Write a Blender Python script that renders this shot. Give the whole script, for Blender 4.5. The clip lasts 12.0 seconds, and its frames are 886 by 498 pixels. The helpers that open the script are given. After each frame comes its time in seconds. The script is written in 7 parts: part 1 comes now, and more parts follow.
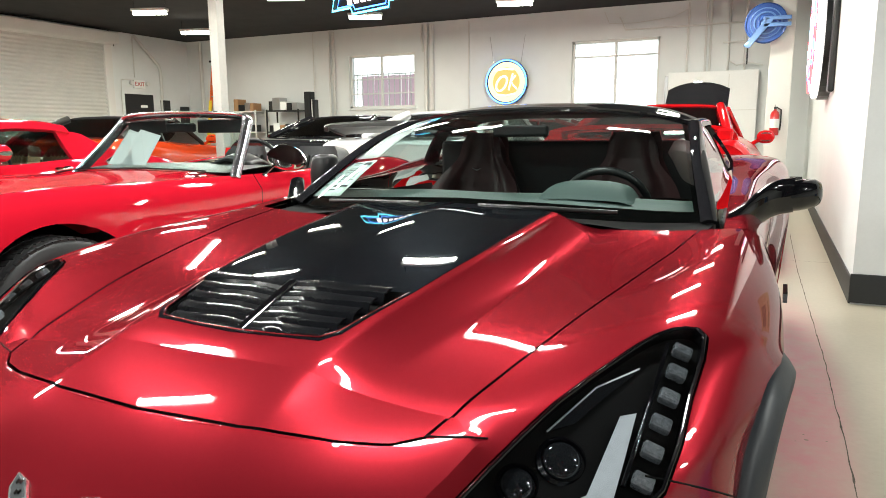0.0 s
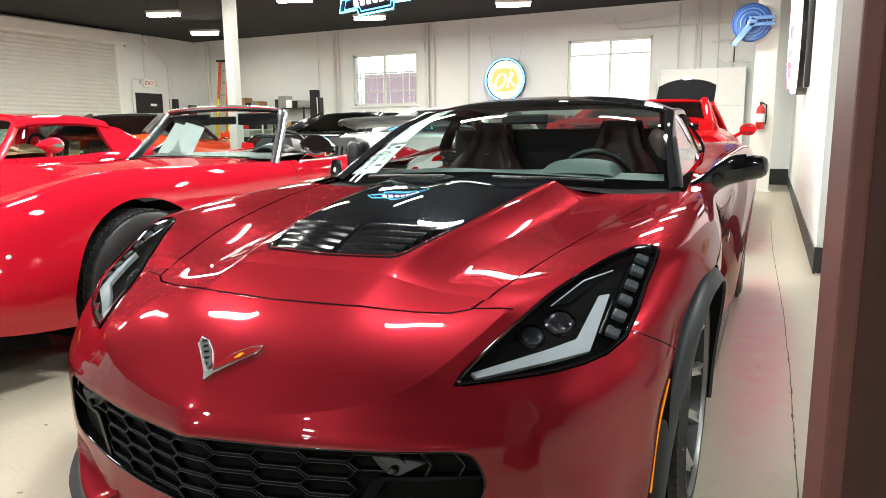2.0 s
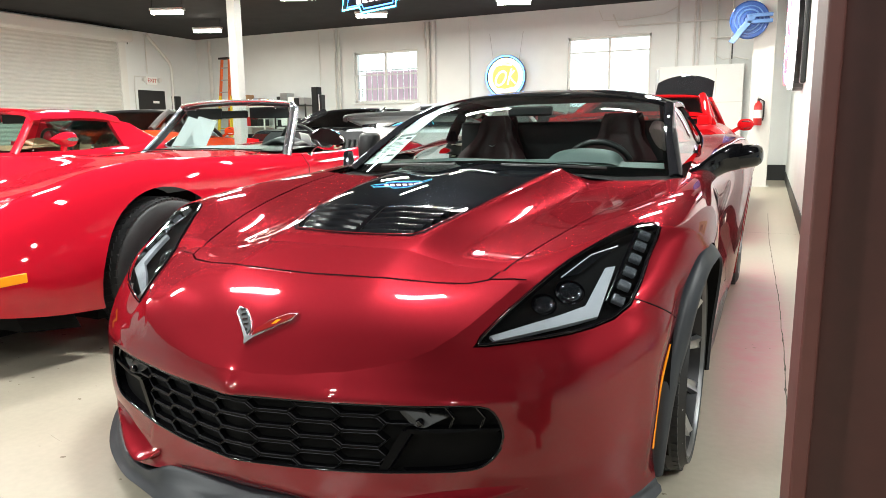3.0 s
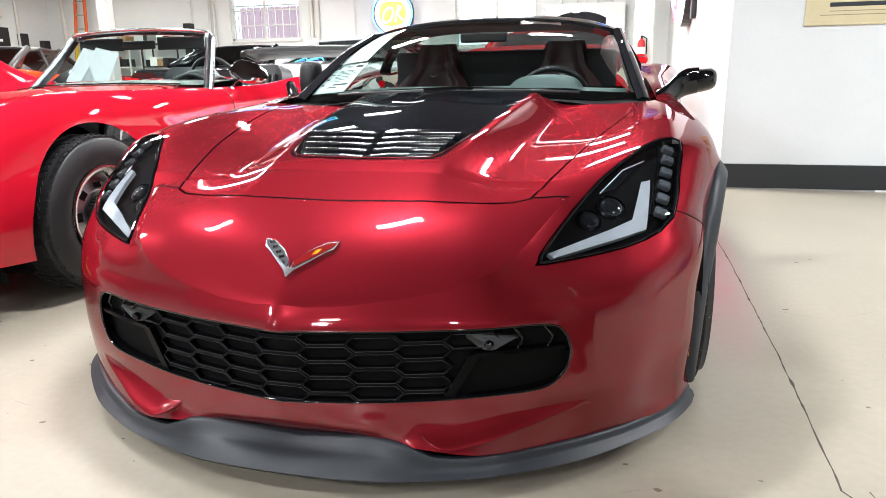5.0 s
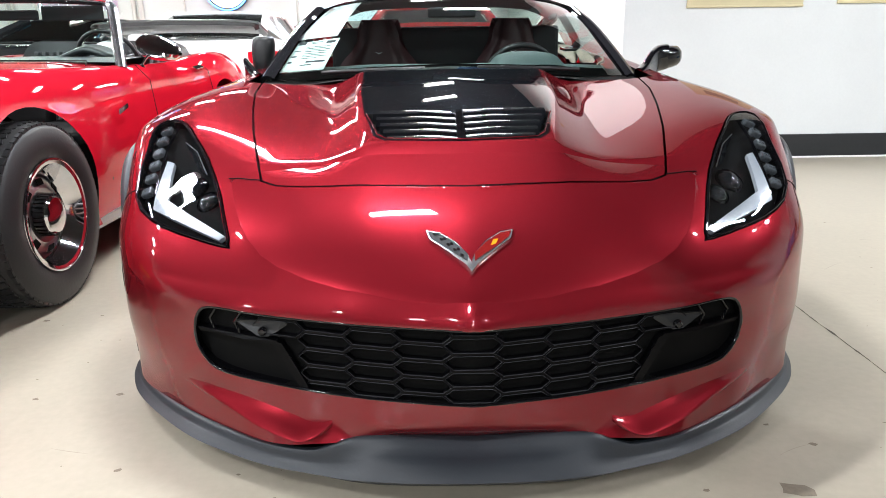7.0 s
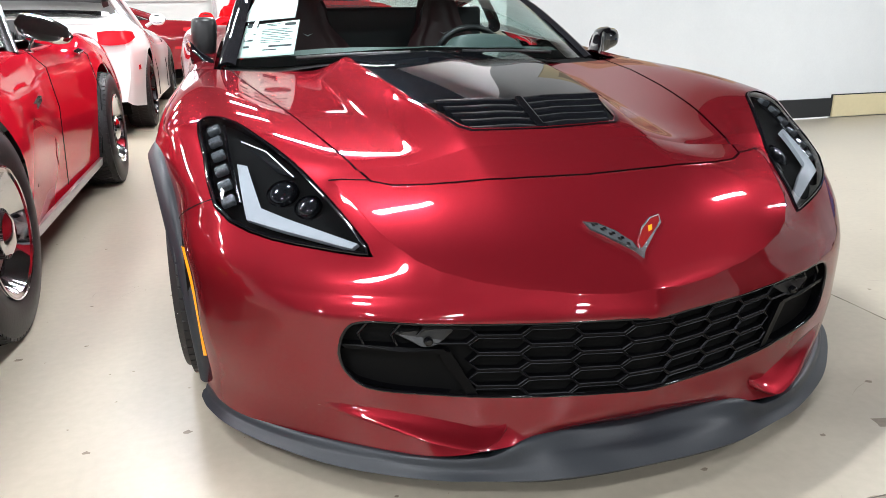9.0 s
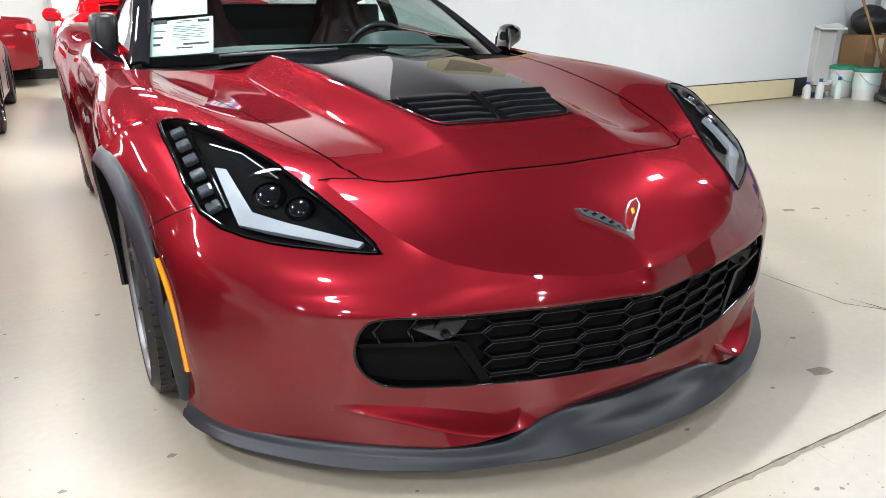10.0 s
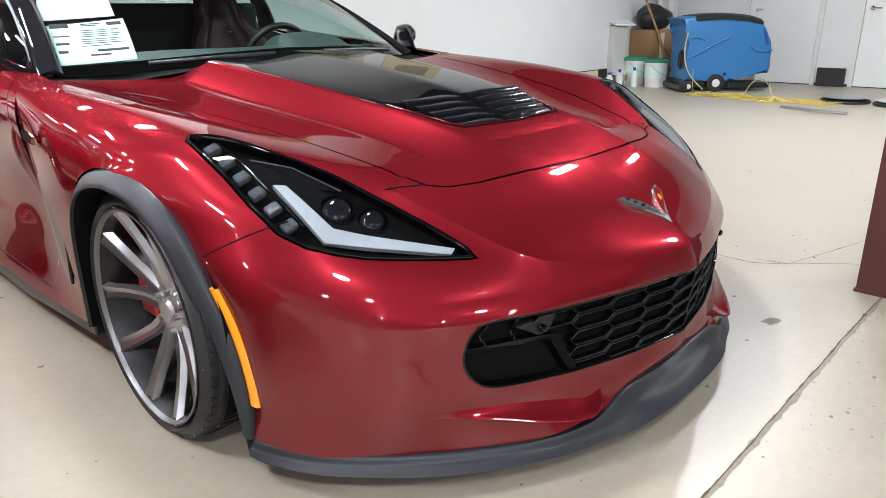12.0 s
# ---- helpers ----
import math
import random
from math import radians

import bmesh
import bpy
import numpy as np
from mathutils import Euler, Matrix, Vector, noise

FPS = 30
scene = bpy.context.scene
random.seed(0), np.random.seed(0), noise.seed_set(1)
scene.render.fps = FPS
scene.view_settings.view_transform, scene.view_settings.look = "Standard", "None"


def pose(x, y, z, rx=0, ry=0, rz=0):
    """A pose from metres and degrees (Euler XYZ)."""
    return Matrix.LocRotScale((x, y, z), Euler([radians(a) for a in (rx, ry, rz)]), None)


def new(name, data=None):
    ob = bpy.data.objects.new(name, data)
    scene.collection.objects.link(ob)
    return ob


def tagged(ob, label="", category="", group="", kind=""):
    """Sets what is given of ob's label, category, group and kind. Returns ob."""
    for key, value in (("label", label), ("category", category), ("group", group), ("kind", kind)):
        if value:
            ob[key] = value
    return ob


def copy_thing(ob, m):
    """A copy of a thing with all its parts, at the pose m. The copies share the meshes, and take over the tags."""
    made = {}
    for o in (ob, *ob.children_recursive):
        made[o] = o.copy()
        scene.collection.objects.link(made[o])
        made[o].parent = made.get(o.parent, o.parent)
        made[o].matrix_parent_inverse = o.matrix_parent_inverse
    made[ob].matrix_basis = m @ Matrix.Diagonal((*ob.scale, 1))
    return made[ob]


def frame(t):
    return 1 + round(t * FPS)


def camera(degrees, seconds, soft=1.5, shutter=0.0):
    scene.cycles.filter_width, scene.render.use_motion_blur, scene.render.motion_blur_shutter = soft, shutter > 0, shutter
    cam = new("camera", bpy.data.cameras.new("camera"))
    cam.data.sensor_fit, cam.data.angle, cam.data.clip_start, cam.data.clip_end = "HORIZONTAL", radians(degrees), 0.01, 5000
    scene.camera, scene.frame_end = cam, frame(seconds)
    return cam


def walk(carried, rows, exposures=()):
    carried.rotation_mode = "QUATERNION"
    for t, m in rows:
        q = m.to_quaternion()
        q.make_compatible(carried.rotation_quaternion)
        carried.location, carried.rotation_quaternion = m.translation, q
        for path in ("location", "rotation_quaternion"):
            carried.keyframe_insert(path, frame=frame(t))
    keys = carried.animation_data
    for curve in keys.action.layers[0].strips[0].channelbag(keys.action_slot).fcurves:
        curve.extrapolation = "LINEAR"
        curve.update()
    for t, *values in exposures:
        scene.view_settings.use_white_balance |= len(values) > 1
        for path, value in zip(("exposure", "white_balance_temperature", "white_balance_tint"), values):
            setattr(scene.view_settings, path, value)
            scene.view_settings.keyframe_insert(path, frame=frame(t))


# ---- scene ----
from mathutils.bvhtree import BVHTree

# ---- camera ----
cam = camera(65.6, 12.0, 0.5)
# seconds, x, y, z, pitch, roll, yaw
PATH = [
    (0.0, 0.971, -0.348, 1.097, -9.46, 0.34, 25.47),
    (0.5, 1.022, -0.534, 1.104, -9.56, 0.49, 25.37),
    (1.0, 1.076, -0.658, 1.071, -9.57, 0.52, 25.36),
    (1.5, 1.096, -0.807, 1.063, -9.54, 0.45, 25.25),
    (2.0, 1.131, -0.922, 1.047, -9.59, 0.59, 25.20),
    (2.5, 1.167, -1.010, 1.029, -9.61, 0.68, 25.15),
    (3.0, 1.147, -1.082, 1.014, -9.74, 0.62, 25.08),
    (3.2, 1.149, -1.130, 1.019, -9.91, 0.69, 25.08),
    (4.8, 0.770, -1.158, 0.942, -13.87, 0.74, 14.91),
    (5.0, 0.730, -1.165, 0.945, -14.45, 1.00, 14.55),
    (5.5, 0.561, -1.193, 0.951, -15.38, 0.84, 12.03),
    (6.0, 0.352, -1.224, 0.955, -15.79, 0.91, 6.37),
    (6.5, 0.139, -1.211, 0.949, -16.27, 0.89, 2.77),
    (6.7, 0.059, -1.188, 0.946, -16.30, 0.86, 1.65),
    (8.3, -0.588, -1.094, 0.968, -17.67, 0.66, -12.89),
    (8.5, -0.625, -1.066, 0.989, -18.47, 0.78, -13.43),
    (9.0, -0.796, -0.999, 0.979, -18.28, 0.66, -16.80),
    (9.5, -0.972, -0.973, 0.987, -18.33, 0.52, -23.16),
    (10.0, -1.091, -0.898, 0.979, -18.57, 0.49, -28.90),
    (10.5, -1.214, -0.771, 0.994, -18.62, 0.53, -33.77),
    (11.0, -1.365, -0.717, 1.010, -18.81, 0.64, -39.21),
    (11.5, -1.485, -0.624, 0.996, -18.97, 0.72, -44.70),
    (12.0, -1.584, -0.536, 1.002, -18.98, 0.63, -46.36),
]
walk(cam, [(t, pose(x, y, z, 90 + p, r, w)) for t, x, y, z, p, r, w in PATH],
     exposures=[(0, -0.70, 6600, 3), (3, -0.40, 6450, 4), (5, -0.30, 6150, 10), (8, -0.42, 6100, 10), (12, -0.58, 6100, 10)])

# ---- light ----
world = bpy.data.worlds.new("world")
scene.world = world
world.use_nodes = True
world.node_tree.nodes["Background"].inputs[0].default_value = (0.75, 0.85, 1.0, 1)
world.node_tree.nodes["Background"].inputs[1].default_value = 0.35
TUBE = 138.0      # watts of light of each fluorescent fixture
SKY = 5.0        # brightness of the daylight outside the windows

# ---- materials ----
def mat(name, color, rough=0.5, metal=0.0, grain=0.0, scale=40.0, bump=0.0, coat=0.0, spec=0.5, stain=0.0, stain_scale=2.0,
        emit=None, power=0.0, alpha=1.0, trans=0.0, vary=0.0, flake=0.0):
    """A principled material with grain and stains at two scales, fine relief and roughness wear."""
    m = bpy.data.materials.new(name)
    m.use_nodes = True
    nt = m.node_tree
    n, l = nt.nodes, nt.links
    b = n["Principled BSDF"]
    b.inputs["Roughness"].default_value = rough
    b.inputs["Metallic"].default_value = metal
    b.inputs["Coat Weight"].default_value = coat
    b.inputs["Coat Roughness"].default_value = 0.02
    b.inputs["Specular IOR Level"].default_value = spec
    b.inputs["Alpha"].default_value = alpha
    b.inputs["Transmission Weight"].default_value = trans
    b.inputs["Base Color"].default_value = (*color, 1)
    tc = n.new("ShaderNodeTexCoord")
    last = None

    def shade(fac, low, high, base):
        mr = n.new("ShaderNodeMapRange")
        mr.inputs[3].default_value, mr.inputs[4].default_value = low, high
        l.new(fac, mr.inputs[0])
        mx = n.new("ShaderNodeMix")
        mx.data_type, mx.blend_type = "RGBA", "MULTIPLY"
        mx.inputs[0].default_value = 1.0
        if base is None:
            mx.inputs[6].default_value = (*color, 1)
        else:
            l.new(base, mx.inputs[6])
        l.new(mr.outputs[0], mx.inputs[7])
        return mx.outputs[2]

    if grain or bump:
        t = n.new("ShaderNodeTexNoise")
        t.inputs["Scale"].default_value, t.inputs["Detail"].default_value = scale, 6
        l.new(tc.outputs["Object"], t.inputs["Vector"])
        if grain:
            last = shade(t.outputs[0], 1 - grain, 1 + grain, last)
        if bump:
            bp = n.new("ShaderNodeBump")
            bp.inputs["Strength"].default_value, bp.inputs["Distance"].default_value = bump, 0.004
            l.new(t.outputs[0], bp.inputs["Height"])
            l.new(bp.outputs[0], b.inputs["Normal"])
    if stain:
        t2 = n.new("ShaderNodeTexNoise")
        t2.inputs["Scale"].default_value, t2.inputs["Detail"].default_value, t2.inputs["Roughness"].default_value = stain_scale, 8, 0.62
        l.new(tc.outputs["Object"], t2.inputs["Vector"])
        last = shade(t2.outputs[0], 1 - stain, 1 + stain, last)
        mr = n.new("ShaderNodeMapRange")
        mr.inputs[3].default_value, mr.inputs[4].default_value = max(0.02, rough - 0.35 * stain), min(1, rough + 0.35 * stain)
        l.new(t2.outputs[0], mr.inputs[0])
        l.new(mr.outputs[0], b.inputs["Roughness"])
    if vary:
        oi = n.new("ShaderNodeObjectInfo")
        last = shade(oi.outputs["Random"], 1 - vary, 1 + vary, last)
    if flake:
        v = n.new("ShaderNodeTexVoronoi")
        v.inputs["Scale"].default_value = 2600
        l.new(tc.outputs["Object"], v.inputs["Vector"])
        last = shade(v.outputs["Color"], 1 - flake, 1 + flake, last)
    if last is not None:
        l.new(last, b.inputs["Base Color"])
    if emit:
        b.inputs["Emission Color"].default_value = (*emit, 1)
        b.inputs["Emission Strength"].default_value = power
    return m


def car_paint(name, deep, flash=None):
    """Car paint: a deep ground, two lobes of colour flakes if it is metallic, and a clear coat above."""
    m = bpy.data.materials.new(name)
    m.use_nodes = True
    n, l = m.node_tree.nodes, m.node_tree.links
    n.remove(n["Principled BSDF"])
    tc, v, mr, mx = n.new("ShaderNodeTexCoord"), n.new("ShaderNodeTexVoronoi"), n.new("ShaderNodeMapRange"), n.new("ShaderNodeMix")
    v.inputs["Scale"].default_value = 2200
    mr.inputs[3].default_value, mr.inputs[4].default_value = 0.72, 1.28
    mx.data_type, mx.blend_type = "RGBA", "MULTIPLY"
    mx.inputs[0].default_value, mx.inputs[6].default_value = 1.0, (*(flash or deep), 1)
    l.new(tc.outputs["Object"], v.inputs["Vector"])
    l.new(v.outputs["Color"], mr.inputs[0])
    l.new(mr.outputs[0], mx.inputs[7])
    ground, wide, tight, clear = n.new("ShaderNodeBsdfDiffuse"), n.new("ShaderNodeBsdfGlossy"), n.new("ShaderNodeBsdfGlossy"), n.new("ShaderNodeBsdfGlossy")
    ground.inputs[0].default_value = (*deep, 1)
    for g, rough in ((wide, 0.47), (tight, 0.24)):
        l.new(mx.outputs[2], g.inputs[0])
        g.inputs["Roughness"].default_value = rough
    # faint orange peel in the clear coat
    nz, bp = n.new("ShaderNodeTexNoise"), n.new("ShaderNodeBump")
    nz.inputs["Scale"].default_value, nz.inputs["Detail"].default_value = 55, 2
    bp.inputs["Strength"].default_value, bp.inputs["Distance"].default_value = 0.02, 0.001
    l.new(tc.outputs["Object"], nz.inputs["Vector"])
    l.new(nz.outputs[0], bp.inputs["Height"])
    l.new(bp.outputs[0], clear.inputs["Normal"])
    clear.inputs["Roughness"].default_value = 0.02
    fr = n.new("ShaderNodeFresnel")
    fr.inputs[0].default_value = 1.60
    last = wide.outputs[0]
    for other, fac in ((tight, 0.27), (ground, 0.50 if flash else 1.0), (clear, None)):
        k = n.new("ShaderNodeMixShader")
        if fac is None:
            l.new(fr.outputs[0], k.inputs[0])
        else:
            k.inputs[0].default_value = fac
        l.new(last, k.inputs[1])
        l.new(other.outputs[0], k.inputs[2])
        last = k.outputs[0]
    l.new(last, n["Material Output"].inputs[0])
    return m


CRIMSON = car_paint("crimson_pearl_paint", (0.130, 0.0062, 0.0102), (0.266, 0.0150, 0.0240))
RED = car_paint("bright_red_paint", (0.54, 0.008, 0.024))
RED2 = car_paint("red_paint", (0.50, 0.006, 0.010))
WHITE_PAINT = car_paint("white_car_paint", (0.78, 0.78, 0.78))
MAROON = car_paint("dark_red_car_paint", (0.20, 0.012, 0.018))
BLACK_PAINT = car_paint("black_car_paint", (0.012, 0.012, 0.014))
CARBON = car_paint("gloss_black_panel", (0.004, 0.005, 0.0065), (0.009, 0.011, 0.014))
GLOSS_BLACK = mat("gloss_black_plastic", (0.004, 0.004, 0.005), 0.08, coat=0.2, spec=0.3)
SATIN_BLACK = mat("satin_black_plastic", (0.010, 0.0105, 0.011), 0.36, grain=0.15, scale=120, bump=0.05)
LIP_GREY = mat("dark_grey_lip_plastic", (0.017, 0.021, 0.027), 0.46, grain=0.12, scale=160, bump=0.06, stain=0.18, stain_scale=5)
LAMP_BLACK = mat("lamp_housing_black", (0.003, 0.003, 0.004), 0.10, spec=0.30)
DARK = mat("dark_underside", (0.004, 0.004, 0.004), 0.8, spec=0.10, grain=0.2, scale=20)
RUBBER = mat("tyre_rubber", (0.014, 0.014, 0.015), 0.5, grain=0.25, scale=90, bump=0.15, stain=0.2, stain_scale=9)
ALLOY = mat("silver_alloy", (0.44, 0.44, 0.45), 0.30, metal=1.0, grain=0.05, scale=60)
RIM_EDGE = mat("satin_rim_edge", (0.20, 0.20, 0.205), 0.42, metal=1.0, grain=0.1, scale=60)
# silver barrel; the shade between the spokes is put into its colour
BARREL = mat("shaded_barrel_alloy", (0.045, 0.045, 0.047), 0.42, metal=1.0, grain=0.1, scale=60)
POLISHED = mat("polished_badge_metal", (0.80, 0.80, 0.82), 0.24, metal=1.0)
CHROME = mat("chrome", (0.80, 0.80, 0.82), 0.06, metal=1.0)
STEEL = mat("brushed_steel", (0.45, 0.45, 0.46), 0.3, metal=1.0, grain=0.1, scale=80)
CALIPER = mat("red_brake_caliper", (0.45, 0.02, 0.02), 0.35, coat=0.4)
AMBER = mat("amber_lens", (0.85, 0.30, 0.01), 0.15, coat=0.6, emit=(1, 0.35, 0.02), power=0.25)
LED_WHITE = mat("white_light_guide", (0.52, 0.55, 0.58), 0.22, coat=0.5, grain=0.14, scale=70, bump=0.1)
LENS = mat("clear_lens_block", (0.11, 0.12, 0.13), 0.10, coat=0.8, spec=0.6, grain=0.7, scale=160, bump=0.6)
TAIL_RED = mat("red_tail_lens", (0.55, 0.01, 0.02), 0.12, coat=0.8)
GRAPHITE = mat("dark_cabin_trim", (0.010, 0.010, 0.011), 0.6, spec=0.3, grain=0.2, scale=200, bump=0.1)
DASH = mat("grey_dashboard_vinyl", (0.036, 0.060, 0.056), 0.6, grain=0.15, scale=220, bump=0.12)
LEATHER = mat("dark_red_leather", (0.040, 0.010, 0.012), 0.5, grain=0.2, scale=140, bump=0.15)
BLACK_LEATHER = mat("black_leather", (0.009, 0.009, 0.010), 0.42, grain=0.2, scale=140, bump=0.15)
TAN = mat("tan_leather", (0.32, 0.20, 0.11), 0.5, grain=0.15, scale=120, bump=0.1)
PAPER = mat("white_paper", (0.86, 0.87, 0.86), 0.7, grain=0.03, scale=30)
PAPER_MINT = mat("pale_green_paper", (0.68, 0.80, 0.75), 0.7, grain=0.03, scale=30)
INK_BLACK = mat("black_glass_print", (0.003, 0.003, 0.003), 0.9, spec=0.0)
INK = mat("dark_print", (0.03, 0.035, 0.04), 0.7)


def glass_mat(name, tint, rough=0.0):
    """Thin clear glass: a see-through tint with a mirror coat by Fresnel."""
    m = bpy.data.materials.new(name)
    m.use_nodes = True
    n, l = m.node_tree.nodes, m.node_tree.links
    n.remove(n["Principled BSDF"])
    t, g, f, mx = n.new("ShaderNodeBsdfTransparent"), n.new("ShaderNodeBsdfGlossy"), n.new("ShaderNodeLayerWeight"), n.new("ShaderNodeMixShader")
    t.inputs[0].default_value = (*tint, 1)
    g.inputs["Roughness"].default_value = rough
    pw, ad = n.new("ShaderNodeMath"), n.new("ShaderNodeMath")
    pw.operation, ad.operation = "POWER", "MULTIPLY_ADD"
    pw.inputs[1].default_value, ad.inputs[1].default_value, ad.inputs[2].default_value = 3.1, 0.9, 0.05
    l.new(f.outputs["Facing"], pw.inputs[0])
    l.new(pw.outputs[0], ad.inputs[0])
    l.new(ad.outputs[0], mx.inputs[0])
    l.new(t.outputs[0], mx.inputs[1])
    l.new(g.outputs[0], mx.inputs[2])
    l.new(mx.outputs[0], n["Material Output"].inputs[0])
    return m


GLASS = glass_mat("clear_car_glass", (0.74, 0.87, 0.84))
SMOKED = glass_mat("smoked_car_glass", (0.35, 0.37, 0.38))
LAMP_GLASS = glass_mat("headlight_lens", (0.80, 0.82, 0.84))
PANE = glass_mat("window_pane", (0.92, 0.95, 0.96))


# ---- building blocks ----
def part(name, bm, material, parent=None, label="", smooth=False, sharp=None):
    """Links a bmesh as one mesh object under a thing."""
    me = bpy.data.meshes.new(name)
    bmesh.ops.recalc_face_normals(bm, faces=bm.faces)
    if smooth:
        for f in bm.faces:
            f.smooth = True
        if sharp:
            for e in bm.edges:
                if len(e.link_faces) == 2 and e.calc_face_angle(0) > radians(sharp):
                    e.smooth = False
    bm.to_mesh(me)
    bm.free()
    me.materials.append(material)
    ob = new(name, me)
    if parent is not None:
        ob.parent = parent
    if label:
        ob["label"] = label
    return ob


def thing(name, label, category, at=None, group="", kind=""):
    ob = new(name)
    ob.empty_display_size = 0.1
    if at is not None:
        ob.matrix_basis = at
    return tagged(ob, label, category, group, kind)


def add_box(bm, lo, hi, bevel=0.0, m=None):
    c = [(a + b) / 2 for a, b in zip(lo, hi)]
    s = [max(1e-4, abs(b - a)) for a, b in zip(lo, hi)]
    r = bmesh.ops.create_cube(bm, size=1, matrix=(m or Matrix()) @ Matrix.LocRotScale(c, None, s))
    if bevel:
        es = list({e for v in r["verts"] for e in v.link_edges})
        bmesh.ops.bevel(bm, geom=es, offset=bevel, segments=2, affect="EDGES", profile=0.5)


def box(name, lo, hi, material, parent=None, label="", bevel=0.0, m=None):
    bm = bmesh.new()
    add_box(bm, lo, hi, bevel, m)
    return part(name, bm, material, parent, label)


def add_lathe(bm, profile, n=40, m=None, close=False, arc=360):
    """Turns a profile of (radius, along) about the x axis."""
    m = m or Matrix()
    rings = []
    for k in range(n if arc == 360 else n + 1):
        a = radians(arc) * k / n
        rings.append([bm.verts.new(m @ Vector((h, r * math.cos(a), r * math.sin(a)))) for r, h in profile])
    cnt = len(rings)
    for k in range(cnt if arc == 360 else cnt - 1):
        a, b = rings[k], rings[(k + 1) % cnt]
        for i in range(len(profile) - (0 if close else 1)):
            j = (i + 1) % len(profile)
            try:
                bm.faces.new((a[i], a[j], b[j], b[i]))
            except ValueError:
                pass


def add_tube(bm, pts, r, n=8, closed=False):
    """A round tube along points."""
    pts = [Vector(p) for p in pts]
    rings = []
    up = Vector((0.13, 0.21, 0.97))
    for i, p in enumerate(pts):
        a = pts[i - 1] if (i or closed) else p
        b = pts[(i + 1) % len(pts)] if (i < len(pts) - 1 or closed) else p
        d = (b - a).normalized()
        s = d.cross(up).normalized()
        if s.length < 0.1:
            s = d.orthogonal().normalized()
        u = s.cross(d)
        rings.append([bm.verts.new(p + r * (math.cos(6.2832 * k / n) * s + math.sin(6.2832 * k / n) * u)) for k in range(n)])
    for i in range(len(rings) - (0 if closed else 1)):
        a, b = rings[i], rings[(i + 1) % len(rings)]
        for k in range(n):
            bm.faces.new((a[k], a[(k + 1) % n], b[(k + 1) % n], b[k]))
    if not closed:
        bm.faces.new(rings[0])
        bm.faces.new(rings[-1])


def tube(name, pts, r, material, parent=None, label="", n=8, closed=False):
    bm = bmesh.new()
    add_tube(bm, pts, r, n, closed)
    return part(name, bm, material, parent, label, smooth=True, sharp=50)


def lathe(name, profile, material, parent=None, label="", n=40, m=None, close=False, sharp=35):
    bm = bmesh.new()
    add_lathe(bm, profile, n, m, close)
    return part(name, bm, material, parent, label, smooth=True, sharp=sharp)


def add_prism(bm, pts, depth):
    """A plate: a polygon of points with its copy moved by depth."""
    d = Vector(depth)
    a = [bm.verts.new(Vector(p)) for p in pts]
    b = [bm.verts.new(Vector(p) + d) for p in pts]
    bm.faces.new(a)
    bm.faces.new(b[::-1])
    for i in range(len(pts)):
        j = (i + 1) % len(pts)
        bm.faces.new((a[j], a[i], b[i], b[j]))


def prism(name, pts, depth, material, parent=None, label="", bevel=0.0):
    bm = bmesh.new()
    add_prism(bm, pts, depth)
    if bevel:
        bmesh.ops.bevel(bm, geom=list(bm.edges), offset=bevel, segments=2, affect="EDGES", profile=0.5)
    return part(name, bm, material, parent, label)


def spline(pts, n):
    """Catmull-Rom through control values at even parameter, n samples a span."""
    p = [np.array(q, float) for q in pts]
    p = [2 * p[0] - p[1]] + p + [2 * p[-1] - p[-2]]
    out = []
    for i in range(1, len(p) - 2):
        a, b, c, d = p[i - 1:i + 3]
        for k in range(n):
            t = k / n
            out.append(0.5 * (2 * b + (c - a) * t + (2 * a - 5 * b + 4 * c - d) * t * t + (3 * b - a - 3 * c + d) * t ** 3))
    out.append(p[-2])
    return out


def sheet(rows, nu=8, nv=8, mirror=False):
    """A smooth surface through rows of control points; mirror adds the half on the other side of x = 0."""
    fine = [spline(r, nu) for r in rows]
    cols = [spline([f[i] for f in fine], nv) for i in range(len(fine[0]))]
    bm = bmesh.new()
    for side in (1, -1) if mirror else (1,):
        g = [[bm.verts.new((side * q[0], q[1], q[2])) for q in c] for c in cols]
        for i in range(len(g) - 1):
            for j in range(len(g[0]) - 1):
                f = (g[i][j], g[i + 1][j], g[i + 1][j + 1], g[i][j + 1])
                bm.faces.new(f if side > 0 else f[::-1])
    if mirror:
        bmesh.ops.remove_doubles(bm, verts=[v for v in bm.verts if abs(v.co.x) < 1e-4], dist=2e-4)
    return bm


def soft_spline(pts, n, mirrored=False, hold=0.7):
    """A curvature-smooth B-spline that passes close to control values; mirrored: the curve goes on by its mirror at x = 0."""
    p = [np.array(q, float) for q in pts]

    def pad(q):
        head = q[1] * np.array((-1, 1, 1)) if mirrored else 2 * q[0] - q[1]
        return [head] + q + [2 * q[-1] - q[-2]]
    e = pad(p)
    q = [c + hold * (c - (a + 4 * c + b) / 6) for a, c, b in zip(e, e[1:], e[2:])]
    q[-1] = p[-1]
    if not mirrored:
        q[0] = p[0]
    e = pad(q)
    out = []
    for i in range(1, len(e) - 2):
        a, b, c, d = e[i - 1:i + 3]
        for k in range(n):
            t = k / n
            out.append(((1 - t) ** 3 * a + (3 * t ** 3 - 6 * t * t + 4) * b + (-3 * t ** 3 + 3 * t * t + 3 * t + 1) * c + t ** 3 * d) / 6)
    out.append(e[-2])
    return out


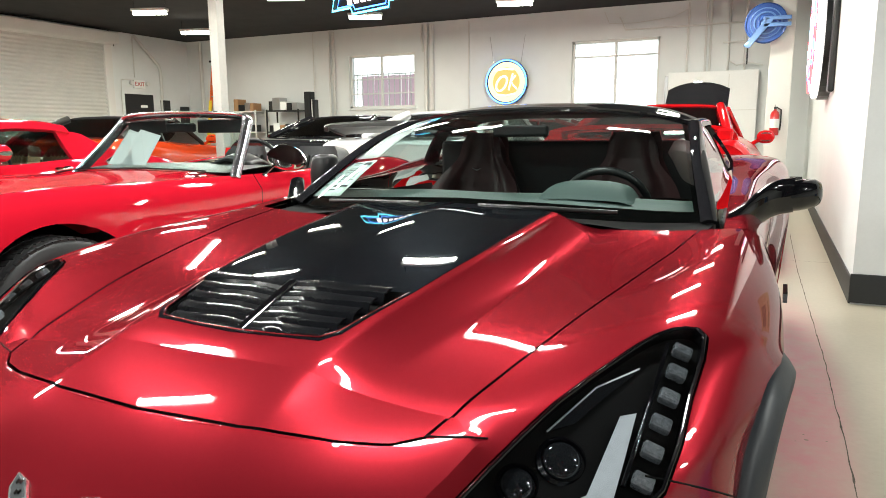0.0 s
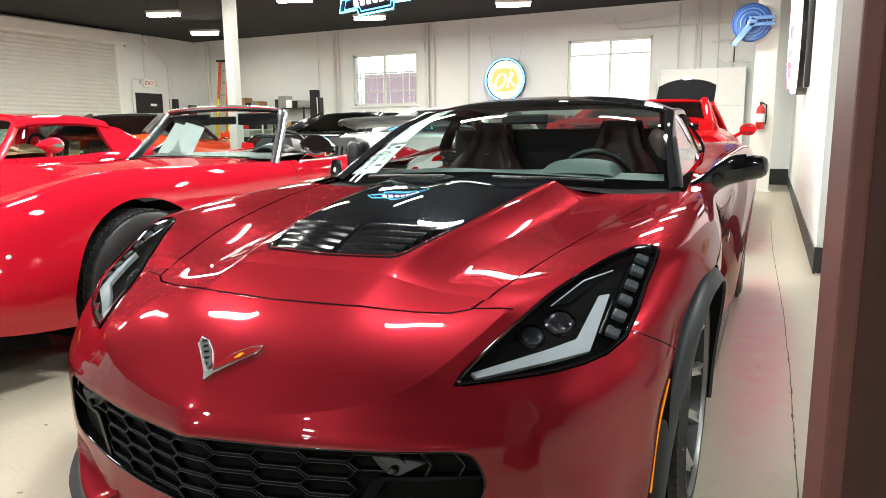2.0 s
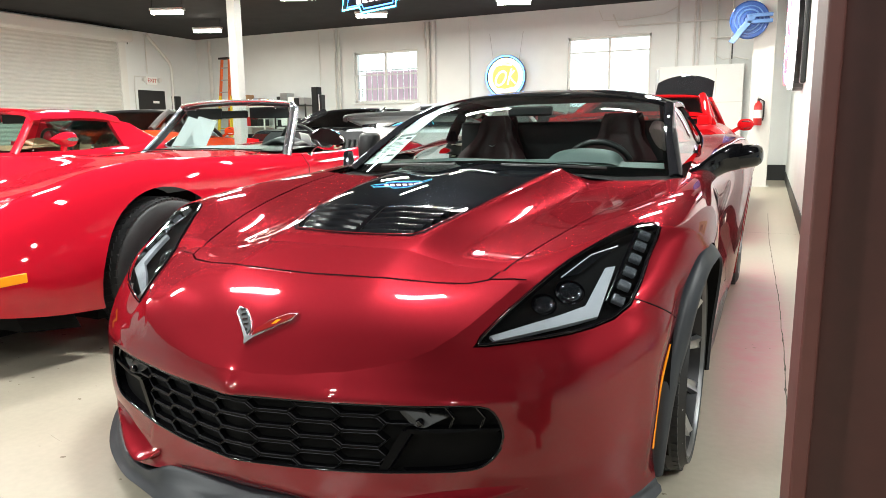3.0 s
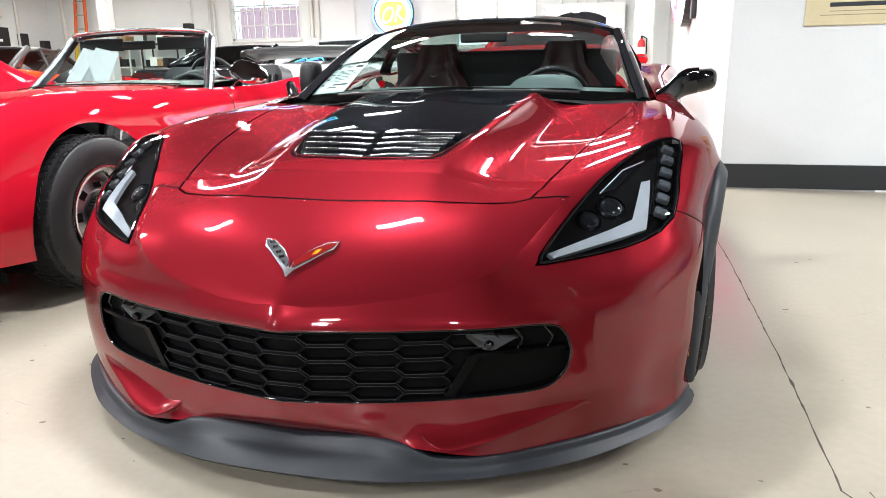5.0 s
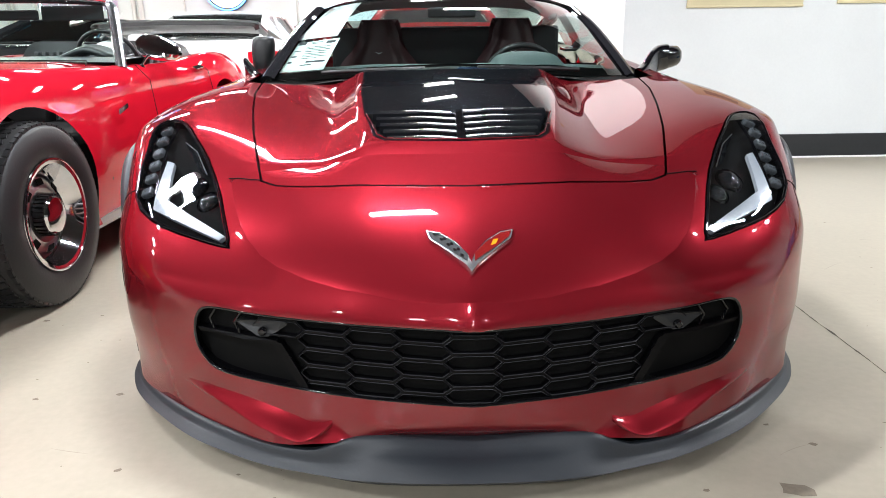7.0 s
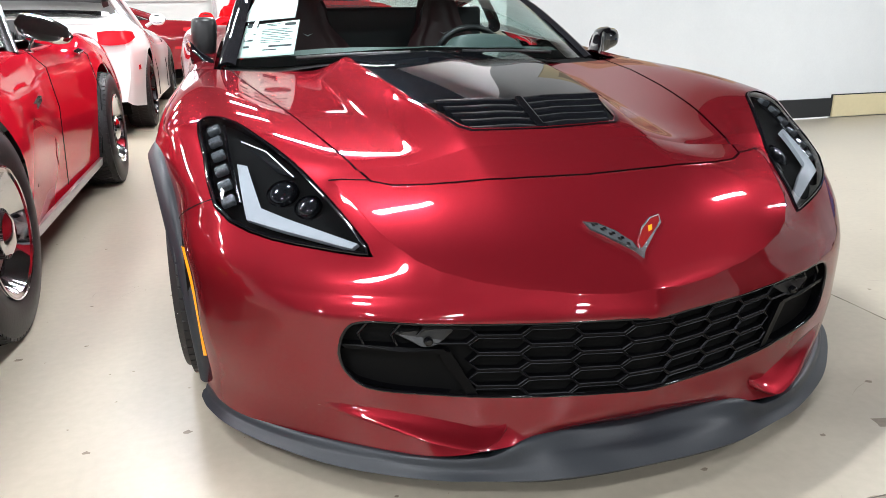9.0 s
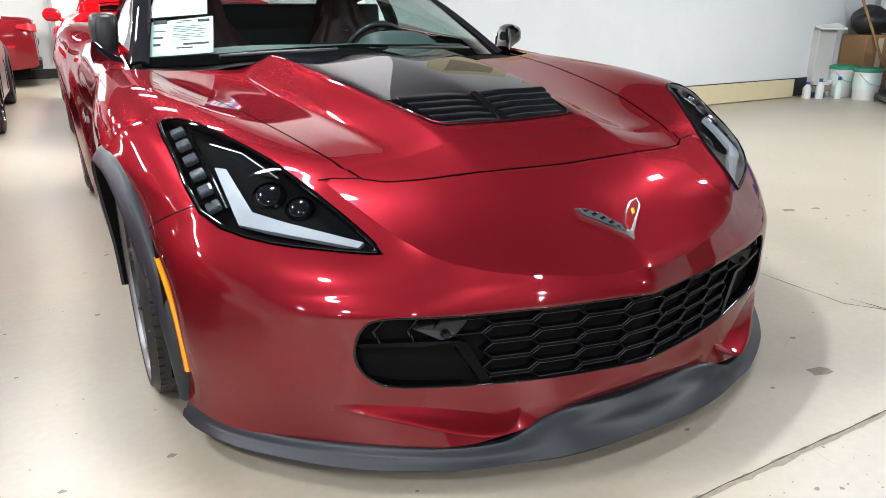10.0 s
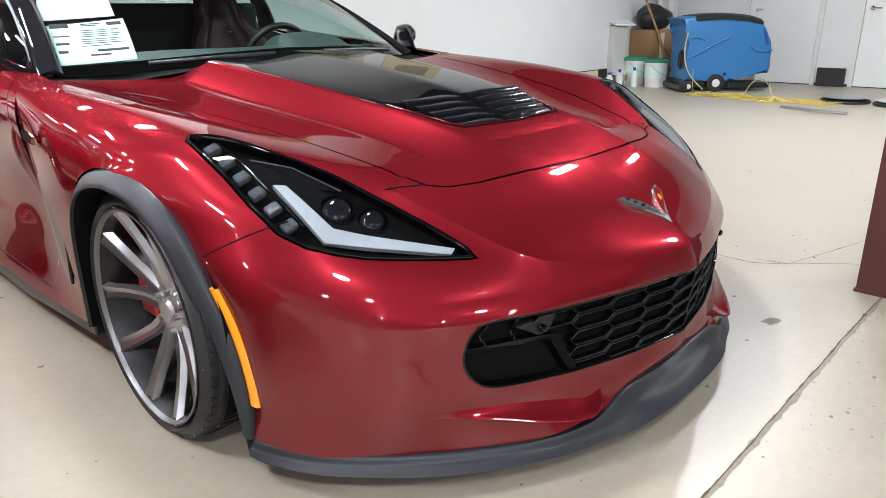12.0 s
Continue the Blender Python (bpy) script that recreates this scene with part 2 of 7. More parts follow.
def soft_sheet(rows, nu=8, nv=8):
    """Like sheet, mirrored at x = 0 and smooth in curvature."""
    fine = [soft_spline(r, nu, True) for r in rows]
    cols = [soft_spline([f[i] for f in fine], nv) for i in range(len(fine[0]))]
    bm = bmesh.new()
    for side in (1, -1):
        g = [[bm.verts.new((side * (q[0] if i else 0.0), q[1], q[2])) for q in c] for i, c in enumerate(cols)]
        for i in range(len(g) - 1):
            for j in range(len(g[0]) - 1):
                f = (g[i][j], g[i + 1][j], g[i + 1][j + 1], g[i][j + 1])
                bm.faces.new(f if side > 0 else f[::-1])
    bmesh.ops.remove_doubles(bm, verts=[v for v in bm.verts if abs(v.co.x) < 1e-4], dist=2e-4)
    return bm


def inside(p, poly):
    hit = False
    for (x1, y1), (x2, y2) in zip(poly, poly[1:] + poly[:1]):
        if (y1 > p[1]) != (y2 > p[1]) and p[0] < (x2 - x1) * (p[1] - y1) / (y2 - y1) + x1:
            hit = not hit
    return hit


def frame_of(way):
    w = Vector(way).normalized()
    a = w.orthogonal().normalized()
    return a, w.cross(a), w


def take(bm, poly, way, reach=0.35):
    """Cuts an outline (points of space, seen along way) into a surface, and moves the faces inside to a bmesh of their own."""
    a, b, w = frame_of(way)
    pts = [Vector(p) for p in poly]
    flat = [(p.dot(a), p.dot(b)) for p in pts]
    mid = sum(pts, Vector()) / len(pts)
    near = max((p - mid).length for p in pts) + 0.06
    for p, q in zip(pts, pts[1:] + pts[:1]):
        no = (q - p).cross(w).normalized()
        seg = (p + q) / 2
        rad = (q - p).length / 2 + 0.05
        fs = [f for f in bm.faces if (f.calc_center_median() - mid).length < near + 0.05 and f.normal.dot(w) < 0.25]
        fs = [f for f in fs if (Vector((f.calc_center_median() - seg)) - w * (f.calc_center_median() - seg).dot(w)).length < rad]
        geom = fs + list({e for f in fs for e in f.edges}) + list({v for f in fs for v in f.verts})
        bmesh.ops.bisect_plane(bm, geom=geom, plane_co=p, plane_no=no, dist=1e-5)
    bm.normal_update()
    sel = []
    for f in bm.faces:
        c = f.calc_center_median()
        if f.normal.dot(w) < 0.25 and (c - mid).length < near + reach and inside((c.dot(a), c.dot(b)), flat):
            sel.append(f)
    return lift(bm, sel)


def lift(bm, sel):
    out = bmesh.new()
    vm = {}
    for f in sel:
        vs = []
        for v in f.verts:
            if v not in vm:
                vm[v] = out.verts.new(v.co)
            vs.append(vm[v])
        out.faces.new(vs)
    bmesh.ops.delete(bm, geom=sel, context="FACES")
    out.normal_update()
    return out


def duplicate(bm):
    out = bmesh.new()
    vm = {v: out.verts.new(v.co) for v in bm.verts}
    for f in bm.faces:
        out.faces.new([vm[v] for v in f.verts])
    out.normal_update()
    return out


def thicken(bm, depth):
    """Gives a surface a back, depth below it, and closes its rim."""
    bm.normal_update()
    faces = list(bm.faces)
    back = {v: bm.verts.new(v.co - v.normal * depth) for v in list(bm.verts)}
    rim = [e for e in bm.edges if len(e.link_faces) == 1]
    for f in faces:
        bm.faces.new([back[v] for v in reversed(f.verts)])
    for e in rim:
        x, y = e.verts
        try:
            bm.faces.new((x, y, back[y], back[x]))
        except ValueError:
            pass
    return bm


def inflate(bm, d):
    bm.normal_update()
    n = {v: v.normal.copy() for v in bm.verts}
    for v in bm.verts:
        v.co += n[v] * d
    return bm


def flip(pts):
    return [(-x, y, z) for x, y, z in pts]


def both(pts):
    """A half outline from the middle outwards and back, made whole by its mirror."""
    return list(pts) + [p for p in flip(pts)[::-1] if abs(p[0]) > 1e-4]

# ---- the showroom ----
def wall_mat():
    return mat("white_painted_wall", (0.73, 0.755, 0.76), 0.55, grain=0.03, scale=60, bump=0.08, stain=0.09, stain_scale=1.3)


WALL = wall_mat()
BASE = mat("black_rubber_base", (0.016, 0.018, 0.020), 0.5, grain=0.2, scale=40)
CEIL = mat("dark_ceiling", (0.006, 0.0065, 0.0075), 0.85, grain=0.25, scale=6, stain=0.3)
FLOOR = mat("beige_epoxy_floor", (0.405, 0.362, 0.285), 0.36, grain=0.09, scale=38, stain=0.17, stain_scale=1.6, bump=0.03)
DIFFUSER = mat("lamp_diffuser", (0.9, 0.9, 0.9), 0.5, emit=(1.0, 0.99, 0.975), power=22)
WARM_DIFFUSER = mat("warm_lamp_diffuser", (0.9, 0.9, 0.9), 0.5, emit=(1.0, 0.95, 0.84), power=22)
METAL_WHITE = mat("white_enamel", (0.72, 0.72, 0.70), 0.4, grain=0.04, scale=40)
BEAM_RED = mat("red_oxide_paint", (0.075, 0.020, 0.016), 0.45, grain=0.15, scale=30, bump=0.08, stain=0.2, stain_scale=3)
DIM = mat("dark_grey_wall", (0.10, 0.10, 0.105), 0.6, grain=0.1, scale=8, stain=0.1)
BACK_Y, LEFT_X, HIGH = 13.8, -13.3, 3.55


def add_floor_tint(m, centre, size, color, amount):
    """A coloured patch with a ragged edge, at a place of the floor: wear, and painted neon glow."""
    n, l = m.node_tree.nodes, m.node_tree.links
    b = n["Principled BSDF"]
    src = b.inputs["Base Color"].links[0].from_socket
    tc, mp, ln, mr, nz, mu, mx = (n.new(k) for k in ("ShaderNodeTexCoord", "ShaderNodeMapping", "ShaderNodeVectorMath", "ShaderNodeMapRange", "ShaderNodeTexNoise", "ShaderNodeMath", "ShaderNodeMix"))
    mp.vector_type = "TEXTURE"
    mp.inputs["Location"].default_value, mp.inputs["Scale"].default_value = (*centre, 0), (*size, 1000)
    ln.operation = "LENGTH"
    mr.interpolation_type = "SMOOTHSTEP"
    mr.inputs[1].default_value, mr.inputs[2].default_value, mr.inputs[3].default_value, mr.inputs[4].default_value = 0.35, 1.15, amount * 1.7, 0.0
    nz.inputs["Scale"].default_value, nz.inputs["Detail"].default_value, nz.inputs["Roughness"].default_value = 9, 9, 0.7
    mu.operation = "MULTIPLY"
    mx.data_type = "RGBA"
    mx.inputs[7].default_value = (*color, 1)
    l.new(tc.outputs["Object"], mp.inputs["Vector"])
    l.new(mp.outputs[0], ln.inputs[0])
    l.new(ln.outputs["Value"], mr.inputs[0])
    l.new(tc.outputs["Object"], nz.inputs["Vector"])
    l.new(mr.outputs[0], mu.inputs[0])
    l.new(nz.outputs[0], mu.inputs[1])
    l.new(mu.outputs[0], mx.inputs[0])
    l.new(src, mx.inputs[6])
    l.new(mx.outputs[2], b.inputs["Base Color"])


# pink glow of the red neon, painted into the floor colour beside the car
add_floor_tint(FLOOR, (1.14, 2.9), (.20, 1.9), (0.52, 0.20, 0.22), .9)
add_floor_tint(FLOOR, (1.3, -.62), (1.9, .62), (0.24, 0.21, 0.165), .85)
# the same painted neon pink, farther down the aisle
add_floor_tint(FLOOR, (1.02, 6.2), (.22, 1.0), (0.50, 0.20, 0.20), .6)


def slab(name, lo, hi, material, label, kind="structure", category="wall"):
    return tagged(box(name, lo, hi, material), label, category, kind=kind)


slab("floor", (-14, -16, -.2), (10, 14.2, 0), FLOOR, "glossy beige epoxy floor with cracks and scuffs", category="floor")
slab("ceiling", (-14, -16, HIGH), (10, 14.2, HIGH + .2), CEIL, "dark painted ceiling", category="ceiling")
# back wall with two window openings
xs = [(-14, -8.22), (-6.46, -2.86), (-1.13, 1.6)]
bm = bmesh.new()
for a, b in xs:
    add_box(bm, (a, BACK_Y, 0), (b, BACK_Y + .25, HIGH))
for a, b, z0, z1 in ((-8.22, -6.46, 1.72, 2.93), (-2.86, -1.13, 1.45, 2.93)):
    add_box(bm, (a, BACK_Y, 0), (b, BACK_Y + .25, z0))
    add_box(bm, (a, BACK_Y, z1), (b, BACK_Y + .25, HIGH))
tagged(part("wall_back", bm, WALL), "white painted back wall with two windows", "wall", kind="structure")
slab("wall_left", (LEFT_X - .3, -16, 0), (LEFT_X, 14.0, HIGH), WALL, "white painted side wall")
# unseen wall, added to close the room and keep the reflections dark
slab("wall_front", (-14, -16.2, 0), (10, -16, HIGH), DIM, "unseen dark grey end wall closing the room")
slab("wall_right", (9.0, -16, 0), (9.2, 4.9, HIGH), WALL, "white wall with doors")
slab("wall_block", (1.48, 4.69, 0), (9.2, 14.0, HIGH), WALL, "white partition wall along the aisle")

# ---- the crimson sports coupe ----
K = 1.08


def between(a, b, f):
    return tuple(p + (q - p) * f for p, q in zip(a, b))


def kk(pts):
    return [tuple(K * c for c in p) for p in pts]


def offset_outline(pts, way, d):
    """Moves an outline outwards by d, in the plane across way."""
    a, b, w = frame_of(way)
    p = [Vector(q) for q in pts]
    area = sum(p[i].dot(a) * p[(i + 1) % len(p)].dot(b) - p[(i + 1) % len(p)].dot(a) * p[i].dot(b) for i in range(len(p)))
    s = 1 if area > 0 else -1
    out = []
    for i in range(len(p)):
        e1, e2 = p[i] - p[i - 1], p[(i + 1) % len(p)] - p[i]
        n1 = e1.cross(w).normalized()
        n2 = e2.cross(w).normalized()
        n = (n1 + n2)
        n = n / max(0.35, n.length_squared / 2) if n.length > 1e-3 else n1
        out.append(p[i] + s * d * n)
    return out


def bowl(bm, depth, way):
    """A sunk floor below a patch, joined to its rim by walls; the patch itself is left out."""
    w = Vector(way).normalized()
    out = bmesh.new()
    top = {v: out.verts.new(v.co) for v in bm.verts}
    low = {v: out.verts.new(v.co + w * depth) for v in bm.verts}
    for f in bm.faces:
        out.faces.new([low[v] for v in f.verts])
    for e in bm.edges:
        if len(e.link_faces) == 1:
            x, y = e.verts
            out.faces.new((top[x], top[y], low[y], low[x]))
    return out


def wheel(name, parent, at, side, radius, rim, width, pairs=5, material=None, dish=0.03, turn=0.0, lettered=False):
    """A road wheel, its face towards side * x: tyre, barrel, hub, spokes, disc and caliper."""
    material = material or ALLOY
    base = thing(name, "", "")
    for key in ("label", "category"):
        if key in base:
            del base[key]
    base.parent = parent
    base.matrix_basis = Matrix.Translation(at) @ Matrix.Rotation(turn, 4, "Z") @ Matrix.Diagonal((side, 1, 1, 1))
    h = width / 2
    prof = [(rim, h - 0.012), (rim + 0.012, h - 0.002), (rim + 0.4 * (radius - rim), h + 0.004), (radius - 0.024, h - 0.004), (radius - 0.010, h - 0.016),
            (radius - 0.001, h - 0.034), (radius, h * 0.35), (radius, -h * 0.35), (radius - 0.001, -h + 0.034), (radius - 0.02, -h + 0.006),
            (rim + 0.4 * (radius - rim), -h), (rim, -h + 0.012)]
    tyre = lathe("tyre", prof, RUBBER, base, n=72)
    # tread: grooved blocks round the shoulder and the crown
    bm = bmesh.new()
    for k in range(64):
        a = 2 * math.pi * k / 64
        m = Matrix.Rotation(a, 4, "X")
        for x0, x1, skew in ((h - 0.040, h - 0.014, 0.0), (0.012, h - 0.048, 0.3), (-h + 0.05, -0.012, -0.3)):
            add_box(bm, (x0, -0.0128 * radius / 0.327, radius - 0.014), (x1, 0.0128 * radius / 0.327, radius + 0.0035 - (0.006 if skew == 0 else 0)), m=m @ Matrix.Rotation(skew, 4, "Z"))
    part("tread", bm, RUBBER, tyre)
    lip = lathe("rim", [(rim + 0.002, h - 0.004), (rim + 0.003, h + 0.001), (rim - 0.001, h + 0.002), (rim - 0.004, h - 0.003), (rim - 0.006, h - 0.010)], RIM_EDGE if material is ALLOY else material, base, n=64)
    lathe("barrel", [(rim - 0.006, h - 0.010), (rim - 0.022, h - 0.06), (rim - 0.03, -h + 0.03), (rim, -h + 0.01)], BARREL, lip, "inner barrel darkened to look shaded", n=64)
    lathe("brake_disc", [(0.06, h - 0.11), (0.190 * rim / 0.241, h - 0.11), (0.190 * rim / 0.241, h - 0.135), (0.06, h - 0.135)], STEEL, base, n=40, close=True)
    cal = bmesh.new()
    add_box(cal, (h - 0.155, 0.10 * rim / 0.241, -0.07), (h - 0.085, 0.195 * rim / 0.241, 0.07), 0.012)
    part("brake_caliper", cal, CALIPER, base)
    lathe("hub", [(r, h - 0.012 - dish - d) for r, d in ((0.0, 0), (0.030, .002), (0.036, .012), (0.066, .014), (0.074, .03), (0.074, .07), (0.0, .07))], material, base, n=30)
    for k in range(5):
        a = 2 * math.pi * (k + 0.5) / 5
        lathe("lug_nut", [(0.0, 0.012), (0.008, 0.010), (0.010, -0.01), (0.0, -0.01)], STEEL, base, n=6,
              m=Matrix.Translation((h - 0.022 - dish, 0.052 * math.cos(a), 0.052 * math.sin(a))))
    # paired spokes that fork from the hub to the rim
    bm = bmesh.new()
    r0, r1 = 0.055, rim - 0.010
    stations = [(r0, 0.050, 0.050), (r0 + (r1 - r0) * .3, 0.043, 0.046), (r0 + (r1 - r0) * .6, 0.044, 0.036), (r0 + (r1 - r0) * .85, 0.050, 0.028), (r1 + .006, 0.068, 0.022)]
    for sgn in (1, -1):
        rings = []
        for r, wd, th in stations:
            f = (r - r0) / (r1 - r0)
            mid = sgn * (0.016 + 0.070 * f ** 1.4 * rim / 0.241)
            x = h - 0.030 - dish + (dish + 0.020) * f ** 1.4
            rings.append([bm.verts.new((x + dx, mid + dy, r)) for dx, dy in ((-th, -wd * .30), (-0.012, -wd / 2), (0.005, -wd * 0.34), (0.000, 0.0), (0.005, wd * 0.34), (-0.012, wd / 2), (-th, wd * .30))])
        for i in range(len(rings) - 1):
            for k in range(7):
                bm.faces.new((rings[i][k], rings[i][(k + 1) % 7], rings[i + 1][(k + 1) % 7], rings[i + 1][k]))
        bm.faces.new(rings[0]), bm.faces.new(rings[-1])
    if not pairs:
        bm.free()
        return base
    first = part("spoke", bm, material, base, smooth=True, sharp=30)
    for k in range(1, pairs):
        o = new("spoke", first.data)
        o.parent = base
        o.matrix_basis = Matrix.Rotation(2 * math.pi * k / pairs, 4, "X")
    return base


hero = thing("sports_coupe", "crimson sports coupe with black hood insert and black roof", "car")

FRONT = [
    [(0.000, 0.168, 0.112), (0.150, 0.155, 0.127), (0.285, 0.150, 0.112), (0.420, 0.195, 0.086), (0.570, 0.290, 0.085), (0.700, 0.395, 0.086), (0.815, 0.505, 0.090), (0.862, 0.632, 0.098)],
    [(0.000, 0.126, 0.150), (0.170, 0.135, 0.152), (0.310, 0.176, 0.146), (0.450, 0.231, 0.146), (0.590, 0.311, 0.146), (0.720, 0.395, 0.152), (0.828, 0.505, 0.152), (0.864, 0.632, 0.155)],
    [(0.000, 0.122, 0.203), (0.180, 0.155, 0.204), (0.333, 0.195, 0.207), (0.450, 0.240, 0.210), (0.550, 0.272, 0.215), (0.710, 0.375, 0.215), (0.836, 0.502, 0.215), (0.866, 0.634, 0.220)],
    [(0.000, 0.112, 0.285), (0.190, 0.151, 0.283), (0.340, 0.195, 0.282), (0.460, 0.237, 0.280), (0.585, 0.295, 0.280), (0.725, 0.390, 0.280), (0.842, 0.505, 0.280), (0.870, 0.645, 0.285)],
    [(0.000, 0.106, 0.368), (0.200, 0.150, 0.366), (0.350, 0.196, 0.364), (0.460, 0.233, 0.364), (0.575, 0.285, 0.366), (0.720, 0.385, 0.368), (0.843, 0.515, 0.370), (0.876, 0.680, 0.375)],
    [(0.000, 0.127, 0.418), (0.200, 0.170, 0.420), (0.360, 0.220, 0.423), (0.470, 0.262, 0.426), (0.580, 0.315, 0.430), (0.710, 0.400, 0.438), (0.838, 0.530, 0.446), (0.882, 0.725, 0.455)],
    [(0.000, 0.182, 0.460), (0.200, 0.216, 0.464), (0.370, 0.262, 0.470), (0.480, 0.310, 0.480), (0.560, 0.360, 0.490), (0.690, 0.445, 0.505), (0.815, 0.555, 0.515), (0.891, 0.780, 0.530)],
    [(0.000, 0.265, 0.518), (0.200, 0.285, 0.521), (0.360, 0.328, 0.524), (0.475, 0.382, 0.529), (0.575, 0.440, 0.537), (0.700, 0.520, 0.549), (0.806, 0.600, 0.553), (0.901, 0.845, 0.585)],
    [(0.000, 0.415, 0.587), (0.205, 0.425, 0.589), (0.350, 0.457, 0.586), (0.469, 0.504, 0.585), (0.595, 0.575, 0.597), (0.720, 0.655, 0.613), (0.825, 0.715, 0.617), (0.915, 0.900, 0.612)],
    [(0.000, 0.620, 0.651), (0.225, 0.640, 0.659), (0.335, 0.650, 0.624), (0.500, 0.680, 0.622), (0.660, 0.715, 0.652), (0.775, 0.770, 0.673), (0.858, 0.830, 0.668), (0.922, 0.950, 0.626)],
    [(0.000, 0.840, 0.714), (0.262, 0.868, 0.702), (0.362, 0.870, 0.654), (0.540, 0.880, 0.660), (0.690, 0.900, 0.693), (0.800, 0.920, 0.704), (0.888, 0.930, 0.682), (0.926, 1.000, 0.628)],
    [(0.000, 1.130, 0.762), (0.296, 1.150, 0.745), (0.394, 1.150, 0.684), (0.590, 1.160, 0.693), (0.730, 1.170, 0.725), (0.835, 1.170, 0.735), (0.912, 1.130, 0.692), (0.930, 1.100, 0.605)],
    [(0.000, 1.440, 0.797), (0.319, 1.465, 0.780), (0.422, 1.460, 0.718), (0.640, 1.460, 0.724), (0.770, 1.460, 0.748), (0.860, 1.450, 0.745), (0.925, 1.390, 0.680), (0.925, 1.240, 0.500)],
    [(0.000, 1.600, 0.808), (0.327, 1.600, 0.794), (0.435, 1.640, 0.748), (0.680, 1.660, 0.748), (0.790, 1.680, 0.758), (0.865, 1.680, 0.752), (0.915, 1.620, 0.660), (0.910, 1.335, 0.150)],
]
# the bulge's edge runs out as a crease from the windshield to the vent, and fades on the nose;
# beside it a straight flank drops to a narrow valley
for i, r in enumerate(FRONT):
    f, g = (0.45, 0.40) if i < 8 else ((0.30, 0.35), (0.22, 0.30), (0.20, 0.28), (0.20, 0.26), (0.20, 0.26), (0.20, 0.26))[i - 8]
    foot = tuple(a + g * (b - a) for a, b in zip(r[2], r[3]))
    if i > 8:
        foot = (foot[0], foot[1], r[2][2] - .003)
    r.insert(3, foot)
    r.insert(2, tuple(a + f * (b - a) for a, b in zip(r[1], r[2])))
    # the nose is folded along its middle
    r.insert(1, tuple(a + .28 * (b - a) for a, b in zip(r[0], r[1])))
# the fenders swell beside the lamps
for r in FRONT[5:13]:
    r[-1] = (r[-1][0] + .012, r[-1][1], r[-1][2])
    r[-2] = (r[-2][0] + .014, r[-2][1], r[-2][2])
# the flank tucks in ahead of the wheel arch
for r in FRONT[1:7]:
    r[-1] = (r[-1][0] - .012, r[-1][1], r[-1][2])
    r[-2] = (r[-2][0] + .014, r[-2][1] + .055, r[-2][2])
body = soft_sheet([kk(r) for r in FRONT], 8, 10)
# a crisp u-shaped crease round the nose, from hood corner to hood corner: the skin falls away outside it
CREASE = [(0, .129), (.06, .137), (.15, .158), (.25, .190), (.33, .223), (.39, .254), (.43, .284), (.465, .325), (.488, .365), (.506, .408), (.528, .465), (.545, .520)]
nose = take(body, both(kk([(x, y, .5) for x, y in CREASE] + [(.50, .560, .5), (0, .560, .5)])), (0, 0, -1), 2.0)
for v in body.verts:
    x, y = abs(v.co.x) / K, v.co.y / K
    if y > .60 or x > .80 or v.co.z < .37 * K:
        continue
    d = 1.0
    for (x0, y0), (x1, y1) in zip(CREASE, CREASE[1:]):
        f = min(1, max(0, ((x - x0) * (x1 - x0) + (y - y0) * (y1 - y0)) / ((x1 - x0) ** 2 + (y1 - y0) ** 2)))
        d = min(d, math.hypot(x - x0 - f * (x1 - x0), y - y0 - f * (y1 - y0)))
    fall = .015 * (1 - math.exp(-d / .026)) * min(1, (v.co.z / K - .37) / .05) * min(1, max(0, (.60 - y) / .12)) * min(1, max(0, (.80 - x) / .14))
    v.co += K * fall * Vector((0, .45, -.89))
added = {v: body.verts.new(v.co) for v in nose.verts}
for f in nose.faces:
    body.faces.new([added[v] for v in f.verts])
nose.free()
body.normal_update()
whole = duplicate(body)
SKIN = BVHTree.FromBMesh(whole)


def on_skin(p, way, lift_by=0.0):
    """The point of the car's front skin that lies along way from p."""
    w = Vector(way).normalized()
    hit = SKIN.ray_cast(Vector(p) - w * 0.5, w, 1.2)
    return (hit[0] - w * lift_by) if hit[0] is not None else Vector(p)


HEAD_WAY = (-0.35, 0.55, -0.75)
OUT, TIP, TOP = (.791, .581, .536), (.525, .350, .488), (.816, .845, .684)


def lamp_point(a, b, side=1):
    p = [o + a * (t - o) + b * (u - o) for o, t, u in zip(OUT, TIP, TOP)]
    return (side * K * p[0], K * p[1], K * p[2])


def lamp_outline(pairs, side):
    w = (HEAD_WAY[0] * side, HEAD_WAY[1], HEAD_WAY[2])
    return [on_skin(lamp_point(a, b, side), w) for a, b in pairs], w


LAMP_EDGE = [(1.03, .035), (1.025, -.02), (.98, -.045), (.55, -.135), (.22, -.15), (0.0, 0.0), (0.0, .55), (0.0, 1.0), (.12, 1.14), (.27, 1.14), (.45, .99), (.67, .77), (.86, .45), (.98, .17)]
DRL_EDGE = [(.243, .54), (.209, -.055), (.923, -.015), (.982, .052), (.345, .112), (.322, .555)]
LAMP_EDGE = [tuple(p) for p in spline(LAMP_EDGE + LAMP_EDGE[:1], 2)][:-1]
patches = {}
for side in (1, -1):
    edge, way = lamp_outline(LAMP_EDGE, side)
    take(body, offset_outline(edge, way, 0.007), way).free()
    full = duplicate(whole)
    patches[side] = take(full, edge, way)
    full.free()

